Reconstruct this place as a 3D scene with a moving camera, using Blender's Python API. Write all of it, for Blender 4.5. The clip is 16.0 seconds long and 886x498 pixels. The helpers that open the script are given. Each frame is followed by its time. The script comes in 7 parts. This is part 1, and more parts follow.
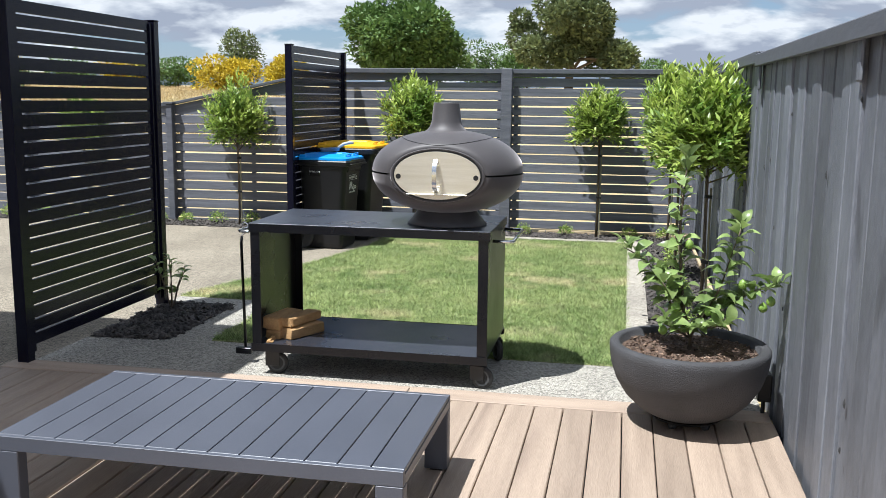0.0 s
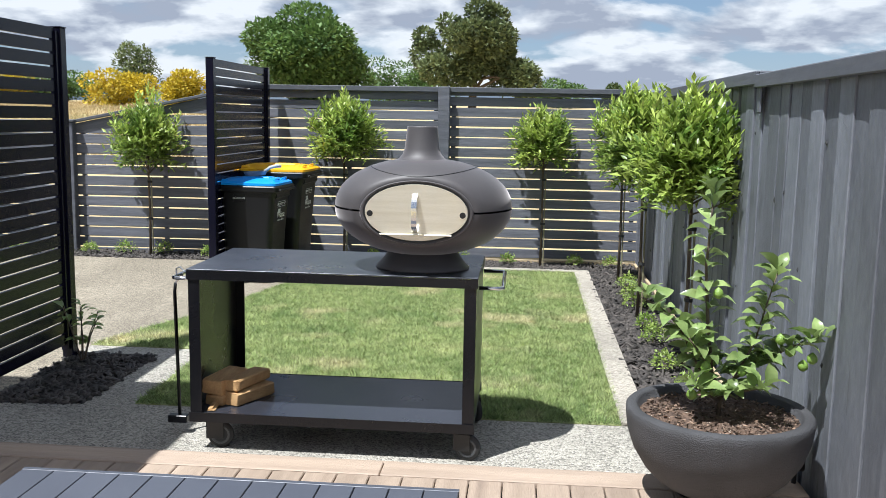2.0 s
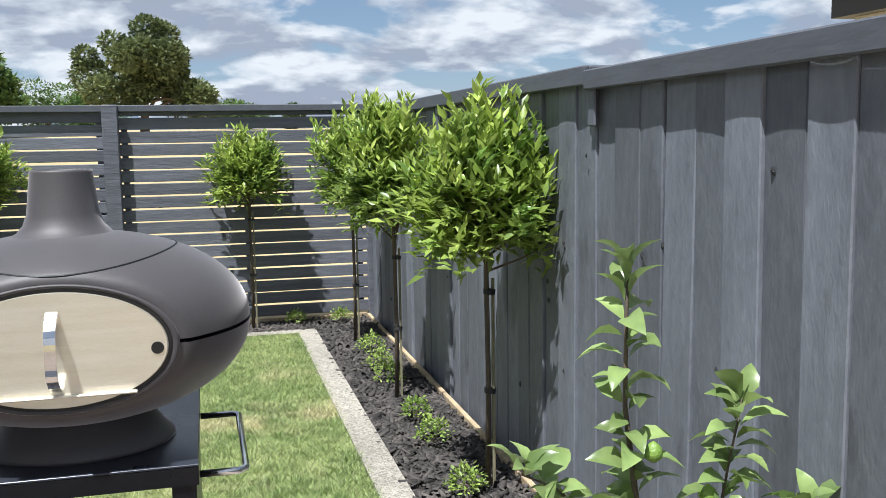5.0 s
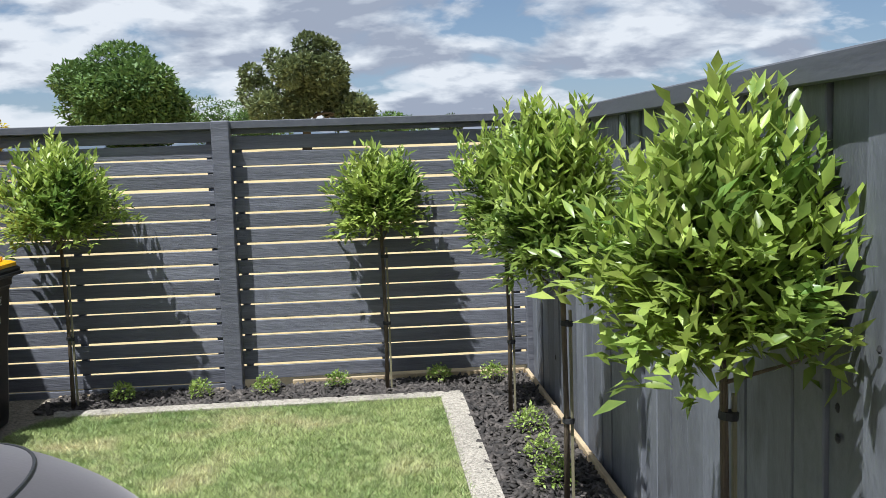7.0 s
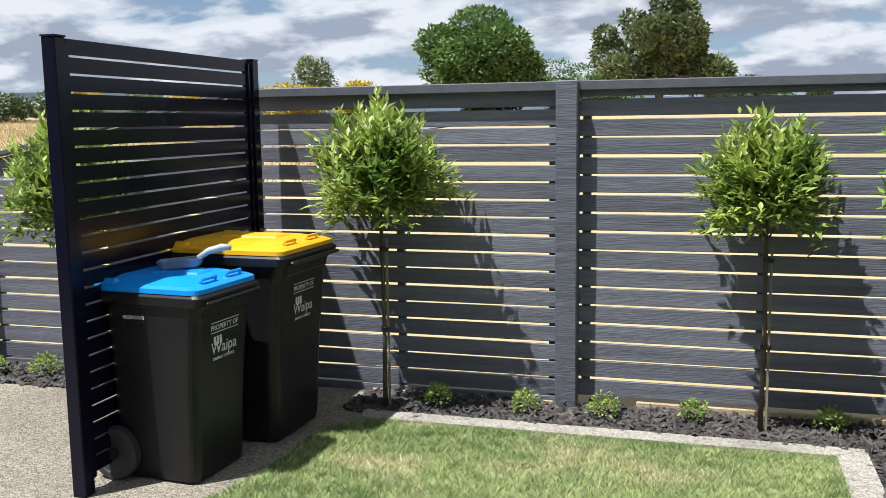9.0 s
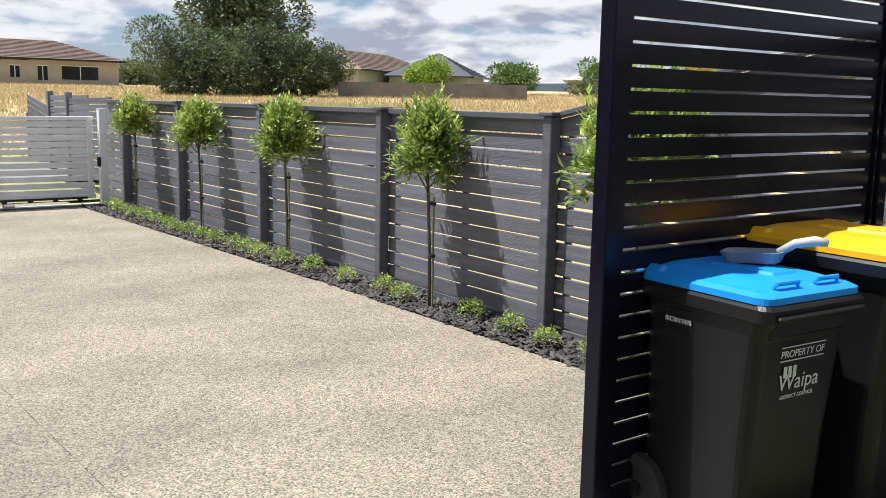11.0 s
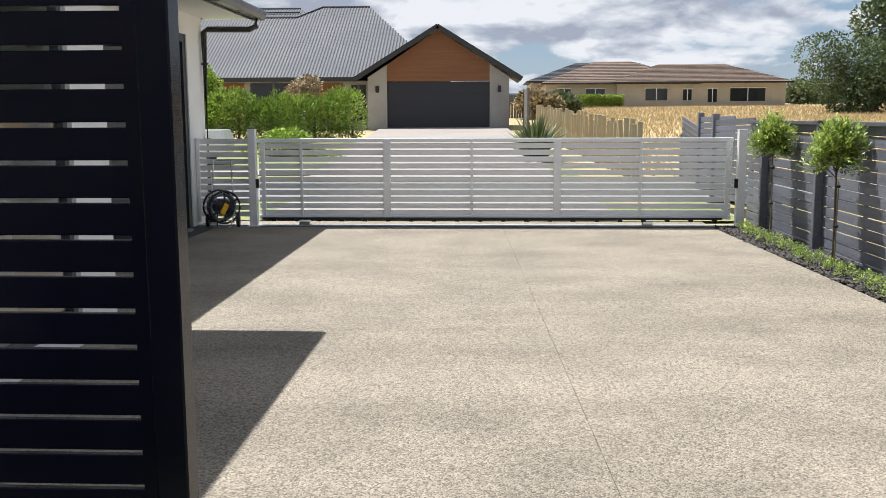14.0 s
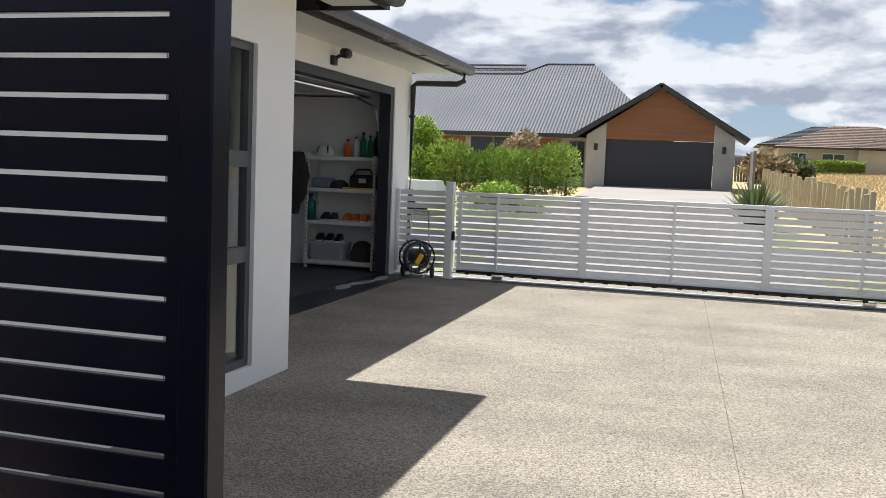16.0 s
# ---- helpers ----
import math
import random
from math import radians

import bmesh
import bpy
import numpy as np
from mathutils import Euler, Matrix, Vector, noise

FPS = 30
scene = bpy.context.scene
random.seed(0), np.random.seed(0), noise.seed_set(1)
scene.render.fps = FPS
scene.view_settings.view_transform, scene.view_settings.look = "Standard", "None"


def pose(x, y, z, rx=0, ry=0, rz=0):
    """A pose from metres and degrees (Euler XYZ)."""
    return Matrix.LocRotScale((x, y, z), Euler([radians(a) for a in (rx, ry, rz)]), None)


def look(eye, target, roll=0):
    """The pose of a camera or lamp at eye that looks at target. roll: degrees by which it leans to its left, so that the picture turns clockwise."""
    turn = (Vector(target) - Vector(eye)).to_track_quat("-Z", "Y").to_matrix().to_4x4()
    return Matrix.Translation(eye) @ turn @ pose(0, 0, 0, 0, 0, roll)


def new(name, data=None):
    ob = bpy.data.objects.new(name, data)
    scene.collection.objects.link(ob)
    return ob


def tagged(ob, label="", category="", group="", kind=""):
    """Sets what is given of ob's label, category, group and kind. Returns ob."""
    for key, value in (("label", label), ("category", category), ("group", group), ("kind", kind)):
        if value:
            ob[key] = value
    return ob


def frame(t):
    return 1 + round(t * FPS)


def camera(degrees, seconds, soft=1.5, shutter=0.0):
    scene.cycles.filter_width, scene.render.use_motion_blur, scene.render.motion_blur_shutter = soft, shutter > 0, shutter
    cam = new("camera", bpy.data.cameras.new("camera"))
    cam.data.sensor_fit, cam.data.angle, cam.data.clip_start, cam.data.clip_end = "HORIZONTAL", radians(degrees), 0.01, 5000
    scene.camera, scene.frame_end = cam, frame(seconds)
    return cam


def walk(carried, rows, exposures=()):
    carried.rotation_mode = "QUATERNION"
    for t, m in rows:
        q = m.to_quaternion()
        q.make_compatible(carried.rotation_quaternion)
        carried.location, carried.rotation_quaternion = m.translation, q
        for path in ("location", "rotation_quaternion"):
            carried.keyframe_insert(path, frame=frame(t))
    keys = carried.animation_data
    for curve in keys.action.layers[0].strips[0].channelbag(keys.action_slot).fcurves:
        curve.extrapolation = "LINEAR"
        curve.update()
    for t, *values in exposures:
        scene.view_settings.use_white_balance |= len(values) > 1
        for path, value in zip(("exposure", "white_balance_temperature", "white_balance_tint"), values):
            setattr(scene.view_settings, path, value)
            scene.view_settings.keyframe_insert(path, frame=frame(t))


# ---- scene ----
cam = camera(51.3, 16.0, soft=0.6)
PATH = [
    (0, (-0.095, 0.147, 1.437), (-0.476, 2.083, 1.114), 0.6),
    (0.5, (-0.092, 0.214, 1.423), (-0.493, 2.141, 1.069), 0.8),
    (1, (-0.224, 0.335, 1.425), (-0.511, 2.285, 1.083), 0.8),
    (1.5, (-0.4, 0.519, 1.445), (-0.596, 2.484, 1.128), 0.5),
    (2, (-0.548, 0.772, 1.457), (-0.719, 2.744, 1.173), 1.0),
    (2.5, (-0.658, 1.063, 1.453), (-0.656, 3.044, 1.173), 0.7),
    (3, (-0.75, 1.369, 1.456), (-0.426, 3.319, 1.15), 0.2),
    (5.5, (-0.622, 2.907, 1.474), (-0.128, 4.831, 1.241), -0.9),
    (6, (-0.528, 3.255, 1.456), (-0.182, 5.209, 1.21), -0.7),
    (6.5, (-0.486, 3.61, 1.49), (-0.279, 5.585, 1.255), -0.1),
    (7, (-0.449, 3.979, 1.519), (-0.29, 5.962, 1.306), -1.9),
    (7.5, (-0.397, 4.272, 1.534), (-0.389, 6.259, 1.306), -2.1),
    (8, (-0.429, 4.588, 1.576), (-0.605, 6.564, 1.326), -2.0),
    (10.5, (-0.986, 5.873, 1.438), (-2.305, 7.343, 1.127), 1.2),
    (11, (-1.124, 6.127, 1.416), (-2.705, 7.311, 1.099), 1.1),
    (11.5, (-1.287, 6.28, 1.425), (-3.036, 7.195, 1.102), 1.2),
    (12, (-1.375, 6.374, 1.424), (-3.26, 6.963, 1.111), 2.0),
    (12.5, (-1.411, 6.492, 1.418), (-3.369, 6.753, 1.105), 2.1),
    (13, (-1.416, 6.500, 1.413), (-3.391, 6.558, 1.106), 1.4),
    (13.5, (-1.419, 6.510, 1.422), (-3.397, 6.469, 1.125), 0.5),
    (14, (-1.439, 6.539, 1.422), (-3.416, 6.444, 1.136), -0.2),
    (14.5, (-1.536, 6.582, 1.421), (-3.515, 6.436, 1.174), -0.9),
    (15, (-1.662, 6.664, 1.433), (-3.634, 6.422, 1.204), -0.5),
    (15.5, (-1.728, 6.735, 1.436), (-3.679, 6.344, 1.229), 1.4),
    (16, (-1.742, 6.786, 1.447), (-3.655, 6.23, 1.27), 2.2),
]
walk(cam, [(t, look(eye, target, roll)) for t, eye, target, roll in PATH], exposures=[(0, 0.5, 5950, 7), (2.5, 0.5, 5950, 7), (5.5, 0.41, 5950, 7), (8, 0.32, 5950, 8), (10.5, 0.5, 6200, 9), (12.5, 0.36, 6250, 10), (16, 0.48, 6150, 9)])

# ---- world, sun ----
SUN_DIR = Vector((0.3, 0.335, -1.0)).normalized()
world = bpy.data.worlds.new("sky")
scene.world = world
world.use_nodes = True
wn, wl = world.node_tree.nodes, world.node_tree.links
wn.clear()
w_out = wn.new("ShaderNodeOutputWorld")
w_bg = wn.new("ShaderNodeBackground")
w_bg.inputs["Strength"].default_value = 0.055
w_sky = wn.new("ShaderNodeTexSky")
w_sky.sky_type = "NISHITA"
w_sky.sun_disc = False
w_sky.sun_elevation = math.asin(-SUN_DIR.z)
w_sky.sun_rotation = math.atan2(-SUN_DIR.x, -SUN_DIR.y) % (2 * math.pi)
w_sky.dust_density = 0.3
w_sky.ozone_density = 2.0
w_tc = wn.new("ShaderNodeTexCoord")
w_sep = wn.new("ShaderNodeSeparateXYZ")
wl.new(w_tc.outputs["Generated"], w_sep.inputs[0])
w_h = wn.new("ShaderNodeMath")
w_h.operation = "ABSOLUTE"
wl.new(w_sep.outputs["Z"], w_h.inputs[0])
w_h2 = wn.new("ShaderNodeMath")
w_h2.operation = "ADD"
w_h2.inputs[1].default_value = 0.34
wl.new(w_h.outputs[0], w_h2.inputs[0])
w_flat = wn.new("ShaderNodeVectorMath")
w_flat.operation = "MULTIPLY"
w_flat.inputs[1].default_value = (1.0, 1.0, 1.7)
wl.new(w_tc.outputs["Generated"], w_flat.inputs[0])
w_div = wn.new("ShaderNodeVectorMath")
w_div.operation = "DIVIDE"
w_cmb = wn.new("ShaderNodeCombineXYZ")
for s in ("X", "Y", "Z"):
    wl.new(w_h2.outputs[0], w_cmb.inputs[s])
wl.new(w_flat.outputs[0], w_div.inputs[0])
wl.new(w_cmb.outputs[0], w_div.inputs[1])


def sky_noise(scale, detail, offset, rough=0.55):
    m = wn.new("ShaderNodeMapping")
    m.inputs["Location"].default_value = offset
    wl.new(w_div.outputs[0], m.inputs["Vector"])
    n = wn.new("ShaderNodeTexNoise")
    n.inputs["Scale"].default_value = scale
    n.inputs["Detail"].default_value = detail
    n.inputs["Roughness"].default_value = rough
    n.inputs["Distortion"].default_value = 0.15
    wl.new(m.outputs[0], n.inputs["Vector"])
    return n


def sky_ramp(src, stops):
    r = wn.new("ShaderNodeValToRGB")
    e = r.color_ramp.elements
    for i, (p, c) in enumerate(stops):
        k = e[i] if i < 2 else e.new(p)
        k.position, k.color = p, (*c, 1)
    wl.new(src, r.inputs[0])
    return r


def sky_math(op, a, b):
    m = wn.new("ShaderNodeMath")
    m.operation = op
    for k, v in enumerate((a, b)):
        if isinstance(v, (int, float)):
            m.inputs[k].default_value = v
        else:
            wl.new(v, m.inputs[k])
    return m.outputs[0]


# cumulus: one field for the cover, read again a little higher up to tell sunlit tops from grey bases
c_at = sky_noise(3.1, 11, (3.1, 1.7, 0.0), 0.5).outputs["Fac"]
c_up = sky_noise(3.1, 11, (3.1, 1.7, 0.07), 0.5).outputs["Fac"]
c_big = sky_noise(1.7, 3, (0.4, 5.2, 0.0), 0.5).outputs["Fac"]
# clouds crowd towards the horizon and open out overhead
c_open = sky_math("MULTIPLY", w_h.outputs[0], 0.04)
c_cov = sky_math("SUBTRACT", sky_math("ADD", sky_math("MULTIPLY", c_at, 0.75), sky_math("MULTIPLY", c_big, 0.25)), c_open)
cl_shape = sky_ramp(c_cov, [(0.42, (0, 0, 0)), (0.455, (0.7, 0.7, 0.7)), (0.5, (1, 1, 1))])
c_lit = sky_math("ADD", sky_math("MULTIPLY", sky_math("SUBTRACT", c_at, c_up), 4.0), sky_math("ADD", sky_math("MULTIPLY", c_cov, -1.5), 1.3))
cl_tone = sky_ramp(c_lit, [(0.3, (5.4, 5.8, 6.9)), (0.52, (8.6, 8.9, 9.6)), (0.72, (12.0, 12.0, 12.2))])
w_haze = wn.new("ShaderNodeMixRGB")
wl.new(sky_math("MULTIPLY", sky_math("POWER", sky_math("SUBTRACT", 1.0, w_h.outputs[0]), 3.0), 0.42), w_haze.inputs[0])
w_haze.inputs[2].default_value = (5.6, 7.4, 11.0, 1)
wl.new(w_sky.outputs[0], w_haze.inputs[1])
w_mix = wn.new("ShaderNodeMixRGB")
wl.new(cl_shape.outputs[0], w_mix.inputs[0])
wl.new(w_haze.outputs[0], w_mix.inputs[1])
wl.new(cl_tone.outputs[0], w_mix.inputs[2])
wl.new(w_mix.outputs[0], w_bg.inputs["Color"])
wl.new(w_bg.outputs[0], w_out.inputs[0])

sun_data = bpy.data.lights.new("sun", "SUN")
sun_data.energy, sun_data.angle, sun_data.color = 5.4, radians(0.6), (1.0, 0.965, 0.91)
sun = new("sun", sun_data)
sun.matrix_world = look(-SUN_DIR * 60, (0, 0, 0))


# ---- materials ----
def surf(name, c1, c2=None, scale=6.0, rough=0.6, bump=0.0, metal=0.0, stretch=(1, 1, 1), fine=60.0, fine_mix=0.35, detail=6, vary=0.0,
         spec=0.5, bump_fine=None, rough_var=0.12, coords="Object", spots=None, trans=0.0, island=0.0):
    """A procedural surface: two scales of noise mix c1 and c2, with relief, wear and piece-to-piece variation."""
    m = bpy.data.materials.new(name)
    m.use_nodes = True
    nt = m.node_tree
    n, l = nt.nodes, nt.links
    b = n["Principled BSDF"]
    c2 = c2 or tuple(v * 0.75 for v in c1)
    tc = n.new("ShaderNodeTexCoord")
    mp = n.new("ShaderNodeMapping")
    mp.inputs["Scale"].default_value = stretch
    l.new(tc.outputs[coords], mp.inputs["Vector"])
    vec = mp.outputs[0]
    if vary or island:
        oi = n.new("ShaderNodeObjectInfo")
        mul = n.new("ShaderNodeMath")
        mul.operation = "MULTIPLY"
        mul.inputs[1].default_value = 37.0
        l.new(oi.outputs["Random"], mul.inputs[0])
        ad = n.new("ShaderNodeVectorMath")
        l.new(vec, ad.inputs[0])
        l.new(mul.outputs[0], ad.inputs[1])
        vec = ad.outputs[0]

    def noise_tex(s, d):
        t = n.new("ShaderNodeTexNoise")
        t.inputs["Scale"].default_value = s
        t.inputs["Detail"].default_value = d
        l.new(vec, t.inputs["Vector"])
        return t

    big, small = noise_tex(scale, detail), noise_tex(fine, 4)
    mx = n.new("ShaderNodeMath")
    mx.operation = "MULTIPLY_ADD"
    mx.inputs[1].default_value = fine_mix
    l.new(small.outputs["Fac"], mx.inputs[0])
    ms = n.new("ShaderNodeMath")
    ms.operation = "MULTIPLY"
    ms.inputs[1].default_value = 1 - fine_mix
    l.new(big.outputs["Fac"], ms.inputs[0])
    l.new(ms.outputs[0], mx.inputs[2])
    rp = n.new("ShaderNodeValToRGB")
    rp.color_ramp.elements[0].position, rp.color_ramp.elements[0].color = 0.34, (*c2, 1)
    rp.color_ramp.elements[1].position, rp.color_ramp.elements[1].color = 0.66, (*c1, 1)
    l.new(mx.outputs[0], rp.inputs[0])
    col = rp.outputs[0]
    if spots:
        colour, sc, lo, hi = spots
        sp = noise_tex(sc, 3)
        sr = n.new("ShaderNodeValToRGB")
        sr.color_ramp.elements[0].position, sr.color_ramp.elements[1].position = lo, hi
        l.new(sp.outputs["Fac"], sr.inputs[0])
        sm = n.new("ShaderNodeMixRGB")
        sm.inputs[2].default_value = (*colour, 1)
        l.new(sr.outputs[0], sm.inputs[0])
        l.new(col, sm.inputs[1])
        col = sm.outputs[0]
    if vary or island:
        hs = n.new("ShaderNodeHueSaturation")
        mr = n.new("ShaderNodeMapRange")
        mr.inputs[3].default_value, mr.inputs[4].default_value = 1 - (vary or island), 1 + (vary or island)
        if island:
            gi = n.new("ShaderNodeNewGeometry")
            l.new(gi.outputs["Random Per Island"], mr.inputs[0])
        else:
            l.new(oi.outputs["Random"], mr.inputs[0])
        l.new(mr.outputs[0], hs.inputs["Value"])
        l.new(col, hs.inputs["Color"])
        col = hs.outputs[0]
    l.new(col, b.inputs["Base Color"])
    b.inputs["Metallic"].default_value = metal
    b.inputs["Specular IOR Level"].default_value = spec
    rr = n.new("ShaderNodeMapRange")
    rr.inputs[3].default_value, rr.inputs[4].default_value = max(0.02, rough - rough_var), min(1.0, rough + rough_var)
    l.new(big.outputs["Fac"], rr.inputs[0])
    l.new(rr.outputs[0], b.inputs["Roughness"])
    if bump:
        bp = n.new("ShaderNodeBump")
        bp.inputs["Strength"].default_value = bump
        bp.inputs["Distance"].default_value = 0.01
        l.new((small if bump_fine is None else noise_tex(bump_fine, 3)).outputs["Fac"], bp.inputs["Height"])
        l.new(bp.outputs[0], b.inputs["Normal"])
    if trans:
        tr = n.new("ShaderNodeBsdfTranslucent")
        l.new(col, tr.inputs["Color"])
        ms2 = n.new("ShaderNodeMixShader")
        ms2.inputs[0].default_value = trans
        l.new(b.outputs[0], ms2.inputs[1])
        l.new(tr.outputs[0], ms2.inputs[2])
        l.new(ms2.outputs[0], n["Material Output"].inputs["Surface"])
    return m


def aggregate(name, light, mid, dark, scale, stain=0.5):
    """Exposed-aggregate concrete: rounded pebbles in cement, with broad stains."""
    m = bpy.data.materials.new(name)
    m.use_nodes = True
    n, l = m.node_tree.nodes, m.node_tree.links
    b = n["Principled BSDF"]
    tc = n.new("ShaderNodeTexCoord")
    v = n.new("ShaderNodeTexVoronoi")
    v.inputs["Scale"].default_value = scale
    l.new(tc.outputs["Object"], v.inputs["Vector"])
    sep = n.new("ShaderNodeSeparateColor")
    l.new(v.outputs["Color"], sep.inputs[0])
    rp = n.new("ShaderNodeValToRGB")
    e = rp.color_ramp.elements
    e[0].position, e[0].color = 0.0, (*dark, 1)
    e[1].position, e[1].color = 1.0, (*light, 1)
    k = e.new(0.4)
    k.color = (*mid, 1)
    l.new(sep.outputs[0], rp.inputs[0])
    mp = n.new("ShaderNodeMapping")
    mp.inputs["Scale"].default_value = (0.9, 0.55, 1.0)
    l.new(tc.outputs["Object"], mp.inputs["Vector"])
    big = n.new("ShaderNodeTexNoise")
    big.inputs["Scale"].default_value, big.inputs["Detail"].default_value, big.inputs["Roughness"].default_value = 1.5, 9, 0.62
    l.new(mp.outputs[0], big.inputs["Vector"])
    mid_n = n.new("ShaderNodeTexNoise")
    mid_n.inputs["Scale"].default_value, mid_n.inputs["Detail"].default_value, mid_n.inputs["Roughness"].default_value = scale * 0.24, 3, 0.7
    l.new(tc.outputs["Object"], mid_n.inputs["Vector"])
    br0 = n.new("ShaderNodeMapRange")
    br0.inputs[1].default_value, br0.inputs[2].default_value = 0.33, 0.62
    br0.inputs[3].default_value, br0.inputs[4].default_value = 1 - stain * 0.62, 1 + stain * 0.14
    l.new(big.outputs["Fac"], br0.inputs[0])
    mr = n.new("ShaderNodeMapRange")
    mr.inputs[1].default_value, mr.inputs[2].default_value = 0.35, 0.65
    mr.inputs[3].default_value, mr.inputs[4].default_value = 0.87, 1.11
    l.new(mid_n.outputs["Fac"], mr.inputs[0])
    br = n.new("ShaderNodeMath")
    br.operation = "MULTIPLY"
    l.new(br0.outputs[0], br.inputs[0])
    l.new(mr.outputs[0], br.inputs[1])
    hs = n.new("ShaderNodeHueSaturation")
    l.new(rp.outputs[0], hs.inputs["Color"])
    l.new(br.outputs[0], hs.inputs["Value"])
    l.new(hs.outputs[0], b.inputs["Base Color"])
    b.inputs["Roughness"].default_value = 0.8
    bp = n.new("ShaderNodeBump")
    bp.invert = True
    bp.inputs["Strength"].default_value, bp.inputs["Distance"].default_value = 0.7, 0.006
    l.new(v.outputs["Distance"], bp.inputs["Height"])
    l.new(bp.outputs[0], b.inputs["Normal"])
    return m


M_FENCE = surf("charcoal_fence_paint", (0.172, 0.178, 0.21), (0.1, 0.104, 0.127), 3.0, 0.55, 0.35, stretch=(0.35, 6, 9), fine=30, vary=0.16, fine_mix=0.4)
M_PALING = surf("charcoal_stained_palings", (0.182, 0.193, 0.222), (0.108, 0.115, 0.135), 1.5, 0.6, 0.22, stretch=(2.4, 2.4, 0.9), fine=16, fine_mix=0.4, vary=0.24, bump_fine=45,
                spots=((0.05, 0.052, 0.06), 2.4, 0.62, 0.8))
M_CAP = surf("charcoal_cap_timber", (0.105, 0.111, 0.13), (0.078, 0.083, 0.099), 3, 0.6, 0.15, stretch=(3, 0.8, 3), fine=14)
M_SCREEN = surf("black_powder_coat", (0.006, 0.006, 0.017), (0.0045, 0.0045, 0.013), 4, 0.22, 0.03, fine=220, rough_var=0.05, spec=0.22)
M_WHITEGATE = surf("silver_white_powder_coat", (0.86, 0.862, 0.865), (0.8, 0.802, 0.806), 3, 0.4, 0.03, fine=150, vary=0.04)
M_BLACK = surf("black_plastic", (0.014, 0.014, 0.015), (0.009, 0.009, 0.01), 5, 0.42, 0.08, fine=180)
M_RUBBER = surf("black_rubber", (0.035, 0.035, 0.036), None, 8, 0.75, 0.1)
M_BIN = surf("black_bin_plastic", (0.012, 0.012, 0.0135), (0.009, 0.009, 0.0105), 4, 0.36, 0.08, fine=160, spec=0.35)
M_BLUE = surf("blue_lid_plastic", (0.02, 0.33, 0.9), (0.015, 0.26, 0.78), 5, 0.35, 0.06, fine=120)
M_YELLOW = surf("yellow_lid_plastic", (0.93, 0.5, 0.015), (0.82, 0.41, 0.01), 5, 0.38, 0.06, fine=120)
M_CART = surf("black_steel_cart", (0.007, 0.0075, 0.01), (0.005, 0.005, 0.007), 3, 0.28, 0.04, fine=200, spec=0.35)
M_CARTTOP = surf("dark_steel_sheet", (0.05, 0.055, 0.072), (0.032, 0.036, 0.05), 4, 0.3, 0.05, metal=0.25, fine=160, spots=((0.1, 0.1, 0.1), 2.5, 0.62, 0.85))
M_OVEN = surf("black_enamel_cast_iron", (0.082, 0.075, 0.078), (0.064, 0.058, 0.061), 5, 0.55, 0.02, metal=0.2, fine=260, rough_var=0.04, spec=0.6)
ovb = M_OVEN.node_tree.nodes["Principled BSDF"]
ovb.inputs["Sheen Weight"].default_value, ovb.inputs["Sheen Roughness"].default_value = 0.6, 0.35
ovb.inputs["Sheen Tint"].default_value = (1.0, 0.93, 0.95, 1)
M_STEEL = surf("brushed_stainless_steel", (0.86, 0.81, 0.7), (0.74, 0.69, 0.57), 4, 0.36, 0.06, metal=0.75, stretch=(1, 1, 14), fine=80)
M_CHROME = surf("polished_chrome", (0.75, 0.75, 0.76), (0.65, 0.65, 0.66), 6, 0.16, 0.0, metal=1.0)
M_TABLE = surf("slate_grey_aluminium", (0.09, 0.097, 0.123), (0.074, 0.08, 0.102), 2.2, 0.42, 0.05, fine=220, vary=0.05, metal=0.1)
M_DECK = surf("weathered_hardwood_deck", (0.42, 0.325, 0.252), (0.285, 0.217, 0.168), 2.4, 0.62, 0.3, stretch=(7, 0.5, 7), fine=40, vary=0.15, spots=((0.14, 0.1, 0.08), 1.2, 0.6, 0.8))
M_DECKX = surf("weathered_hardwood_border", (0.47, 0.365, 0.285), (0.33, 0.25, 0.195), 2.4, 0.62, 0.4, stretch=(0.5, 7, 7), fine=40, vary=0.12)
M_AGG = aggregate("beige_exposed_aggregate", (0.43, 0.373, 0.29), (0.265, 0.228, 0.175), (0.13, 0.11, 0.083), 125, 0.46)
M_AGG2 = aggregate("grey_exposed_aggregate", (0.53, 0.495, 0.435), (0.36, 0.335, 0.29), (0.15, 0.14, 0.125), 125, 0.4)
M_AGG3 = aggregate("beige_grey_strip_concrete", (0.54, 0.49, 0.42), (0.4, 0.36, 0.305), (0.22, 0.2, 0.17), 125, 0.5)
M_SOIL = surf("dark_bed_soil", (0.03, 0.026, 0.023), (0.015, 0.013, 0.012), 8, 0.9, 0.8)
M_MULCH = surf("black_bark_mulch", (0.11, 0.094, 0.085), (0.016, 0.014, 0.014), 9, 0.75, 0.4, island=0.55)
M_POTSOIL = surf("brown_potting_mix", (0.19, 0.12, 0.085), (0.055, 0.036, 0.028), 30, 0.9, 1.0, fine=120, spots=((0.5, 0.42, 0.34), 90, 0.64, 0.7))
M_CHIP = surf("potting_bark_chip", (0.27, 0.18, 0.125), (0.07, 0.046, 0.034), 12, 0.85, 0.3, island=0.6)
M_POT = surf("charcoal_textured_concrete", (0.078, 0.077, 0.083), (0.042, 0.041, 0.045), 7, 0.7, 0.7, fine=190)
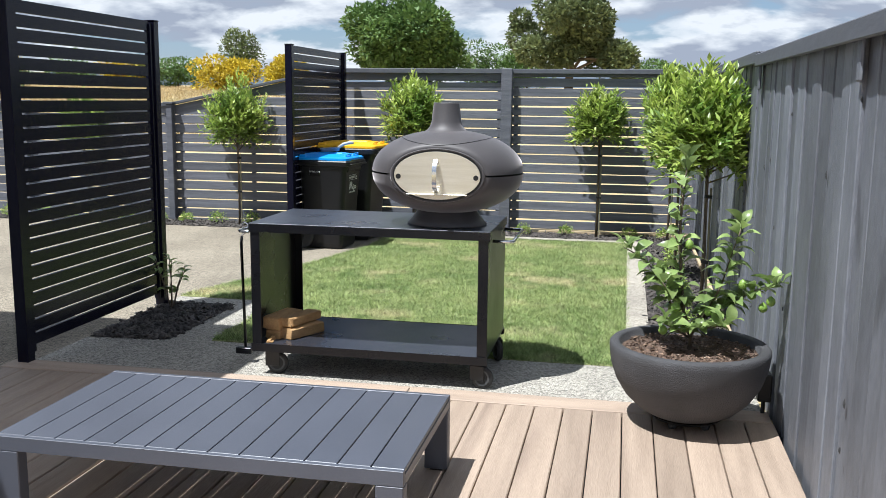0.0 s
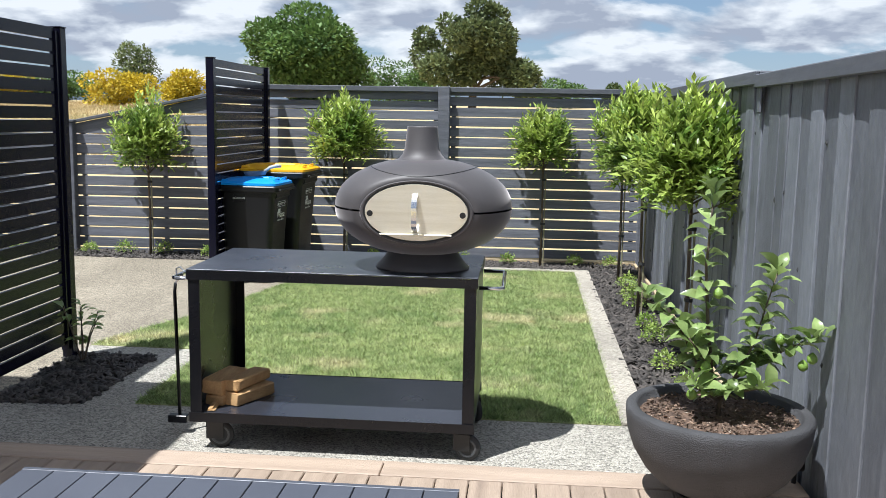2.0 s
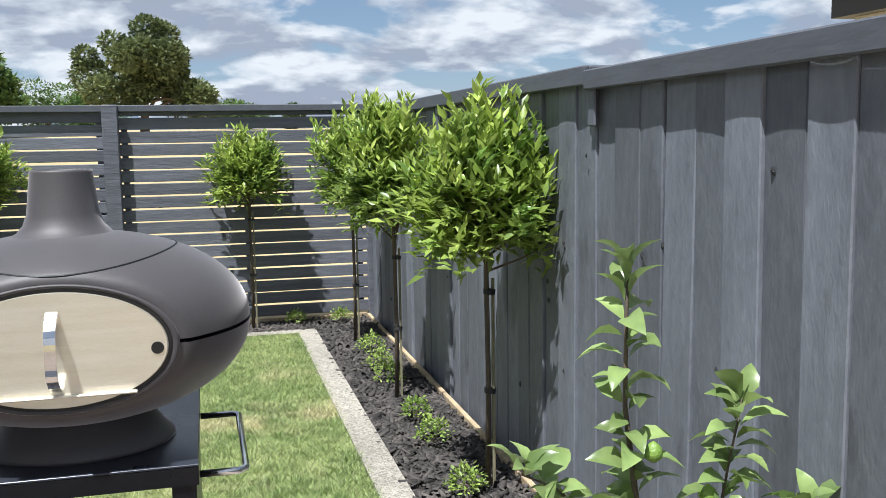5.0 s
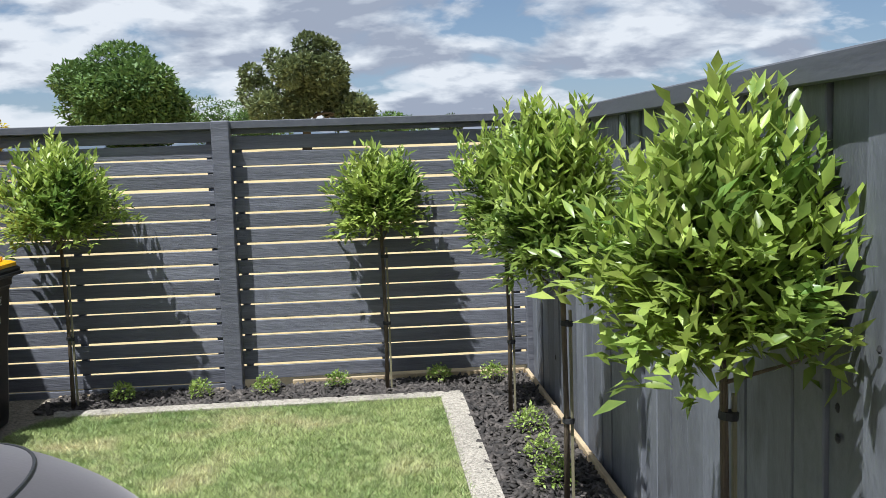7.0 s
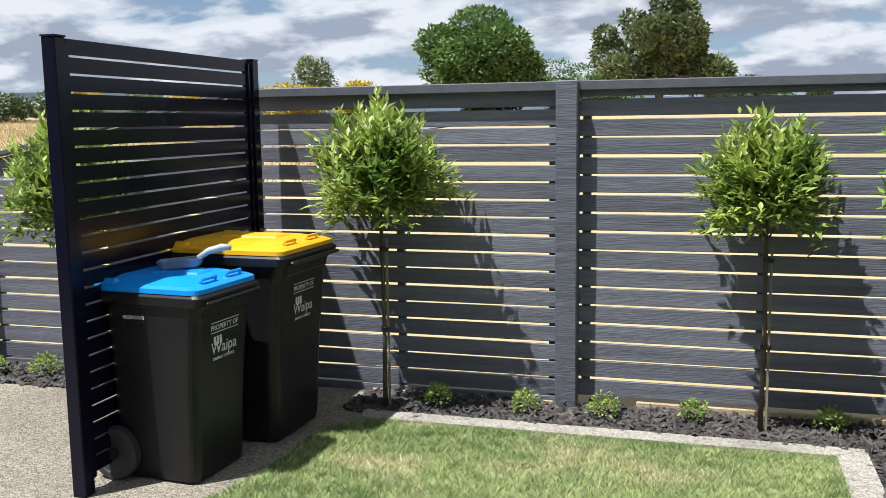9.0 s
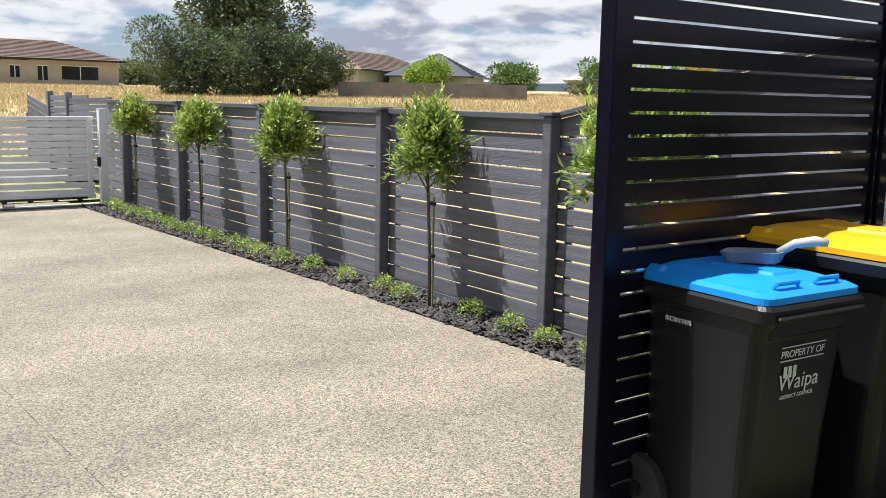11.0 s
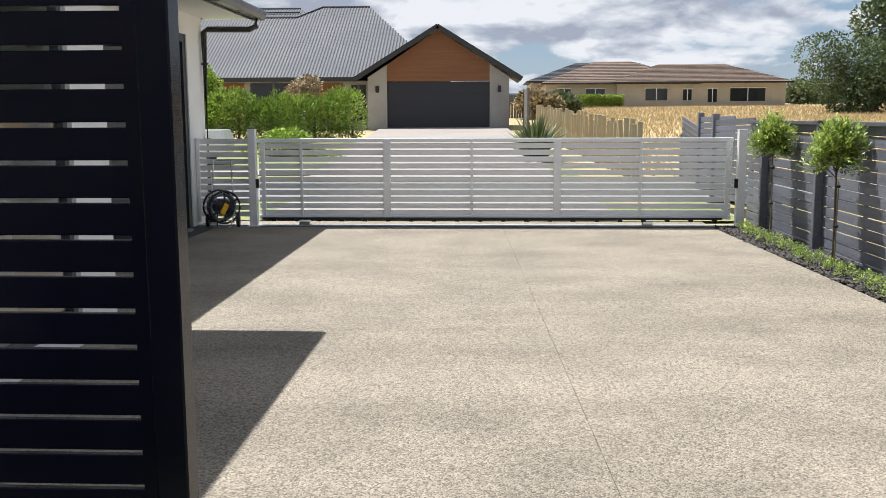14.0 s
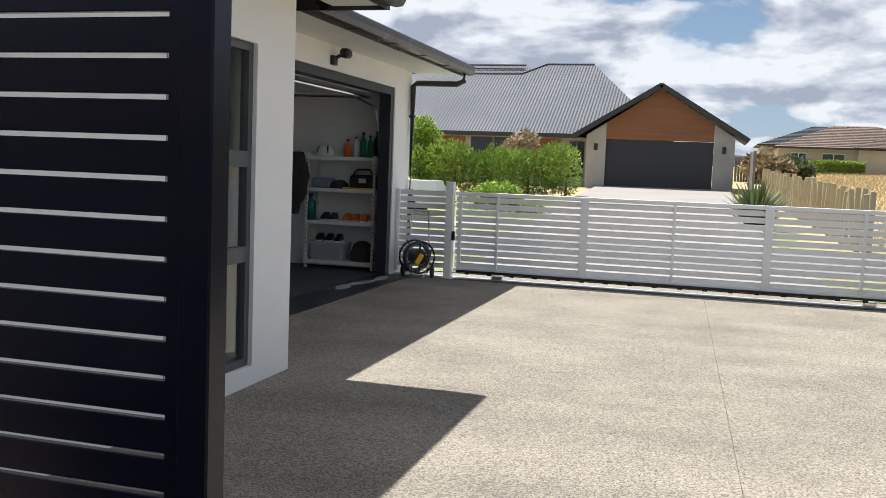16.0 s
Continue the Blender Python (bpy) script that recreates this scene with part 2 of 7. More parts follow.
M_TURF = surf("lawn_soil_and_thatch", (0.36, 0.37, 0.17), (0.24, 0.28, 0.11), 2.0, 0.95, 0.7, fine=90)
M_GRASS = surf("lawn_grass_blades", (0.45, 0.5, 0.22), (0.17, 0.26, 0.08), 1.3, 0.6, 0, fine=11, fine_mix=0.45, island=0.65, trans=0.3, spots=((0.6, 0.54, 0.32), 2.2, 0.54, 0.72))
M_LEAF = surf("young_laurel_leaves", (0.42, 0.5, 0.11), (0.13, 0.23, 0.045), 3.0, 0.36, 0, fine=12, island=0.4, trans=0.38)
M_LEAFTIP = surf("yellow_green_new_growth", (0.58, 0.66, 0.16), (0.3, 0.43, 0.07), 3.0, 0.4, 0, fine=12, island=0.3, trans=0.42)
M_BUX = surf("small_box_leaves", (0.44, 0.54, 0.14), (0.2, 0.31, 0.06), 6.0, 0.45, 0, fine=20, island=0.35, trans=0.35)
M_LEMON = surf("citrus_leaves", (0.33, 0.42, 0.15), (0.15, 0.23, 0.075), 8, 0.3, 0.05, fine=30, vary=0.35, trans=0.3)
M_FRUIT = surf("green_citrus_peel", (0.24, 0.36, 0.07), (0.16, 0.27, 0.05), 20, 0.4, 0.3, fine=160)
M_BARK = surf("grey_brown_bark", (0.17, 0.13, 0.09), (0.08, 0.06, 0.045), 8, 0.85, 0.7, stretch=(4, 4, 0.7))
M_STAKE = surf("weathered_green_stake", (0.3, 0.27, 0.17), (0.17, 0.16, 0.1), 6, 0.8, 0.3, stretch=(4, 4, 0.5))
M_PINE = surf("raw_pine_timber", (0.7, 0.5, 0.27), (0.52, 0.34, 0.16), 5, 0.7, 0.3, stretch=(1, 0.5, 5), fine=40)
M_PLINTH = surf("raw_treated_edging", (0.55, 0.43, 0.27), (0.35, 0.26, 0.16), 3, 0.75, 0.4, stretch=(3, 3, 3), fine=30)
M_LOG = surf("split_pine_firewood", (0.66, 0.42, 0.2), (0.42, 0.24, 0.1), 6, 0.75, 0.5, stretch=(4, 0.6, 4), fine=40, vary=0.15)
M_WALL = surf("cream_textured_plaster", (0.87, 0.865, 0.85), (0.83, 0.82, 0.8), 3, 0.85, 0.35, fine=160)
M_INNER = surf("white_garage_lining", (0.88, 0.88, 0.87), (0.83, 0.83, 0.82), 2, 0.7, 0.05)
M_GUTTER = surf("dark_bronze_gutter_metal", (0.04, 0.036, 0.034), (0.027, 0.025, 0.024), 4, 0.3, 0.03, metal=0.3)
M_SOFFIT = surf("white_soffit_board", (0.78, 0.77, 0.73), (0.72, 0.71, 0.67), 3, 0.75, 0.05)
M_ALU = surf("grey_window_aluminium", (0.1, 0.105, 0.11), (0.08, 0.084, 0.09), 4, 0.4, 0.03, metal=0.3)
M_CARPET = surf("dark_grey_garage_floor", (0.045, 0.05, 0.058), (0.03, 0.033, 0.04), 9, 0.9, 0.4)
M_SHELF = surf("white_painted_shelving", (0.75, 0.75, 0.73), (0.68, 0.68, 0.66), 4, 0.45, 0.03)
M_TILEROOF = surf("brown_roof_tiles", (0.27, 0.2, 0.155), (0.17, 0.125, 0.1), 0.8, 0.8, 0.4, fine=6)
M_IRON = surf("grey_corrugated_iron", (0.062, 0.068, 0.083), (0.047, 0.052, 0.065), 0.4, 0.65, 0.1, fine=4)
M_IRONDARK = surf("charcoal_roof_trim", (0.03, 0.032, 0.036), None, 2, 0.5)
M_BRICK = surf("beige_brick_cladding", (0.5, 0.45, 0.38), (0.42, 0.375, 0.315), 1.2, 0.85, 0.2, fine=9)
M_STONE = surf("pale_grey_block", (0.42, 0.41, 0.38), (0.34, 0.33, 0.31), 1.5, 0.85, 0.3, fine=12)
M_CEDAR = surf("orange_cedar_cladding", (0.25, 0.105, 0.04), (0.17, 0.07, 0.027), 1.5, 0.6, 0.3, stretch=(0.3, 0.3, 6), fine=10)
M_DOORGREY = surf("charcoal_sectional_door", (0.022, 0.024, 0.035), (0.018, 0.02, 0.028), 2, 0.45, 0.05)
M_FIELD = surf("dry_summer_grass_field", (0.55, 0.42, 0.22), (0.39, 0.3, 0.15), 0.12, 0.95, 0.4, fine=1.6, spots=((0.22, 0.24, 0.08), 0.05, 0.56, 0.7))
M_STRAW = surf("dry_grass_stalks", (0.54, 0.41, 0.22), (0.38, 0.285, 0.145), 0.2, 0.8, 0, fine=2, island=0.3, trans=0.25)
M_HEDGE = surf("feijoa_hedge_leaves", (0.34, 0.45, 0.075), (0.12, 0.2, 0.03), 0.5, 0.55, 0, fine=3, island=0.4, trans=0.3)
M_DARKLEAF = surf("dark_shrub_leaves", (0.15, 0.2, 0.085), (0.055, 0.088, 0.036), 0.3, 0.6, 0, fine=2, island=0.45, trans=0.15)
M_TREELEAF = surf("oak_leaves", (0.17, 0.27, 0.075), (0.065, 0.125, 0.035), 0.3, 0.55, 0, fine=2, island=0.26, trans=0.22)
M_TREELEAF2 = surf("poplar_leaves", (0.21, 0.25, 0.11), (0.09, 0.12, 0.05), 0.3, 0.55, 0, fine=2, island=0.26, trans=0.2)
M_YELLOWLEAF = surf("golden_tree_leaves", (0.62, 0.47, 0.03), (0.42, 0.33, 0.03), 0.4, 0.6, 0, fine=2, island=0.3, trans=0.25)
M_LIMELEAF = surf("lime_tree_leaves", (0.3, 0.42, 0.04), (0.17, 0.28, 0.03), 0.4, 0.6, 0, fine=2, island=0.3, trans=0.25)
# blue tint stands in for the air between yard and hills
M_HILL = surf("haze_tinted_hills", (0.2, 0.27, 0.4), (0.16, 0.22, 0.34), 0.004, 1.0, 0, fine=0.02)
M_ROAD = surf("worn_grey_chipseal", (0.25, 0.25, 0.245), (0.19, 0.19, 0.187), 0.6, 0.9, 0.3, fine=20)
M_VERGE = surf("patchy_mown_verge", (0.3, 0.32, 0.12), (0.14, 0.19, 0.06), 0.7, 0.95, 0.6, fine=9, spots=((0.4, 0.32, 0.17), 0.5, 0.55, 0.7))
M_CONC = surf("pale_concrete_drive", (0.36, 0.322, 0.288), (0.3, 0.267, 0.24), 0.5, 0.85, 0.1, fine=8)
M_GREYFENCE = surf("weathered_grey_timber", (0.22, 0.2, 0.18), (0.13, 0.12, 0.11), 1, 0.85, 0.3, fine=8)
M_PALEPOST = surf("pale_round_posts", (0.5, 0.42, 0.28), (0.33, 0.27, 0.17), 2, 0.85, 0.3, fine=9)
M_ORANGE = surf("orange_plastic", (0.85, 0.2, 0.02), None, 6, 0.45)
M_GREEN = surf("green_plastic", (0.02, 0.22, 0.12), None, 6, 0.4)
M_TEAL = surf("dark_teal_plastic", (0.01, 0.12, 0.12), None, 6, 0.4)
M_RED = surf("red_lacquer", (0.5, 0.02, 0.02), None, 6, 0.35)
M_GREYBLUE = surf("blue_grey_plastic", (0.2, 0.25, 0.32), (0.15, 0.19, 0.25), 6, 0.5)
M_LTGREY = surf("light_grey_plastic", (0.5, 0.52, 0.53), (0.42, 0.44, 0.45), 6, 0.5)
M_WHITE = surf("white_print", (0.8, 0.8, 0.8), (0.76, 0.76, 0.76), 6, 0.6)
M_COAT = surf("dark_brown_cloth", (0.05, 0.04, 0.037), (0.03, 0.024, 0.022), 9, 0.95, 0.5, fine=120)
M_CARPAINT = surf("white_car_paint", (0.75, 0.75, 0.76), (0.72, 0.72, 0.73), 2, 0.2)
M_CLEARBOX = surf("translucent_tub_plastic", (0.4, 0.43, 0.46), (0.33, 0.36, 0.39), 6, 0.35)
M_BROWNLEAF = surf("dead_brown_flower_heads", (0.46, 0.36, 0.25), (0.27, 0.24, 0.13), 1, 0.8, 0, fine=4, island=0.3)

M_GLASS = bpy.data.materials.new("window_glass")
M_GLASS.use_nodes = True
gb = M_GLASS.node_tree.nodes["Principled BSDF"]
gb.inputs["Base Color"].default_value = (0.86, 0.9, 0.9, 1)
gb.inputs["Transmission Weight"].default_value, gb.inputs["Roughness"].default_value, gb.inputs["IOR"].default_value = 1.0, 0.02, 1.45
M_DARKGLASS = surf("dark_far_window_glass", (0.03, 0.035, 0.04), (0.02, 0.024, 0.028), 1, 0.08, 0)


# ---- builders ----
def link_mesh(name, bm, material):
    me = bpy.data.meshes.new(name)
    bm.to_mesh(me)
    bm.free()
    me.materials.append(material)
    return me


def part(name, bm, material, parent=None, label="", smooth=False):
    """One mesh object from a bmesh, under a thing or a part."""
    me = link_mesh(name, bm, material) if isinstance(bm, bmesh.types.BMesh) else bm
    if smooth:
        for p in me.polygons:
            p.use_smooth = True
    ob = new(name, me)
    if parent is not None:
        ob.parent = parent
        ob.matrix_parent_inverse = world_of(parent).inverted()
    if label:
        ob["label"] = label
    return ob


def world_of(ob):
    """Parts are built in the world's own coordinates, so an object's basis is its place."""
    return ob.matrix_basis.copy()


def thing(name, at, label, category, group="", kind="", turn=0):
    e = new(name)
    e.empty_display_size = 0.1
    e.matrix_basis = pose(*at, 0, 0, turn)
    return tagged(e, label, category, group, kind)


def solid(name, bm, material, label, category="", group="", kind="", smooth=False):
    return tagged(part(name, bm, material, smooth=smooth), label, category, group, kind)


def box(bm, x0, x1, y0, y1, z0, z1, bevel=0.0, m=None):
    x0, x1 = min(x0, x1), max(x0, x1)
    y0, y1 = min(y0, y1), max(y0, y1)
    z0, z1 = min(z0, z1), max(z0, z1)
    r = bmesh.ops.create_cube(bm, size=1.0, matrix=Matrix.Translation(((x0 + x1) / 2, (y0 + y1) / 2, (z0 + z1) / 2)) @ Matrix.Diagonal((x1 - x0, y1 - y0, z1 - z0, 1)))
    vs = r["verts"]
    if bevel:
        es = list({e for v in vs for e in v.link_edges})
        r2 = bmesh.ops.bevel(bm, geom=es, offset=bevel, segments=1, affect="EDGES", clamp_overlap=True)
        vs = list({v for f in r2["faces"] for v in f.verts} | {v for v in vs if v.is_valid})
    if m is not None:
        bmesh.ops.transform(bm, matrix=m, verts=vs)
    return bm


def bx(*a, bevel=0.0, m=None):
    return box(bmesh.new(), *a, bevel=bevel, m=m)


def tube(bm, pts, r, seg=10, caps=True):
    """A round tube along points; r is one radius or one for each point."""
    pts = [Vector(p) for p in pts]
    rs = r if isinstance(r, (list, tuple)) else [r] * len(pts)
    rings = []
    for i, p in enumerate(pts):
        d = (pts[min(i + 1, len(pts) - 1)] - pts[max(i - 1, 0)]).normalized()
        q = d.to_track_quat("Z", "Y")
        rings.append([bm.verts.new(p + q @ Vector((rs[i] * math.cos(2 * math.pi * k / seg), rs[i] * math.sin(2 * math.pi * k / seg), 0))) for k in range(seg)])
    for a, b in zip(rings, rings[1:]):
        for k in range(seg):
            bm.faces.new((a[k], a[(k + 1) % seg], b[(k + 1) % seg], b[k]))
    if caps:
        bm.faces.new(rings[0][::-1])
        bm.faces.new(rings[-1])
    return bm


def lathe(bm, profile, seg=40, sx=1.0, sy=1.0, m=None):
    """A turned shape from (radius, height) pairs."""
    rings = []
    made = []
    for r, z in profile:
        if r < 1e-5:
            rings.append([bm.verts.new((0, 0, z))])
        else:
            rings.append([bm.verts.new((sx * r * math.cos(2 * math.pi * k / seg), sy * r * math.sin(2 * math.pi * k / seg), z)) for k in range(seg)])
        made += rings[-1]
    for a, b in zip(rings, rings[1:]):
        for k in range(seg):
            j = (k + 1) % seg
            if len(a) == 1 and len(b) == 1:
                continue
            if len(a) == 1:
                bm.faces.new((a[0], b[j], b[k]))
            elif len(b) == 1:
                bm.faces.new((a[k], a[j], b[0]))
            else:
                bm.faces.new((a[k], a[j], b[j], b[k]))
    if m is not None:
        bmesh.ops.transform(bm, matrix=m, verts=made)
    return bm


def prism(bm, pts, z0, z1):
    """A flat slab with a polygon outline."""
    lo = [bm.verts.new((x, y, z0)) for x, y in pts]
    hi = [bm.verts.new((x, y, z1)) for x, y in pts]
    n = len(pts)
    bm.faces.new(hi)
    bm.faces.new(lo[::-1])
    for i in range(n):
        bm.faces.new((lo[i], lo[(i + 1) % n], hi[(i + 1) % n], hi[i]))
    bmesh.ops.recalc_face_normals(bm, faces=bm.faces)
    return bm


def array_mesh(name, verts, faces, material):
    """A mesh from numpy arrays: verts (n, 3), faces (m, 3 or 4)."""
    me = bpy.data.meshes.new(name)
    n, k = faces.shape
    me.vertices.add(len(verts))
    me.vertices.foreach_set("co", np.ascontiguousarray(verts, dtype=np.float32).ravel())
    me.loops.add(n * k)
    me.loops.foreach_set("vertex_index", np.ascontiguousarray(faces, dtype=np.int32).ravel())
    me.polygons.add(n)
    me.polygons.foreach_set("loop_start", np.arange(0, n * k, k, dtype=np.int32))
    me.update(calc_edges=True)
    me.validate()
    me.materials.append(material)
    return me


def leaf_mesh(name, centres, outward, length, width, rng, material, droop=0.25, spread=0.8, fold=0.25):
    """Many folded leaves: a base, two sides, a midrib point and a tip each."""
    n = len(centres)
    d = outward + rng.normal(0, spread, (n, 3))
    d[:, 2] += 0.25
    d /= np.linalg.norm(d, axis=1)[:, None] + 1e-9
    up = np.tile([0.0, 0.0, 1.0], (n, 1)) + rng.normal(0, 0.35, (n, 3))
    s = np.cross(d, up)
    s /= np.linalg.norm(s, axis=1)[:, None] + 1e-9
    nn = np.cross(s, d)
    L = length * rng.uniform(0.65, 1.25, n)[:, None]
    W = width * rng.uniform(0.75, 1.2, n)[:, None]
    base = centres
    mid = base + d * L * 0.5 - nn * W * fold
    a = base + d * L * 0.45 + s * W * 0.5
    b = base + d * L * 0.45 - s * W * 0.5
    tip = base + d * L - nn * L * droop
    v = np.stack([base, a, mid, b, tip], 1).reshape(-1, 3)
    o = (np.arange(n) * 5)[:, None]
    f = np.concatenate([o + np.array([[0, 1, 2]]), o + np.array([[0, 2, 3]]), o + np.array([[1, 4, 2]]), o + np.array([[2, 4, 3]])])
    return array_mesh(name, v, f, material)


def on_ball(rng, n):
    v = rng.normal(0, 1, (n, 3))
    return v / np.linalg.norm(v, axis=1)[:, None]


BOXES = {}


def box_mesh(name, sx, sy, sz, material, bevel=0.003):
    """One shared bevelled block, centred, for alike pieces."""
    key = (name, round(sx, 4), round(sy, 4), round(sz, 4), material.name)
    if key not in BOXES:
        BOXES[key] = link_mesh(name, bx(-sx / 2, sx / 2, -sy / 2, sy / 2, -sz / 2, sz / 2, bevel=bevel), material)
    return BOXES[key]


def piece(name, me, parent, m):
    ob = new(name, me)
    ob.parent = parent
    ob.matrix_parent_inverse = world_of(parent).inverted()
    ob.matrix_basis = m
    return ob


def text_mesh(name, body, size, material, parent, m, label=""):
    """Flat lettering from the built-in font, turned into a mesh."""
    cu = bpy.data.curves.new(name, "FONT")
    cu.body, cu.size, cu.extrude, cu.align_x = body, size, 0.0006, "CENTER"
    tmp = bpy.data.objects.new(name, cu)
    scene.collection.objects.link(tmp)
    me = bpy.data.meshes.new_from_object(tmp.evaluated_get(bpy.context.evaluated_depsgraph_get()))
    bpy.data.objects.remove(tmp)
    me.materials.clear()
    me.materials.append(material)
    ob = new(name, me)
    ob.parent = parent
    ob.matrix_parent_inverse = world_of(parent).inverted()
    ob.matrix_basis = m
    if label:
        ob["label"] = label
    return ob

# ---- ground ----
def ground_height(x, y):
    d = math.hypot(max(-14.2 - x, 0, x - 2.0), max(y - 10.6, 0, -9.0 - y))
    rise = 0.027 * min(d, 105.0)
    return rise - 0.06 + 0.12 * noise.noise(Vector((x * 0.05, y * 0.05, 0))) * min(d / 20, 1)


def grid_axis(lo, hi, near0, near1):
    a = list(np.arange(near0, near1, 3.0))
    left, right = [near0], [near1]
    step = 5.0
    while left[-1] > lo:
        left.append(left[-1] - step)
        step *= 1.25
    step = 5.0
    while right[-1] < hi:
        right.append(right[-1] + step)
        step *= 1.25
    return sorted(set(left[1:] + a + right))


gx, gy = grid_axis(-2500, 2500, -60, 12), grid_axis(-2500, 2500, -12, 60)
gv = np.array([(x, y, ground_height(x, y)) for x in gx for y in gy])
ny = len(gy)
gf = np.array([(i * ny + j, (i + 1) * ny + j, (i + 1) * ny + j + 1, i * ny + j + 1) for i in range(len(gx) - 1) for j in range(ny - 1)])
tagged(new("ground", array_mesh("ground", gv, gf, M_FIELD)), "dry golden summer grass field beyond the fences", "ground", kind="structure")

# exposed-aggregate slabs with saw-cut joints between them
DRIVE = [(-13.3, 6.72, 6.86), (-7.5, 6.94, 6.94)]


def slab(name, pts, material, label, z1=0.0):
    return solid(name, prism(bmesh.new(), pts, -0.12, z1), material, label, "pavement", kind="structure")


J = 0.0014


def joint_y(x):
    return 6.94 + (x + 7.73) * 0.036


slab("pavement_driveway_1", [(-13.9, joint_y(-13.9) + J), (-7.5 - J, joint_y(-7.5) + J), (-7.5 - J, 9.6), (-13.2, 9.42), (-13.9, 9.42)], M_AGG, "beige exposed-aggregate concrete driveway slab with saw-cut edges")
slab("pavement_driveway_2", [(-13.9, 2.2), (-7.5 - J, 2.2), (-7.5 - J, joint_y(-7.5) - J), (-13.9, joint_y(-13.9) - J)], M_AGG, "beige exposed-aggregate concrete driveway slab with saw-cut edges")
slab("pavement_driveway_3", [(-7.5 + J, joint_y(-7.5) + J), (-2.9, joint_y(-2.9) + J), (-2.62, 8.25), (-2.52, 8.7), (-2.5, 9.2), (-2.4, 9.45), (-2.28, 9.5), (-2.34, 9.63), (-2.52, 9.63), (-2.52, 10.02),
                             (-3.25, 10.02), (-3.3, 9.62), (-7.5 + J, 9.62)], M_AGG, "beige exposed-aggregate concrete slab beside the bins")
slab("pavement_driveway_4", [(-7.5 + J, 3.6), (-3.22, 3.6), (-3.22, 6.2), (-2.9, joint_y(-2.9) - J), (-7.5 + J, joint_y(-7.5) - J)], M_AGG, "beige exposed-aggregate concrete slab along the house")
slab("pavement_path", [(-3.22, 4.47), (0.58, 4.47), (0.58, 5.14), (-0.05, 5.1), (-2.46, 5.1), (-2.46, 6.2), (-3.22, 6.2), (-3.22, 5.99), (-2.72, 5.97), (-2.72, 5.07), (-3.22, 5.02)], M_AGG2,
     "grey exposed-aggregate path between deck and lawn")
slab("kerb_far", [(-2.36, 9.5), (-0.05, 9.5), (0.09, 9.62), (-2.4, 9.63)], M_AGG3, "exposed-aggregate concrete mowing strip behind the lawn", 0.018)
slab("kerb_side", [(-0.05, 5.1), (0.09, 5.1), (0.09, 9.616), (-0.05, 9.496)], M_AGG3, "exposed-aggregate concrete mowing strip beside the lawn", 0.018)

LAWN = [(-2.46, 5.1), (-0.05, 5.1), (-0.05, 9.5), (-2.28, 9.5), (-2.4, 9.45), (-2.5, 9.2), (-2.52, 8.7), (-2.62, 8.25), (-2.9, 7.11), (-3.22, 6.2), (-2.46, 6.2)]
lawn = solid("lawn_ground", prism(bmesh.new(), LAWN, -0.1, 0.004), M_TURF, "sunlit green turf lawn edged by concrete strips", "lawn", kind="structure")


def inside(poly, x, y):
    c = np.zeros(len(x), bool)
    n = len(poly)
    for i in range(n):
        (x0, y0), (x1, y1) = poly[i], poly[i - 1]
        c ^= ((y0 > y) != (y1 > y)) & (x < (x1 - x0) * (y - y0) / (y1 - y0 + 1e-12) + x0)
    return c


def blades(name, x, y, z, height, width, rng, material, lean=0.5):
    n = len(x)
    base = np.stack([x, y, z], 1)
    az = rng.uniform(0, 2 * np.pi, n)
    side = np.stack([np.cos(az), np.sin(az), np.zeros(n)], 1) * (width * rng.uniform(0.6, 1.3, n))[:, None]
    az2 = rng.uniform(0, 2 * np.pi, n)
    h = height * rng.uniform(0.5, 1.2, n)
    tip = base + np.stack([np.cos(az2) * lean * h, np.sin(az2) * lean * h, h], 1)
    v = np.stack([base - side, base + side, tip], 1).reshape(-1, 3)
    return array_mesh(name, v, np.arange(3 * n).reshape(-1, 3), material)


rng = np.random.default_rng(7)
lx, ly = rng.uniform(-3.25, -0.03, 400000), rng.uniform(5.08, 9.52, 400000)
# half of the blades stand in tufts
tx, ty = rng.uniform(-3.25, -0.03, 5200), rng.uniform(5.08, 9.52, 5200)
ti = rng.integers(0, 5200, 200000)
lx[:200000], ly[:200000] = tx[ti] + rng.normal(0, 0.016, 200000), ty[ti] + rng.normal(0, 0.016, 200000)
keep = inside([(x * 1.004 + 0.006, y) for x, y in LAWN], lx, ly)
lx, ly = lx[keep], ly[keep]
tagged(new("lawn_grass", blades("lawn_grass", lx, ly, np.zeros(len(lx)), 0.03, 0.0027, rng, M_GRASS, 0.9)), "short green lawn grass with yellowed patches", "grass", kind="stuff")


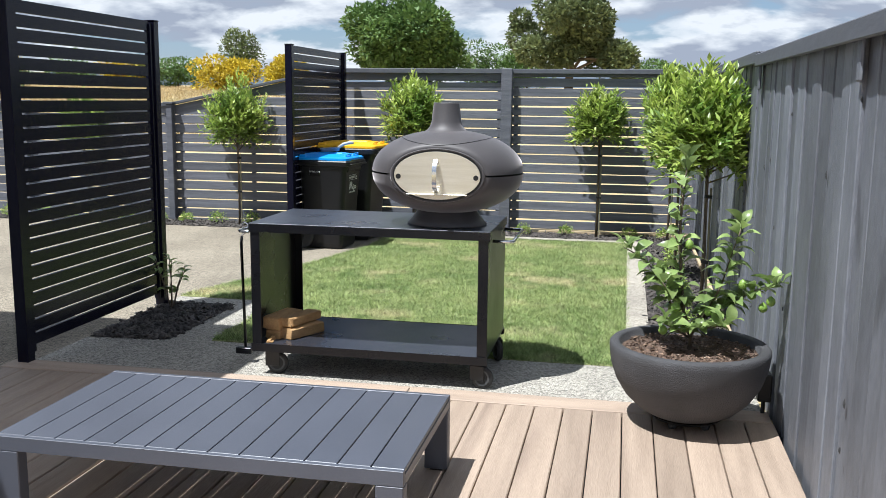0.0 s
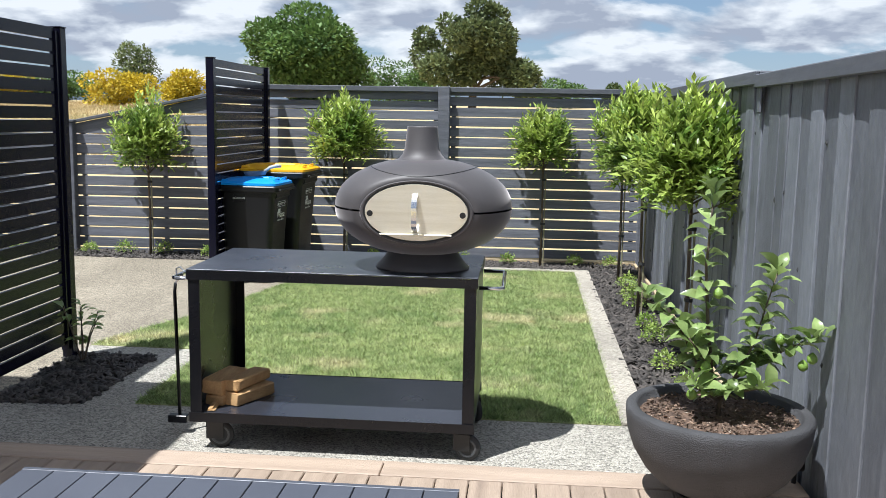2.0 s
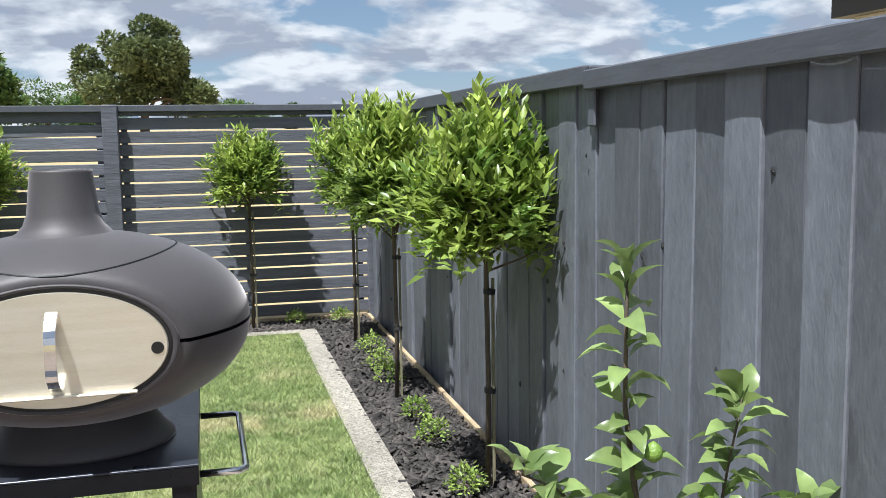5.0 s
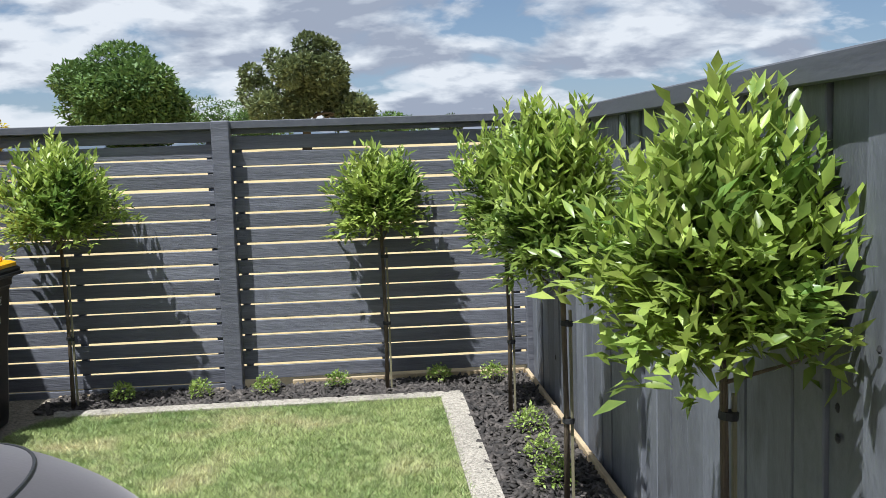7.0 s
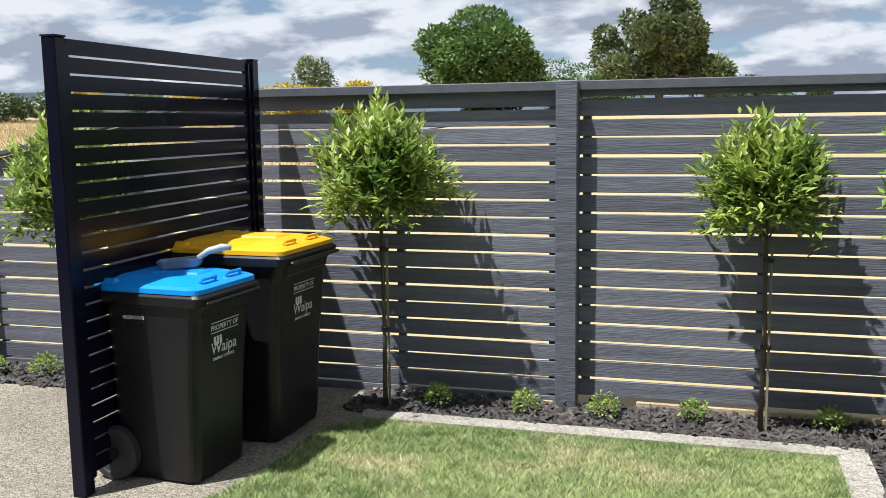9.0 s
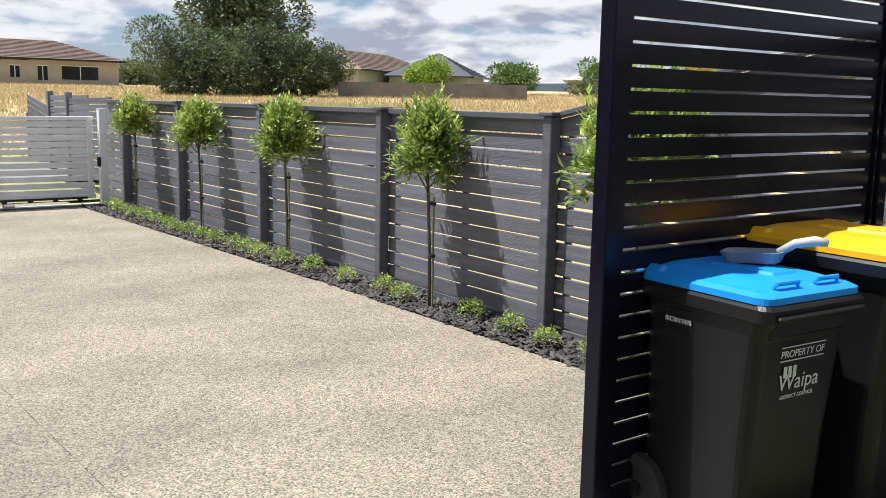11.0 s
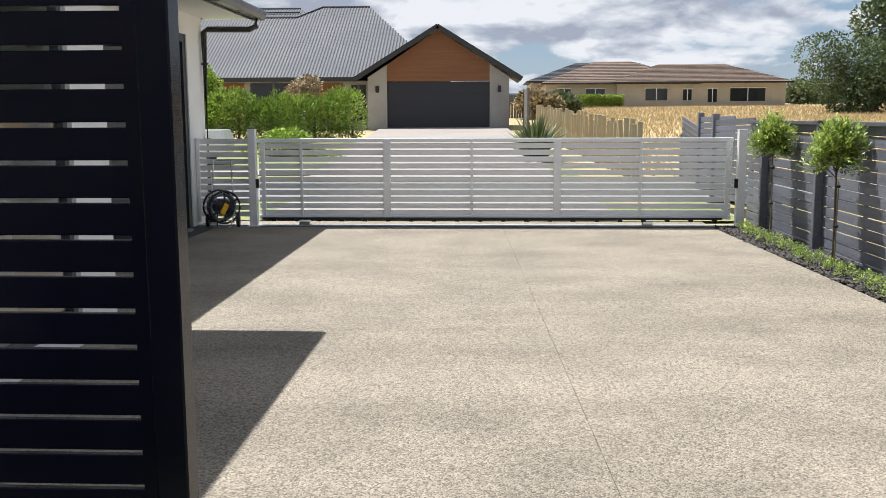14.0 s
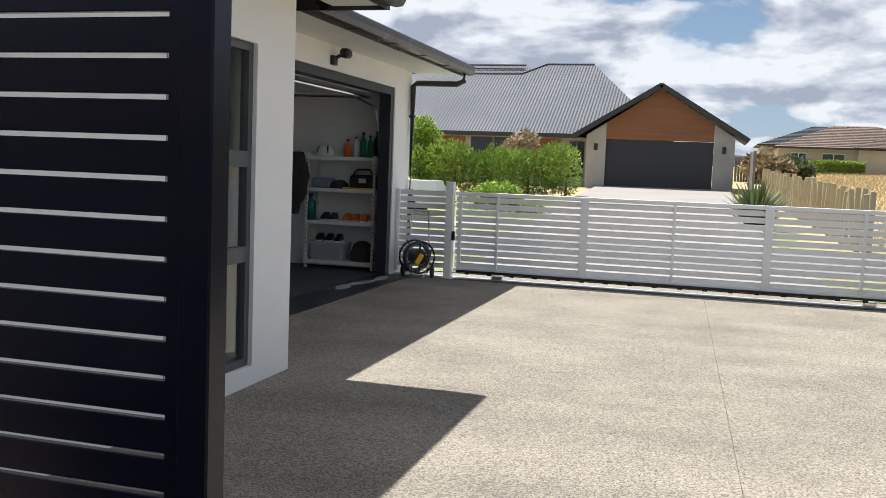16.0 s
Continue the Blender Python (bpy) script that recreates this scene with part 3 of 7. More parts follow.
# ---- planting beds ----
def bed(name, pts, n, seed, z=-0.015, label="black bark mulch garden bed"):
    solid(name + "_soil", prism(bmesh.new(), pts, -0.14, z), M_SOIL, "dark soil under bark mulch", "garden bed", kind="structure")
    r = np.random.default_rng(seed)
    xs, ys = [p[0] for p in pts], [p[1] for p in pts]
    x, y = r.uniform(min(xs), max(xs), n * 2), r.uniform(min(ys), max(ys), n * 2)
    k = inside(pts, x, y)
    x, y = x[k][:n], y[k][:n]
    m = len(x)
    zz = z + r.uniform(0.0, 0.022, m) + 0.008
    L, W, T = r.uniform(0.014, 0.046, m), r.uniform(0.005, 0.014, m), r.uniform(0.002, 0.006, m)
    a, t = r.uniform(0, 2 * np.pi, m), r.normal(0, 0.35, m)
    u = np.stack([np.cos(a) * np.cos(t), np.sin(a) * np.cos(t), np.sin(t)], 1)
    s = np.stack([-np.sin(a), np.cos(a), r.normal(0, 0.3, m)], 1)
    w = np.cross(u, s)
    c = np.stack([x, y, zz], 1)
    vs = [c + u * (i * L)[:, None] + s * (j * W)[:, None] + w * (k2 * T)[:, None] for i, j, k2 in
          ((-1, -1, -1), (1, -0.6, -1), (1, 0.7, -1), (-1, 1, -1), (-1, -1, 1), (1, -0.6, 1), (1, 0.7, 1), (-1, 1, 1))]
    v = np.stack(vs, 1).reshape(-1, 3)
    o = (np.arange(m) * 8)[:, None]
    f = np.concatenate([o + np.array([q]) for q in ((4, 5, 6, 7), (0, 1, 5, 4), (1, 2, 6, 5), (2, 3, 7, 6), (3, 0, 4, 7))])
    tagged(new(name + "_mulch", array_mesh(name, v, f, M_MULCH)), label, "mulch", kind="stuff")


bed("bed_side", [(0.09, 5.14), (0.565, 5.14), (0.565, 10.02), (0.09, 10.02)], 5200, 1)
bed("bed_back", [(-2.5, 9.63), (0.088, 9.622), (0.088, 10.02), (-2.52, 10.02)], 3600, 2)
bed("bed_screen", [(-3.2, 5.03), (-2.72, 5.07), (-2.72, 5.97), (-3.2, 5.99)], 1800, 3)
bed("bed_west", [(-13.25, 9.43), (-13.2, 9.42), (-7.5, 9.62), (-3.3, 9.62), (-3.26, 10.02), (-13.25, 10.02)], 9000, 4)
solid("edging_side", bx(0.565, 0.592, 5.14, 10.03, -0.1, 0.035, bevel=0.004), M_PLINTH, "pale raw timber board along the fence foot", "edging", kind="structure")
solid("edging_back", bx(-0.99, 0.564, 10.024, 10.046, -0.1, 0.04, bevel=0.004), M_PLINTH, "pale raw timber board along the fence foot", "edging", kind="structure")
solid("edging_west", bx(-2.5, -1.44, 10.024, 10.04, -0.1, 0.012, bevel=0.003), M_PLINTH, "pale raw timber board along the fence foot", "edging", kind="structure")

# ---- deck ----
deck = thing("floor_deck", (-1.3, 2, 0), "weathered brown hardwood deck boards", "deck", kind="structure")
# one black slab stands in for the shade beneath the boards
part("deck_joists", bx(-3.3, 0.6, -4.2, 4.44, -0.2, -0.03), M_BLACK, deck)
DW = 0.1336
dm = box_mesh("deck_board", 0.1285, 8.46, 0.028, M_DECK, 0.004)
for i in range(29):
    piece("deck_board", dm, deck, pose(0.5365 - i * DW, 0.065, 0.004))
for x0, x1 in ((-3.29, -1.1), (-1.096, 0.595)):
    piece("border_board", box_mesh("border_board", x1 - x0, 0.14, 0.028, M_DECKX, 0.004), deck, pose((x0 + x1) / 2, 4.372, 0.006))
part("fascia_board", bx(-3.29, 0.595, 4.443, 4.465, -0.15, 0.016, bevel=0.003), M_DECKX, deck)

# ---- slatted back fence ----
fence_back = thing("fence_north", (-6, 10.08, 0), "charcoal painted horizontal slat timber fence", "fence", kind="structure")
rs = random.Random(5)
PITCH, SLAT = 0.0985, 0.0875
LOWP = [-13.2, -11.28, -9.2, -7.1, -5.23]
TOP_HI, TOP_LO = 1.735, 1.34


def slats(x0, x1, gap0, pitch, n, parent, y=10.065, gap=0.03, open_=0.0125):
    """Horizontal boards between two posts; gap0 is the height of the lowest gap."""
    me = box_mesh("slat", x1 - x0 - gap, 0.02, pitch - open_, M_FENCE, 0.003)
    for k in range(n):
        piece("slat", me, parent, pose((x0 + x1) / 2 + rs.uniform(-0.004, 0.004), y + rs.uniform(-0.003, 0.003), gap0 + (k - 0.5) * pitch + rs.uniform(-0.003, 0.003), rs.uniform(-1.5, 1.5), rs.uniform(-0.12, 0.12), 0))
    for xx in (x0 + 0.09, (x0 + x1) / 2, x1 - 0.09):
        piece("batten", box_mesh("batten", 0.045, 0.03, n * pitch, M_FENCE, 0.003), parent, pose(xx, y + 0.029, gap0 + (n / 2 - 1) * pitch))


slats(-3.3, -1.36, 0.039, 0.0983, 18, fence_back)
slats(-1.36, 0.62, 0.149, 0.1005, 16, fence_back)
piece("slat", box_mesh("slat", 1.95, 0.02, 0.046, M_FENCE, 0.003), fence_back, pose(-0.37, 10.065, 1.689))
for a, b in zip(LOWP, LOWP[1:]):
    slats(a, b, 0.039, 0.1074, 13, fence_back, open_=0.009)
slats(-14.1, -13.2, 0.039, 0.1074, 13, fence_back)
# the sloped panel
slats(-5.23, -3.3, 0.039, 0.1074, 13, fence_back)
for k in range(1, 5):
    z = 1.3278 + (k - 0.5) * 0.1074
    xs = -5.23 + (z + SLAT / 2 - TOP_LO + 0.03) / 0.205
    if xs < -3.45:
        piece("slat", box_mesh("slat", -3.315 - xs, 0.02, SLAT, M_FENCE, 0.003), fence_back, pose((xs - 3.315) / 2, 10.066, z))
ang = math.degrees(math.atan2(TOP_HI - TOP_LO, 1.93))
piece("top_rail", box_mesh("top_rail", 1.975, 0.075, 0.03, M_CAP, 0.004), fence_back, pose(-4.265, 10.05, (TOP_HI + TOP_LO) / 2, 0, -ang, 0))
piece("top_slat", box_mesh("top_slat", 1.97, 0.02, 0.09, M_FENCE, 0.003), fence_back, pose(-4.265, 10.062, (TOP_HI + TOP_LO) / 2 - 0.07, 0, -ang, 0))
for x0, x1 in ((-3.3, -1.36), (-1.36, 0.64)):
    piece("top_rail", box_mesh("top_rail", x1 - x0 - 0.004, 0.08, 0.05, M_CAP, 0.004), fence_back, pose((x0 + x1) / 2, 10.045, TOP_HI - 0.012))
for a, b in zip([-14.1] + LOWP, LOWP):
    piece("top_rail", box_mesh("top_rail", b - a - 0.08, 0.075, 0.04, M_CAP, 0.004), fence_back, pose((a + b) / 2, 10.05, TOP_LO - 0.008))
for x in LOWP:
    piece("post", box_mesh("post", 0.075, 0.085, 1.47, M_FENCE, 0.006), fence_back, pose(x, 10.005, 0.6, 0, 0, rs.uniform(-1, 1)))
    piece("post_cap", box_mesh("post_cap", 0.12, 0.12, 0.025, M_CAP, 0.005), fence_back, pose(x, 10.005, 1.35))
piece("post", box_mesh("post", 0.115, 0.1, 1.9, M_FENCE, 0.006), fence_back, pose(-1.36, 10.0, 0.8))
piece("post", box_mesh("post", 0.05, 0.06, 1.72, M_FENCE, 0.006), fence_back, pose(0.612, 10.075, 0.8))
piece("post", box_mesh("post", 0.09, 0.09, 1.85, M_FENCE, 0.006), fence_back, pose(-3.3, 10.1, 0.8))

# boundary fence carrying on past the gate
fence_out = thing("fence_street", (-17, 10.3, 0), "charcoal slat fence stepping down beside the road", "fence", kind="structure")
for x0, x1, za, zb in ((-16.0, -14.15, 1.36, 1.4), (-18.0, -16.05, 1.4, 1.42), (-20.6, -18.05, 1.42, 1.0)):
    a2 = math.degrees(math.atan2(za - zb, x1 - x0))
    for k in range(12):
        piece("slat", box_mesh("slat", x1 - x0 - 0.05, 0.02, 0.085, M_FENCE, 0.003), fence_out, pose((x0 + x1) / 2, 10.1 + (x1 + 14.15) * -0.12, (za + zb) / 2 - 0.06 - k * 0.1, 0, a2, 3))
    piece("post", box_mesh("post", 0.1, 0.1, 1.6, M_FENCE, 0.005), fence_out, pose(x0, 10.06 + (x1 + 14.15) * -0.12, zb - 0.76))

# ---- paling fence beside the deck ----
fence_side = thing("fence_east", (0.7, 4, 0), "charcoal stained vertical timber paling fence with knots", "fence", kind="structure")
part("rail_low", bx(0.652, 0.7, -4.2, 10.1, 0.35, 0.44), M_FENCE, fence_side)
part("rail_high", bx(0.652, 0.7, -4.2, 10.1, 1.3, 1.39), M_FENCE, fence_side)


def paling_mesh(w, cup):
    """A cupped board: its face bows out in the middle, and its top end is out of square."""
    bm = bmesh.new()
    prof = [(-w / 2, 0.0), (-w * 0.48, -0.004), (-w * 0.25, -0.003 - cup * 0.75), (0, -0.003 - cup), (w * 0.25, -0.003 - cup * 0.75), (w * 0.48, -0.004), (w / 2, 0.0), (w / 2, 0.018), (-w / 2, 0.018)]
    lo = [bm.verts.new((u, v, -0.88)) for v, u in prof]
    hi = [bm.verts.new((u, v, 0.88)) for v, u in prof]
    n = len(prof)
    for i in range(n):
        bm.faces.new((lo[i], lo[(i + 1) % n], hi[(i + 1) % n], hi[i]))
    bm.faces.new(lo), bm.faces.new(hi)
    bmesh.ops.recalc_face_normals(bm, faces=bm.faces)
    return link_mesh("paling", bm, M_PALING)


PM = [(w, paling_mesh(w, c)) for w, c in ((0.15, 0.002), (0.165, 0.003), (0.175, 0.001), (0.158, -0.002))]
y = -4.1
i = 0
while y < 10.0:
    w, pm = rs.choice(PM)
    proud = 0.0 if rs.random() < 0.6 else 0.01
    piece("paling", pm, fence_side, pose(0.632 - proud, y + w / 2, 0.785 + rs.uniform(-0.01, 0.0), rs.uniform(-0.35, 0.35), rs.uniform(-0.3, 0.3), rs.uniform(-2.5, 2.5)))
    y += w + (0.002 if rs.random() < 0.6 else 0.006)
part("backing_board", bx(0.703, 0.715, -4.2, 10.1, -0.05, 1.66), M_PLINTH, fence_side)
for y0, y1, dz in ((-4.2, 1.0, -0.028), (1.003, 5.55, -0.034), (5.553, 10.12, -0.016)):
    piece("cap_board", box_mesh("cap_board", 0.14, y1 - y0, 0.03, M_CAP, 0.006), fence_side, pose(0.673, (y0 + y1) / 2, 1.711 + dz, 0, rs.uniform(-1, 1), 0))
    piece("cap_trim", box_mesh("cap_trim", 0.02, y1 - y0, 0.068, M_CAP, 0.005), fence_side, pose(0.592 - (0.005 if y1 < 6 else 0), (y0 + y1) / 2, 1.692 + dz))
for yy in (1.7, 3.25, 5.53, 7.7):
    part("cover_strip", bx(0.598, 0.612, yy - 0.028, yy + 0.028, 1.5, 1.645, bevel=0.006), M_PALING, fence_side)
# knots in the palings
kr = random.Random(11)
km = link_mesh("knot", lathe(bmesh.new(), [(0.0, 0.004), (0.35, 0.003), (0.75, 0.0005), (1.0, -0.002)], 14), surf("dark_knot", (0.018, 0.018, 0.02), (0.045, 0.047, 0.05), 60, 0.5, 0.6))
for _ in range(40):
    r = kr.uniform(0.005, 0.012)
    kk = piece("knot", km, fence_side, pose(0.608 if kr.random() < 0.5 else 0.6195, kr.uniform(0.5, 9.6), kr.uniform(0.25, 1.6), 0, -90, 0) @ Matrix.Diagonal((r * kr.uniform(1.0, 1.9), r, 1, 1)))
box_light = thing("garden_light", (0.56, 4.45, 0), "small black box light on the fence foot", "light")
part("housing", bx(0.54, 0.6, 4.4, 4.47, 0.08, 0.21, bevel=0.006), M_BLACK, box_light)
part("conduit", tube(bmesh.new(), [(0.57, 4.435, 0.09), (0.57, 4.435, -0.02)], 0.01, 8), M_BLACK, box_light)


# ---- aluminium slat screens ----
def screen(name, x, y0, y1, top, label):
    t = thing(name, (x, (y0 + y1) / 2, 0), label, "privacy screen", group="slat privacy screens")
    for y in (y0, y1):
        p = part("post", bx(x - 0.0325, x + 0.0325, y - 0.0325, y + 0.0325, -0.02, top, bevel=0.004), M_SCREEN, t)
        part("cap", bx(x - 0.036, x + 0.036, y - 0.036, y + 0.036, top, top + 0.008, bevel=0.003), M_SCREEN, p)
    for y in (y0 + 0.0475, y1 - 0.0475):
        part("channel", bx(x - 0.02, x + 0.02, y - 0.015, y + 0.015, 0.06, top - 0.02), M_SCREEN, t)
    me = box_mesh("slat", 0.018, y1 - y0 - 0.126, 0.0633, M_SCREEN, 0.002)
    for k in range(25):
        piece("slat", me, t, pose(x, (y0 + y1) / 2, top - 0.033 - k * 0.0733))
    return t


screen("slat_screen", -3.21, 4.42, 5.91, 1.916, "black powder-coated aluminium slat screen beside a mulch bed")
screen("slat_screen", -3.14, 8.28, 9.9, 1.9, "black powder-coated aluminium slat screen behind two wheelie bins")

# ---- sliding gate ----
gate = thing("sliding_gate", (-13.4, 6.6, 0), "silver-white aluminium slat sliding driveway gate, closed", "gate")
part("top_rail", bx(-13.43, -13.37, 3.55, 9.66, 1.085, 1.135, bevel=0.004), M_WHITEGATE, gate)
part("bottom_rail", bx(-13.43, -13.37, 3.55, 9.66, 0.09, 0.14, bevel=0.004), M_WHITEGATE, gate)
gm = box_mesh("slat", 0.016, 6.1, 0.0665, M_WHITEGATE, 0.002)
for k in range(11):
    piece("slat", gm, gate, pose(-13.41, 6.61, 1.038 - k * 0.0865))
for yy, w in ((3.62, 0.05), (4.12, 0.035), (5.24, 0.1), (6.34, 0.035), (7.44, 0.1), (8.5, 0.035), (9.6, 0.05)):
    part("mullion", bx(-13.395, -13.365, yy - w / 2, yy + w / 2, 0.1, 1.12, bevel=0.003), M_WHITEGATE, gate)
rack = part("gear_rack", bx(-13.36, -13.345, 3.6, 9.55, 0.085, 0.112), M_BLACK, gate, "black toothed gear rack")
for k in range(20):
    part("bracket", bx(-13.364, -13.33, 3.72 + k * 0.3, 3.78 + k * 0.3, 0.06, 0.105, bevel=0.004), M_BLACK, rack)
for yy in (4.15, 8.6):
    part("roller", bx(-13.44, -13.33, yy - 0.07, yy + 0.07, 0.012, 0.07, bevel=0.01), M_CHROME, gate)
solid("gate_track", bx(-13.47, -13.33, 2.6, 9.75, -0.02, 0.012, bevel=0.004), M_LTGREY, "galvanised ground track of the sliding gate", "gate track", kind="structure")
# thin dark strip paints the shadow along the foot of the gate
solid("gate_threshold", bx(-13.33, -13.2, 3.6, 9.75, -0.02, 0.004), M_RUBBER, "dark strip standing in for the gate shadow", "drain", kind="structure")


def gate_post(y, top, latch_side):
    t = thing("gate_post", (-13.3, y, 0), "silver-white square aluminium gate post with black latch", "gate post", group="gate posts")
    part("column", bx(-13.36, -13.26, y - 0.05, y + 0.05, -0.02, top, bevel=0.005), M_WHITEGATE, t)
    part("cap", bx(-13.365, -13.255, y - 0.055, y + 0.055, top, top + 0.01, bevel=0.003), M_WHITEGATE, t)
    part("base_plate", bx(-13.38, -13.24, y - 0.075, y + 0.075, 0.0, 0.012, bevel=0.002), M_WHITEGATE, t)
    part("latch", bx(-13.3, -13.25, y + latch_side * 0.045, y + latch_side * 0.085, 0.5, 0.62, bevel=0.006), M_BLACK, t)


gate_post(3.5, 1.25, 1)
gate_post(9.75, 1.225, -1)
side_panel = thing("gate_side_panel", (-13.4, 3.1, 0), "silver-white aluminium slat infill panel beside the gate", "fence panel")
for k in range(12):
    piece("slat", box_mesh("slat", 0.016, 0.75, 0.0665, M_WHITEGATE, 0.002), side_panel, pose(-13.41, 3.09, 1.1 - k * 0.0865))
part("stile", bx(-13.43, -13.37, 2.74, 2.78, 0.05, 1.14), M_WHITEGATE, side_panel)

# ---- house ----
X0, X1, YM, YG = -7.55, -3.28, 4.0, 2.73
house = thing("house", (-8, 0, 0), "cream plastered single-storey house with dark gutters and open garage", "house", kind="structure")
WX0, WX1, WZ0, WZ1 = -7.02, -6.02, 0.13, 2.17


def wall(*a, mat=M_WALL, name="wall"):
    return part(name, bx(*a), mat, house)


wall(X0, WX0, YM - 0.16, YM, -0.02, 2.66)
wall(WX1, X1, YM - 0.16, YM, -0.02, 2.66)
wall(WX0, WX1, YM - 0.16, YM, -0.02, WZ0)
wall(WX0, WX1, YM - 0.16, YM, WZ1, 2.66)
wall(X0, X0 + 0.16, YG, YM - 0.16, -0.02, 2.66)
wall(X1 - 0.16, X1, -4.5, YM - 0.16, -0.02, 2.66)
GX0, GX1, GZ = -8.3, -13.2, 2.45
wall(GX0, X0, YG - 0.16, YG, -0.02, 2.76)
wall(-13.85, GX1, YG - 0.16, YG, -0.02, 2.76)
wall(GX1, GX0, YG - 0.16, YG, GZ, 2.76)
wall(-13.85, -13.69, -4.5, YG - 0.16, -0.02, 2.76)
wall(-13.85, X1, -4.66, -4.5, -0.02, 2.7)
wall(X0 - 0.16, X0, -4.5, YG - 0.16, -0.02, 2.66)
# inside the garage
wall(-13.69, -13.68, -4.5, YG - 0.16, 0.0, 2.7, mat=M_INNER, name="lining")
wall(-13.68, X0 - 0.17, -1.6, -1.5, 0.0, 2.7, mat=M_INNER, name="lining")
wall(-13.68, X0 - 0.17, -1.5, YG - 0.17, 2.6, 2.62, mat=M_INNER, name="garage_ceiling")
solid("floor_garage", bx(-13.68, X0 - 0.17, -1.5, YG - 0.17, -0.05, 0.012), M_CARPET, "dark grey garage floor", "floor", kind="structure")
solid("floor_threshold", bx(-13.2, GX0, YG - 0.17, YG + 0.3, -0.05, 0.006), M_DOORGREY, "worn dark painted garage threshold", "floor", kind="structure")
tr = random.Random(3)
for k in range(7):
    px = -11.6 - k * 0.2 + tr.uniform(-0.1, 0.1)
    solid("paint_wear", lathe(bmesh.new(), [(0.0, 0.0085), (tr.uniform(0.05, 0.12), 0.0085), (0.13, 0.0065)], 9, sx=1.5, sy=0.5, m=Matrix.Translation((px, YG + tr.uniform(-0.08, 0.1), 0))), M_LTGREY, "worn pale patch in the threshold paint", "worn paint", kind="structure")
# door frame and track
frame_g = thing("garage_door_frame", (-11, YG, 0), "dark garage door frame with raised door inside", "garage door")
part("jamb", bx(GX1 - 0.0, GX1 + 0.12, YG - 0.17, YG - 0.015, 0.0, GZ), M_DOORGREY, frame_g)
part("jamb", bx(GX0 - 0.12, GX0, YG - 0.17, YG - 0.015, 0.0, GZ), M_DOORGREY, frame_g)
part("head", bx(GX1 + 0.12, GX0 - 0.12, YG - 0.17, YG - 0.015, GZ - 0.1, GZ - 0.002), M_DOORGREY, frame_g)
part("raised_panel", bx(GX1 + 0.15, GX0 - 0.15, -0.6, YG - 0.3, 2.36, 2.4), M_LTGREY, frame_g)
part("spring_bar", tube(bmesh.new(), [(GX1 + 0.2, 2.45, 2.3), (GX0 - 0.2, 2.45, 2.3)], 0.022, 8), M_CHROME, frame_g)
part("track", tube(bmesh.new(), [(GX1 - 0.08, 2.5, 0.02), (GX1 - 0.08, 2.5, 1.95), (GX1 - 0.08, 2.42, 2.2), (GX1 - 0.08, 2.15, 2.33), (GX1 - 0.08, -0.4, 2.34)], 0.02, 8), M_CHROME, frame_g)
# window
win = thing("window_1", (-6.5, YM, 0), "tall grey aluminium window with frosted and clear panes", "window", kind="structure")
for z0, z1 in ((WZ0, 0.85), (0.85, 1.45), (1.45, WZ1)):
    part("window_frame", bx(WX0, WX0 + 0.055, YM - 0.09, YM - 0.03, z0, z1), M_ALU, win)
    part("window_frame", bx(WX1 - 0.055, WX1, YM - 0.09, YM - 0.03, z0, z1), M_ALU, win)
    part("window_frame", bx(WX0 + 0.055, WX1 - 0.055, YM - 0.09, YM - 0.03, z1 - 0.05, z1), M_ALU, win)
    part("window_frame", bx(WX0 + 0.055, WX1 - 0.055, YM - 0.09, YM - 0.03, z0, z0 + 0.05), M_ALU, win)
    pane = part("pane", bx(WX0 + 0.05, WX1 - 0.05, YM - 0.065, YM - 0.059, z0 + 0.04, z1 - 0.04), M_GLASS, win)
    pane.visible_shadow = False
for k in range(9):
    part("blind_slat", bx(WX0 + 0.06, WX1 - 0.06, YM - 0.2, YM - 0.17, 0.9 + k * 0.055, 0.902 + k * 0.055), M_SHELF, win)
part("curtain", bx(WX0 - 0.1, WX1 + 0.1, YM - 0.5, YM - 0.48, 0.0, 2.3), M_SOFFIT, win)
# soffits, fascia, gutters and roof
EYM, EYG = YM + 0.42, 3.4
part("soffit", bx(X0 - 0.62, X1 + 0.38, YM, EYM, 2.6, 2.625), M_SOFFIT, house)
part("soffit", bx(-14.1, X0 - 0.62, YG, EYG, 2.72, 2.74), M_SOFFIT, house)


def gutter(pts_y, z, x0, x1, name="gutter"):
    """A rounded gutter with a lip, along x."""
    bm = bmesh.new()
    prof = [(0.0, 0.0), (0.0, 0.055), (0.0, 0.115), (0.012, 0.115), (0.018, 0.05), (0.05, 0.006), (0.09, 0.01), (0.115, 0.05), (0.118, 0.1), (0.128, 0.112), (0.132, 0.1), (0.128, 0.045), (0.1, -0.004), (0.05, -0.012)]
    a = [bm.verts.new((x0, pts_y + u, z + v)) for u, v in prof]
    b = [bm.verts.new((x1, pts_y + u, z + v)) for u, v in prof]
    for i in range(len(prof)):
        j = (i + 1) % len(prof)
        bm.faces.new((a[i], a[j], b[j], b[i]))
    bm.faces.new(a)
    bm.faces.new(b[::-1])
    bmesh.ops.recalc_face_normals(bm, faces=bm.faces)
    return part(name, bm, M_GUTTER, house)


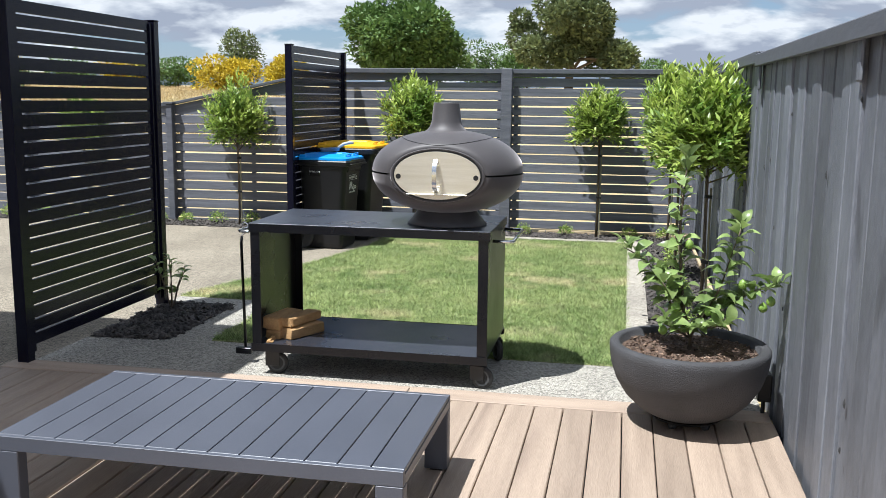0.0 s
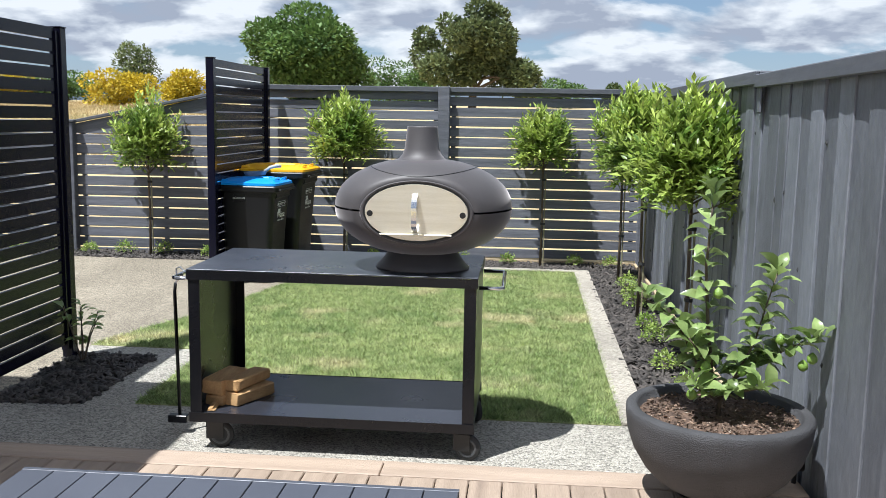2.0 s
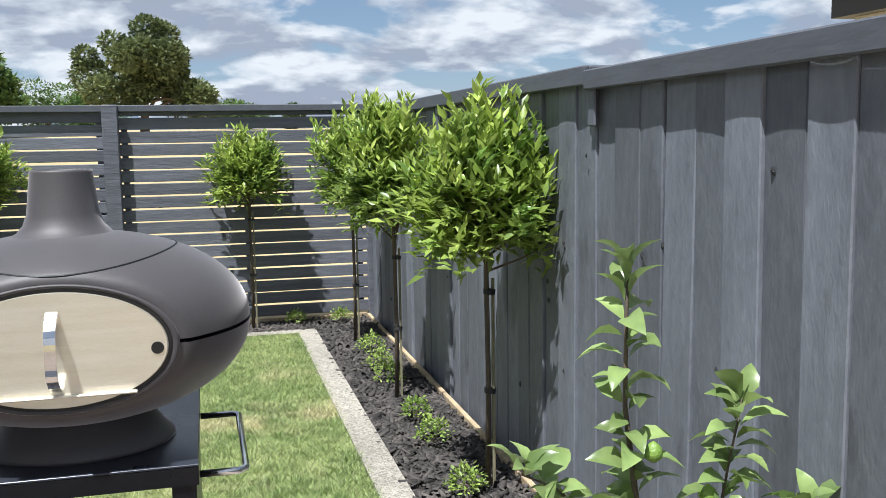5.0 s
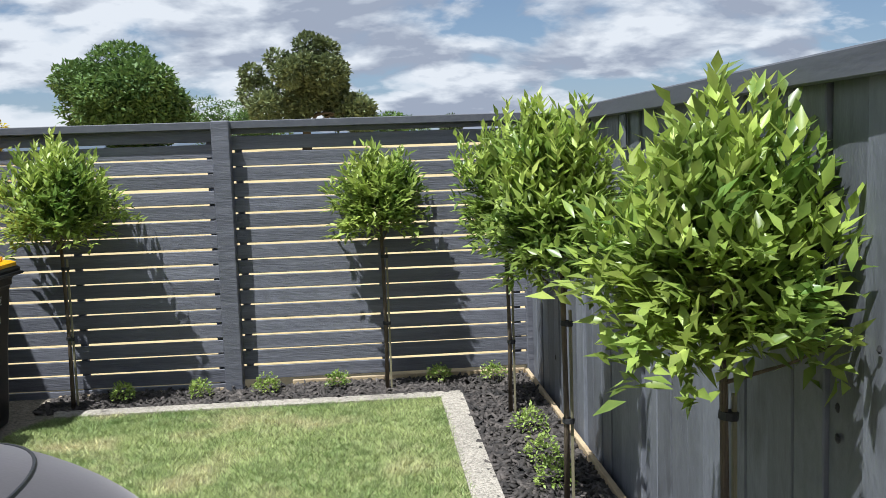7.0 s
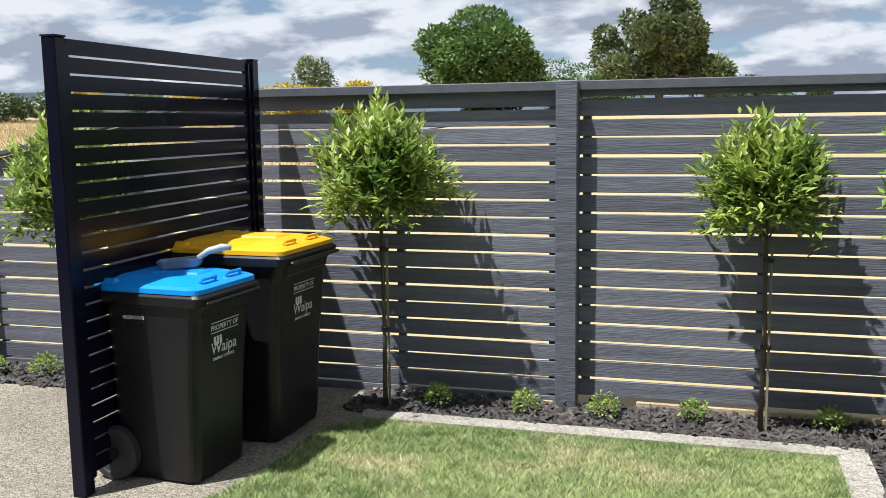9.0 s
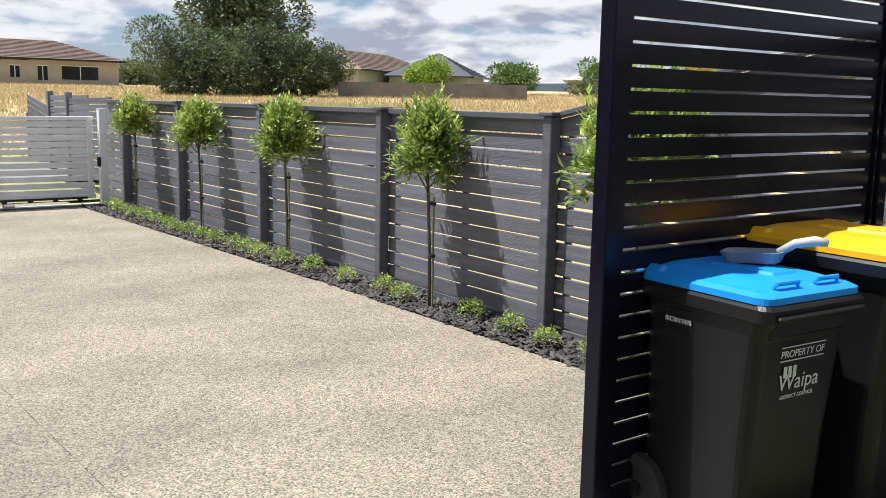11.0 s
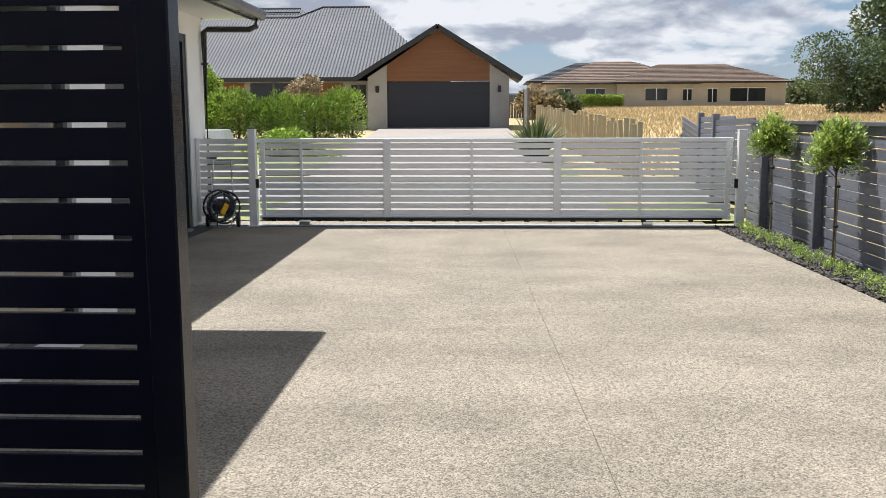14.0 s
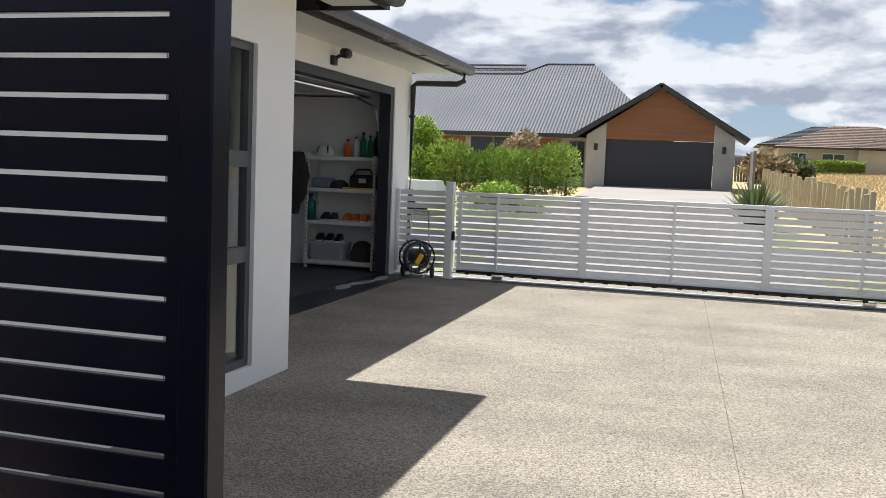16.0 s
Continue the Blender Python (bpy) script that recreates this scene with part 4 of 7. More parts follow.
part("fascia", bx(-14.1, X0 - 0.65, EYG, EYG + 0.02, 2.685, 2.845), M_GUTTER, house)
part("fascia", bx(X0 - 0.64, X1 + 0.4, EYM, EYM + 0.02, 2.57, 2.73), M_GUTTER, house)
part("fascia", bx(X0 - 0.64, X0 - 0.62, 3.44, EYM, 2.57, 2.73), M_GUTTER, house)
part("fascia", bx(X1 + 0.38, X1 + 0.4, -4.9, EYM, 2.57, 2.73), M_GUTTER, house)
part("soffit", bx(X1, X1 + 0.38, -4.9, YM, 2.6, 2.625), M_SOFFIT, house)
gutter(EYG + 0.02, 2.713, -14.12, X0 - 0.65)
gutter(EYM + 0.02, 2.6, X0 - 0.64, X1 + 0.4)
for k in range(6):
    xx = -13.9 + k * 1.0
    part("gutter_bracket", bx(xx - 0.012, xx + 0.012, EYG + 0.015, EYG + 0.156, 2.698, 2.703), M_GUTTER, house)


def hip_roof(x0, x1, y0, y1, z0, pitch, material, parent, name="roof", thick=0.06, ridge_x=True):
    """A hipped roof with its ridge along the longer side."""
    w, d = x1 - x0, y1 - y0
    h = min(w, d) / 2
    r = h * math.tan(radians(pitch))
    if w >= d:
        ra, rb = (x0 + h, (y0 + y1) / 2, z0 + r), (x1 - h, (y0 + y1) / 2, z0 + r)
    else:
        ra, rb = ((x0 + x1) / 2, y0 + h, z0 + r), ((x0 + x1) / 2, y1 - h, z0 + r)
    bm = bmesh.new()
    c = [bm.verts.new(p) for p in ((x0, y0, z0), (x1, y0, z0), (x1, y1, z0), (x0, y1, z0))]
    lo = [bm.verts.new((p.co.x, p.co.y, z0 - thick)) for p in c]
    A, B = bm.verts.new(ra), bm.verts.new(rb)
    if w >= d:
        bm.faces.new((c[0], c[1], B, A)), bm.faces.new((c[1], c[2], B)), bm.faces.new((c[2], c[3], A, B)), bm.faces.new((c[3], c[0], A))
    else:
        bm.faces.new((c[0], c[1], A)), bm.faces.new((c[1], c[2], B, A)), bm.faces.new((c[2], c[3], B)), bm.faces.new((c[3], c[0], A, B))
    for i in range(4):
        bm.faces.new((lo[i], lo[(i + 1) % 4], c[(i + 1) % 4], c[i]))
    bm.faces.new(lo[::-1])
    bmesh.ops.recalc_face_normals(bm, faces=bm.faces)
    return part(name, bm, material, parent)


hip_roof(-14.1, X0 - 0.4, -5.0, EYG + 0.05, 2.853, 22, M_IRON, house)
hip_roof(X0 - 0.62, X1 + 0.38, -5.0, EYM + 0.05, 2.75, 22, M_IRON, house)
# downpipe
dp = part("downpipe", tube(bmesh.new(), [(-13.86, EYG + 0.07, 2.722), (-13.86, EYG + 0.07, 2.605), (-13.85, EYG - 0.02, 2.565), (-13.8, YG + 0.1, 2.565), (-13.78, YG + 0.05, 2.525), (-13.78, YG + 0.05, 0.0)], 0.04, 12), M_GUTTER, house, smooth=True)
for z in (2.1, 1.1):
    part("strap", tube(bmesh.new(), [(-13.78, YG + 0.05, z), (-13.78, YG + 0.05, z + 0.03)], 0.046, 12), M_GUTTER, dp)
lamp = thing("security_light", (-11.1, YG, 2.55), "black wall-mounted sensor floodlight on the garage", "wall light")
part("base", bx(-11.16, -11.06, YG, YG + 0.05, 2.5, 2.6, bevel=0.006), M_BLACK, lamp)
part("arm", tube(bmesh.new(), [(-11.11, YG + 0.03, 2.57), (-11.13, YG + 0.12, 2.62)], 0.02, 8), M_BLACK, lamp)
part("head", bx(-11.22, -11.08, YG + 0.09, YG + 0.2, 2.58, 2.68, bevel=0.025), M_BLACK, lamp)

# ---- pizza oven cart ----
CX0, CX1, CY0, CY1, CZ = -1.965, -0.725, 4.515, 5.16, 0.80
cart = thing("oven_cart", (-1.35, 4.84, 0), "black steel outdoor oven trolley on castors with lower shelf", "trolley")
top = part("tabletop", bx(CX0, CX1, CY0, CY1, CZ - 0.005, CZ, bevel=0.001), M_CARTTOP, cart, "dark steel worktop")
part("apron", bx(CX0, CX1, CY0, CY0 + 0.004, CZ - 0.045, CZ - 0.006), M_CART, cart)
part("apron", bx(CX0, CX1, CY1 - 0.004, CY1, CZ - 0.045, CZ - 0.006), M_CART, cart)
part("apron", bx(CX0, CX0 + 0.004, CY0 + 0.005, CY1 - 0.005, CZ - 0.045, CZ - 0.006), M_CART, cart)
part("apron", bx(CX1 - 0.004, CX1, CY0 + 0.005, CY1 - 0.005, CZ - 0.045, CZ - 0.006), M_CART, cart)
for xa, xb, s in ((CX0 + 0.006, CX0 + 0.012, 1), (CX1 - 0.012, CX1 - 0.006, -1)):
    part("side_panel", bx(xa, xb, CY0 + 0.012, CY1 - 0.012, 0.17, CZ - 0.008), M_CART, cart)
    for yy in (CY0 + 0.006, CY1 - 0.012):
        xe = xa + s * 0.05 if s > 0 else xb + s * 0.05
        part("leg", bx(min(xa, xe), max(xb, xe), yy, yy + 0.006, 0.17, CZ - 0.008, bevel=0.001), M_CART, cart)
part("shelf", bx(CX0 + 0.004, CX1 - 0.004, CY0 + 0.004, CY1 - 0.004, 0.165, 0.17), M_CARTTOP, cart, "dusty steel lower shelf")
part("shelf_rim", bx(CX0 + 0.002, CX1 - 0.002, CY0 - 0.001, CY0 + 0.003, 0.13, 0.172), M_CART, cart)
part("shelf_rim", bx(CX0 + 0.002, CX1 - 0.002, CY1 - 0.003, CY1 + 0.001, 0.13, 0.172), M_CART, cart)


def castor(x, y, turn):
    m = pose(x, y, 0, 0, 0, turn)
    bm = bmesh.new()
    box(bm, -0.03, 0.03, -0.022, 0.022, 0.118, 0.13, bevel=0.002, m=m)
    box(bm, -0.03, 0.045, -0.024, -0.02, 0.045, 0.12, bevel=0.002, m=m)
    box(bm, -0.03, 0.045, 0.02, 0.024, 0.045, 0.12, bevel=0.002, m=m)
    c = part("castor", bm, M_BLACK, cart)
    w = lathe(bmesh.new(), [(0.0, -0.013), (0.042, -0.013), (0.055, -0.01), (0.058, 0.0), (0.055, 0.01), (0.042, 0.013), (0.0, 0.013)], 28, m=m @ pose(0.03, 0, 0.058, 90, 0, 0))
    part("wheel", w, M_RUBBER, c, smooth=True)
    part("wheel_hub", lathe(bmesh.new(), [(0.031, -0.0125), (0.032, -0.015), (0.04, -0.0155), (0.042, -0.0125), (0.042, 0.0125), (0.04, 0.0155), (0.032, 0.015), (0.031, 0.0125)], 28, m=m @ pose(0.03, 0, 0.058, 90, 0, 0)), M_ALU, c, "grey wheel rim")


for x, y, a in ((CX0 + 0.09, CY0 + 0.06, 8), (CX1 - 0.06, CY0 + 0.05, -12), (CX0 + 0.08, CY1 - 0.06, 20), (CX1 - 0.04, CY1 - 0.06, -60)):
    castor(x, y, a)
for s, x in ((-1, CX0), (1, CX1)):
    part("handle", tube(bmesh.new(), [(x, 4.62, 0.74), (x + s * 0.085, 4.62, 0.74), (x + s * 0.1, 4.635, 0.74), (x + s * 0.1, 5.05, 0.74), (x + s * 0.085, 5.065, 0.74), (x, 5.065, 0.74)], 0.0085, 8), M_CHROME, cart, "chrome side rail", smooth=True)

poker = thing("oven_poker", (-2.07, 4.72, 0.74), "long dark steel oven rake hanging from the trolley rail", "fire tool")
part("hook", tube(bmesh.new(), [(-2.085, 4.72, 0.735), (-2.085, 4.72, 0.765), (-2.068, 4.72, 0.772), (-2.05, 4.72, 0.755), (-2.06, 4.72, 0.73), (-2.09, 4.72, 0.7)], 0.004, 8), M_CHROME, poker)
part("shaft", tube(bmesh.new(), [(-2.09, 4.72, 0.7), (-2.095, 4.72, 0.66), (-2.088, 4.73, 0.08)], 0.008, 8), M_CART, poker, smooth=True)
part("blade", bx(-2.14, -2.05, 4.71, 4.75, 0.05, 0.085, bevel=0.004), M_CART, poker)

# ---- pizza oven ----
OX, OY, OZ, OA, OB, OC = -0.982, 4.755, 1.07, 0.385, 0.345, 0.21
YF = -0.262
oven = thing("pizza_oven", (OX, OY, CZ), "matt black cast-iron egg-shaped pizza oven with chimney on trolley", "pizza oven")


def shell(z_lo, z_hi, name):
    """A band of the flattened egg, cut flat at the front with an elliptical mouth."""
    bm = bmesh.new()
    nu, nv = 96, 22
    rows = []
    for j in range(nv + 1):
        z = z_lo + (z_hi - z_lo) * j / nv
        # even spacing towards the poles
        zz = math.sin(math.pi / 2 * max(-1, min(1, z)))
        r = max(0.0, 1 - abs(zz) ** 2.1) ** (1 / 2.1)
        ring = []
        for i in range(nu):
            a = 2 * math.pi * i / nu
            x, y = OA * r * math.cos(a), OB * r * math.sin(a)
            y = max(y, YF)
            ring.append(bm.verts.new((OX + x, OY + y, OZ + OC * zz)))
        rows.append(ring)
    for a, b in zip(rows, rows[1:]):
        for i in range(nu):
            bm.faces.new((a[i], a[(i + 1) % nu], b[(i + 1) % nu], b[i]))
    bmesh.ops.remove_doubles(bm, verts=bm.verts, dist=1e-5)
    bmesh.ops.recalc_face_normals(bm, faces=bm.faces)
    return part(name, bm, M_OVEN, oven, smooth=True)


shell(-1.0, -0.012, "lower_shell")
shell(0.012, 1.0, "upper_shell")
part("seam", lathe(bmesh.new(), [(0.0, -0.006), (0.985, -0.006), (0.985, 0.006), (0.0, 0.006)], 64, sx=OA, sy=OB * 0.78, m=Matrix.Translation((OX, OY + 0.02, OZ))), M_BLACK, oven)
# lid seam: a closed line that follows the shell's top
pts = []
for i in range(73):
    a = 2 * math.pi * i / 72
    u, v = 0.59 * math.cos(a), 0.75 * math.sin(a)
    zz = max(0.0, 1 - (u * u + v * v) ** 1.05) ** (1 / 2.1)
    pts.append((OX + OA * u, max(OY + OB * v, OY + YF + 0.0), OZ + OC * zz))
part("lid_seam", tube(bmesh.new(), pts, 0.0022, 6), M_BLACK, oven)
part("mouth_rim", lathe(bmesh.new(), [(0.94, 0.0), (1.02, 0.0), (1.025, 0.004), (1.0, 0.009), (0.965, 0.005)], 64, sx=0.228, sy=0.128, m=pose(OX, OY + YF - 0.001, OZ - 0.002, 90, 0, 0)), M_OVEN, oven, smooth=True)
# black disc behind the door: painted shade for the gap round it
part("mouth_shadow_gap", lathe(bmesh.new(), [(0.0, 0.002), (0.96, 0.002)], 64, sx=0.228, sy=0.128, m=pose(OX, OY + YF - 0.004, OZ - 0.002, 90, 0, 0)), M_BLACK, oven)
door = part("door", lathe(bmesh.new(), [(0.0, 0.006), (0.955, 0.006), (0.965, 0.003), (0.965, 0.0), (0.0, 0.0)], 64, sx=0.219, sy=0.12, m=pose(OX, OY + YF - 0.008, OZ - 0.002, 90, 0, 0)), M_STEEL, oven, "brushed stainless steel oval door")
for s in (-1, 1):
    part("vent_hole", lathe(bmesh.new(), [(0.0, 0.0015), (0.0125, 0.0015), (0.0125, -0.002)], 20, m=pose(OX + s * 0.19, OY + YF - 0.0145, OZ - 0.008, 90, 0, 0)), M_BLACK, door)
hb_ = bmesh.new()
hrows = []
for k in range(13):
    f = -1 + k / 6
    yo, zo = OY + YF - 0.014 - 0.046 * (1 - f ** 4), OZ - 0.004 + 0.078 * f
    hrows.append([hb_.verts.new((OX - 0.004 + sx * 0.011, yo + sy * 0.003 * (1 - abs(f) * 0.3), zo + sy * 0.003 * f)) for sx, sy in ((-1, -1), (1, -1), (1, 1), (-1, 1))])
for ra, rb in zip(hrows, hrows[1:]):
    for k in range(4):
        hb_.faces.new((ra[k], ra[(k + 1) % 4], rb[(k + 1) % 4], rb[k]))
hb_.faces.new(hrows[0][::-1]), hb_.faces.new(hrows[-1])
bmesh.ops.recalc_face_normals(hb_, faces=hb_.faces)
part("door_handle", hb_, M_CHROME, door, "polished curved strap handle")
part("door_sill", bx(OX - 0.148, OX + 0.148, OY + YF - 0.03, OY + YF - 0.0145, OZ - 0.094, OZ - 0.089, bevel=0.0015), M_STEEL, door)
chim = part("chimney", lathe(bmesh.new(), [(0.155, -0.02), (0.125, 0.0), (0.1, 0.012), (0.085, 0.03), (0.076, 0.055), (0.0655, 0.145), (0.065, 0.15), (0.058, 0.15), (0.056, 0.06), (0.0, 0.05)], 40, m=Matrix.Translation((OX - 0.01, OY + 0.01, OZ + OC - 0.016))), M_OVEN, oven, smooth=True)
part("foot", lathe(bmesh.new(), [(0.0, 0.11), (0.55, 0.11), (0.66, 0.095), (0.72, 0.07), (0.86, 0.03), (0.96, 0.008), (0.97, 0.0), (0.0, 0.0)], 56, sx=0.212, sy=0.18, m=Matrix.Translation((OX, OY + 0.0, CZ + 0.001))), M_OVEN, oven, smooth=True)

# ---- firewood on the shelf ----
lr = random.Random(2)
for x, y, z, L, W, H, a, tl in ((-1.865, 4.74, 0.17, 0.24, 0.085, 0.045, -14, 0), (-1.765, 4.745, 0.17, 0.25, 0.085, 0.06, -24, 0), (-1.875, 4.75, 0.218, 0.24, 0.1, 0.068, -12, 3), (-1.785, 4.765, 0.234, 0.25, 0.09, 0.05, -20, -3), (-1.885, 4.62, 0.17, 0.16, 0.03, 0.02, 6, 0)):
    bm = bmesh.new()
    m = pose(x, y, z + H / 2, 0, tl, a)
    box(bm, -W / 2, W / 2, -L / 2, L / 2, -H / 2, H / 2, bevel=0.006)
    for v in bm.verts:
        v.co += Vector((lr.uniform(-0.006, 0.006), lr.uniform(-0.004, 0.004), lr.uniform(-0.004, 0.0)))
    bmesh.ops.transform(bm, matrix=m, verts=bm.verts)
    solid("firewood", bm, M_LOG, "split pale pine firewood piece on the trolley shelf", "firewood", group="firewood stack")

# ---- coffee table ----
TX0, TX1, TY0, TY1, TZ = -2.13, -0.72, 2.735, 3.5, 0.312
ct = thing("coffee_table", (-1.42, 3.12, 0.018), "low slate-grey aluminium slatted outdoor coffee table", "table")
sw = (TX1 - TX0) / 13
sm = box_mesh("top_slat", sw - 0.0045, TY1 - TY0 - 0.044, 0.014, M_TABLE, 0.0015)
for k in range(13):
    piece("top_slat", sm, ct, pose(TX0 + (k + 0.5) * sw, (TY0 + TY1) / 2, TZ - 0.007))
part("frame_rail", bx(TX0, TX1, TY0, TY0 + 0.02, TZ - 0.05, TZ, bevel=0.0012), M_TABLE, ct)
part("frame_rail", bx(TX0, TX1, TY1 - 0.02, TY1, TZ - 0.05, TZ, bevel=0.0012), M_TABLE, ct)
part("frame_rail", bx(TX0, TX0 + 0.03, TY0 + 0.021, TY1 - 0.021, TZ - 0.05, TZ - 0.0145, bevel=0.003), M_TABLE, ct)
part("frame_rail", bx(TX1 - 0.03, TX1, TY0 + 0.021, TY1 - 0.021, TZ - 0.05, TZ - 0.0145, bevel=0.003), M_TABLE, ct)
for xx in (TX0 + 0.36, (TX0 + TX1) / 2, TX1 - 0.36):
    part("cross_bar", bx(xx - 0.02, xx + 0.02, TY0 + 0.049, TY1 - 0.049, TZ - 0.04, TZ - 0.016), M_TABLE, ct)
for x in (TX0, TX1 - 0.09):
    for yy in (TY0, TY1 - 0.05):
        leg = part("leg", bx(x, x + 0.09, yy, yy + 0.05, 0.026, TZ - 0.0505, bevel=0.003), M_TABLE, ct)
        part("foot", bx(x + 0.02, x + 0.07, yy + 0.01, yy + 0.04, 0.018, 0.027), M_BLACK, leg)

# ---- potted citrus ----
PX, PY = 0.212, 4.23
pot = thing("bowl_planter", (PX, PY, 0.018), "charcoal textured round concrete bowl planter on feet", "plant pot")
prof = [(0.0, 0.065), (0.12, 0.065), (0.155, 0.07), (0.2, 0.1), (0.255, 0.165), (0.295, 0.245), (0.318, 0.33), (0.325, 0.395), (0.326, 0.425), (0.318, 0.436), (0.292, 0.438), (0.283, 0.43), (0.281, 0.385), (0.0, 0.38)]
prof = [(a * 1.06, 0.008 + b * 0.86) for a, b in prof]
part("bowl", lathe(bmesh.new(), prof, 64, m=Matrix.Translation((PX, PY, 0))), M_POT, pot, smooth=True)
part("saucer", lathe(bmesh.new(), [(0.0, 0.05), (0.15, 0.05), (0.165, 0.064), (0.0, 0.064)], 40, m=Matrix.Translation((PX, PY, 0))), M_BLACK, pot)
for k in range(5):
    a = 2 * math.pi * k / 5 + 0.4
    f = part("castor_foot", lathe(bmesh.new(), [(0.0, -0.014), (0.018, -0.012), (0.021, 0.0), (0.018, 0.012), (0.0, 0.014)], 14, m=pose(PX + 0.12 * math.cos(a), PY + 0.12 * math.sin(a), 0.039, 90, 0, 40 * k)), M_RUBBER, pot)
    part("foot_fork", bx(-0.012, 0.012, -0.018, 0.018, 0.04, 0.052, m=Matrix.Translation((PX + 0.12 * math.cos(a), PY + 0.12 * math.sin(a), 0))), M_BLACK, f)
part("potting_mix", lathe(bmesh.new(), [(0.0, 0.355), (0.1, 0.353), (0.2, 0.35), (0.296, 0.346), (0.296, 0.338), (0.0, 0.338)], 48, m=Matrix.Translation((PX, PY, 0))), M_POTSOIL, pot, "brown bark potting mix", smooth=True)
r = np.random.default_rng(21)
n = 1500
rad, th = 0.288 * np.sqrt(r.uniform(0, 1, n)), r.uniform(0, 2 * np.pi, n)
c = np.stack([PX + rad * np.cos(th), PY + rad * np.sin(th), 0.354 + r.uniform(-0.004, 0.006, n)], 1)
vs = np.stack([c + r.normal(0, 0.006, (n, 3)) * [1, 1, 0.5] for _ in range(4)], 1).reshape(-1, 3)
o = (np.arange(n) * 4)[:, None]
chips = part("potting_bark", array_mesh("potting_bark", vs, np.concatenate([o + np.array([q]) for q in ((0, 1, 2), (0, 2, 3), (0, 1, 3), (1, 2, 3))]), M_CHIP), M_CHIP, pot)
chips["kind"] = "stuff"


def leaf_shape(L, W):
    """One broad citrus leaf: a curved, folded blade with a pointed tip."""
    bm = bmesh.new()
    rows = []
    for t, w in ((0.0, 0.05), (0.15, 0.5), (0.4, 1.0), (0.65, 0.85), (0.85, 0.45), (1.0, 0.03)):
        z = 0.18 * L * math.sin(t * math.pi * 0.8) - 0.22 * L * t * t
        rows.append([bm.verts.new((-w * W / 2, t * L, z + 0.18 * W * w)), bm.verts.new((0, t * L, z)), bm.verts.new((w * W / 2, t * L, z + 0.18 * W * w))])
    for a, b in zip(rows, rows[1:]):
        bm.faces.new((a[0], a[1], b[1], b[0]))
        bm.faces.new((a[1], a[2], b[2], b[1]))
    return link_mesh("leaf", bm, M_LEMON)


LEAVES = [leaf_shape(0.1, 0.055), leaf_shape(0.085, 0.047), leaf_shape(0.066, 0.038)]
for me in LEAVES:
    for p in me.polygons:
        p.use_smooth = True
lemon = thing("citrus_tree", (PX, PY, 0.4), "young citrus tree with glossy leaves and green fruit in bowl", "plant")
cr = random.Random(8)
STEMS = [[(0, 0, 0.39), (0.005, 0.0, 0.47), (-0.03, 0.0, 0.56), (-0.05, 0.0, 0.75), (-0.06, 0.01, 0.95), (-0.045, 0.01, 1.15), (-0.035, 0.01, 1.24)],
         [(0.005, 0.0, 0.46), (0.06, -0.01, 0.56), (0.12, -0.02, 0.68), (0.16, -0.02, 0.82), (0.2, -0.02, 0.95)],
         [(0.04, -0.005, 0.53), (0.16, 0.02, 0.6), (0.27, 0.0, 0.67), (0.37, -0.02, 0.7)],
         [(0.0, 0.0, 0.46), (-0.08, 0.02, 0.58), (-0.15, 0.02, 0.72), (-0.22, 0.02, 0.79), (-0.3, 0.02, 0.83)],
         [(0.0, 0.0, 0.45), (-0.06, -0.08, 0.5), (-0.12, -0.1, 0.53)],
         [(0.02, 0.0, 0.5), (0.06, -0.1, 0.52), (0.14, -0.12, 0.54)],
         [(0.01, 0.0, 0.47), (0.09, 0.09, 0.55), (0.2, 0.1, 0.6)],
         [(-0.035, 0, 0.58), (-0.1, -0.05, 0.66), (-0.13, -0.07, 0.7)]]
for si, st in enumerate(STEMS):
    pts = [Vector((PX + a, PY + b + 0.14 * (c - 0.4), c - 0.045)) for a, b, c in st]
    part("trunk" if si == 0 else "branch", tube(bmesh.new(), pts, [max(0.0025, (0.011 if si == 0 else 0.006) * (1 - 0.75 * k / (len(pts) - 1))) for k in range(len(pts))], 8), M_BARK, lemon, smooth=True)
    total = sum((b - a).length for a, b in zip(pts, pts[1:]))
    count = int(total / (0.0125 if si else 0.019)) + 7
    for k in range(count):
        t = 0.22 + 0.78 * k / max(1, count - 1)
        d = t * total
        for a, b in zip(pts, pts[1:]):
            if d <= (b - a).length + 1e-6:
                break
            d -= (b - a).length
        p = a.lerp(b, min(1, d / (b - a).length))
        az = k * 137.5 + cr.uniform(-25, 25)
        el = cr.uniform(-15, 35) if t < 0.9 else cr.uniform(25, 65)
        me = LEAVES[min(2, int(cr.random() * 3))] if t < 0.85 else LEAVES[0 if cr.random() < 0.6 else 1]
        lf = piece("leaf", me, lemon, Matrix.Translation(p) @ pose(0, 0, 0, 0, 0, az) @ pose(0, 0, 0, el, cr.uniform(-35, 35), 0) @ pose(0, 0.008, 0))
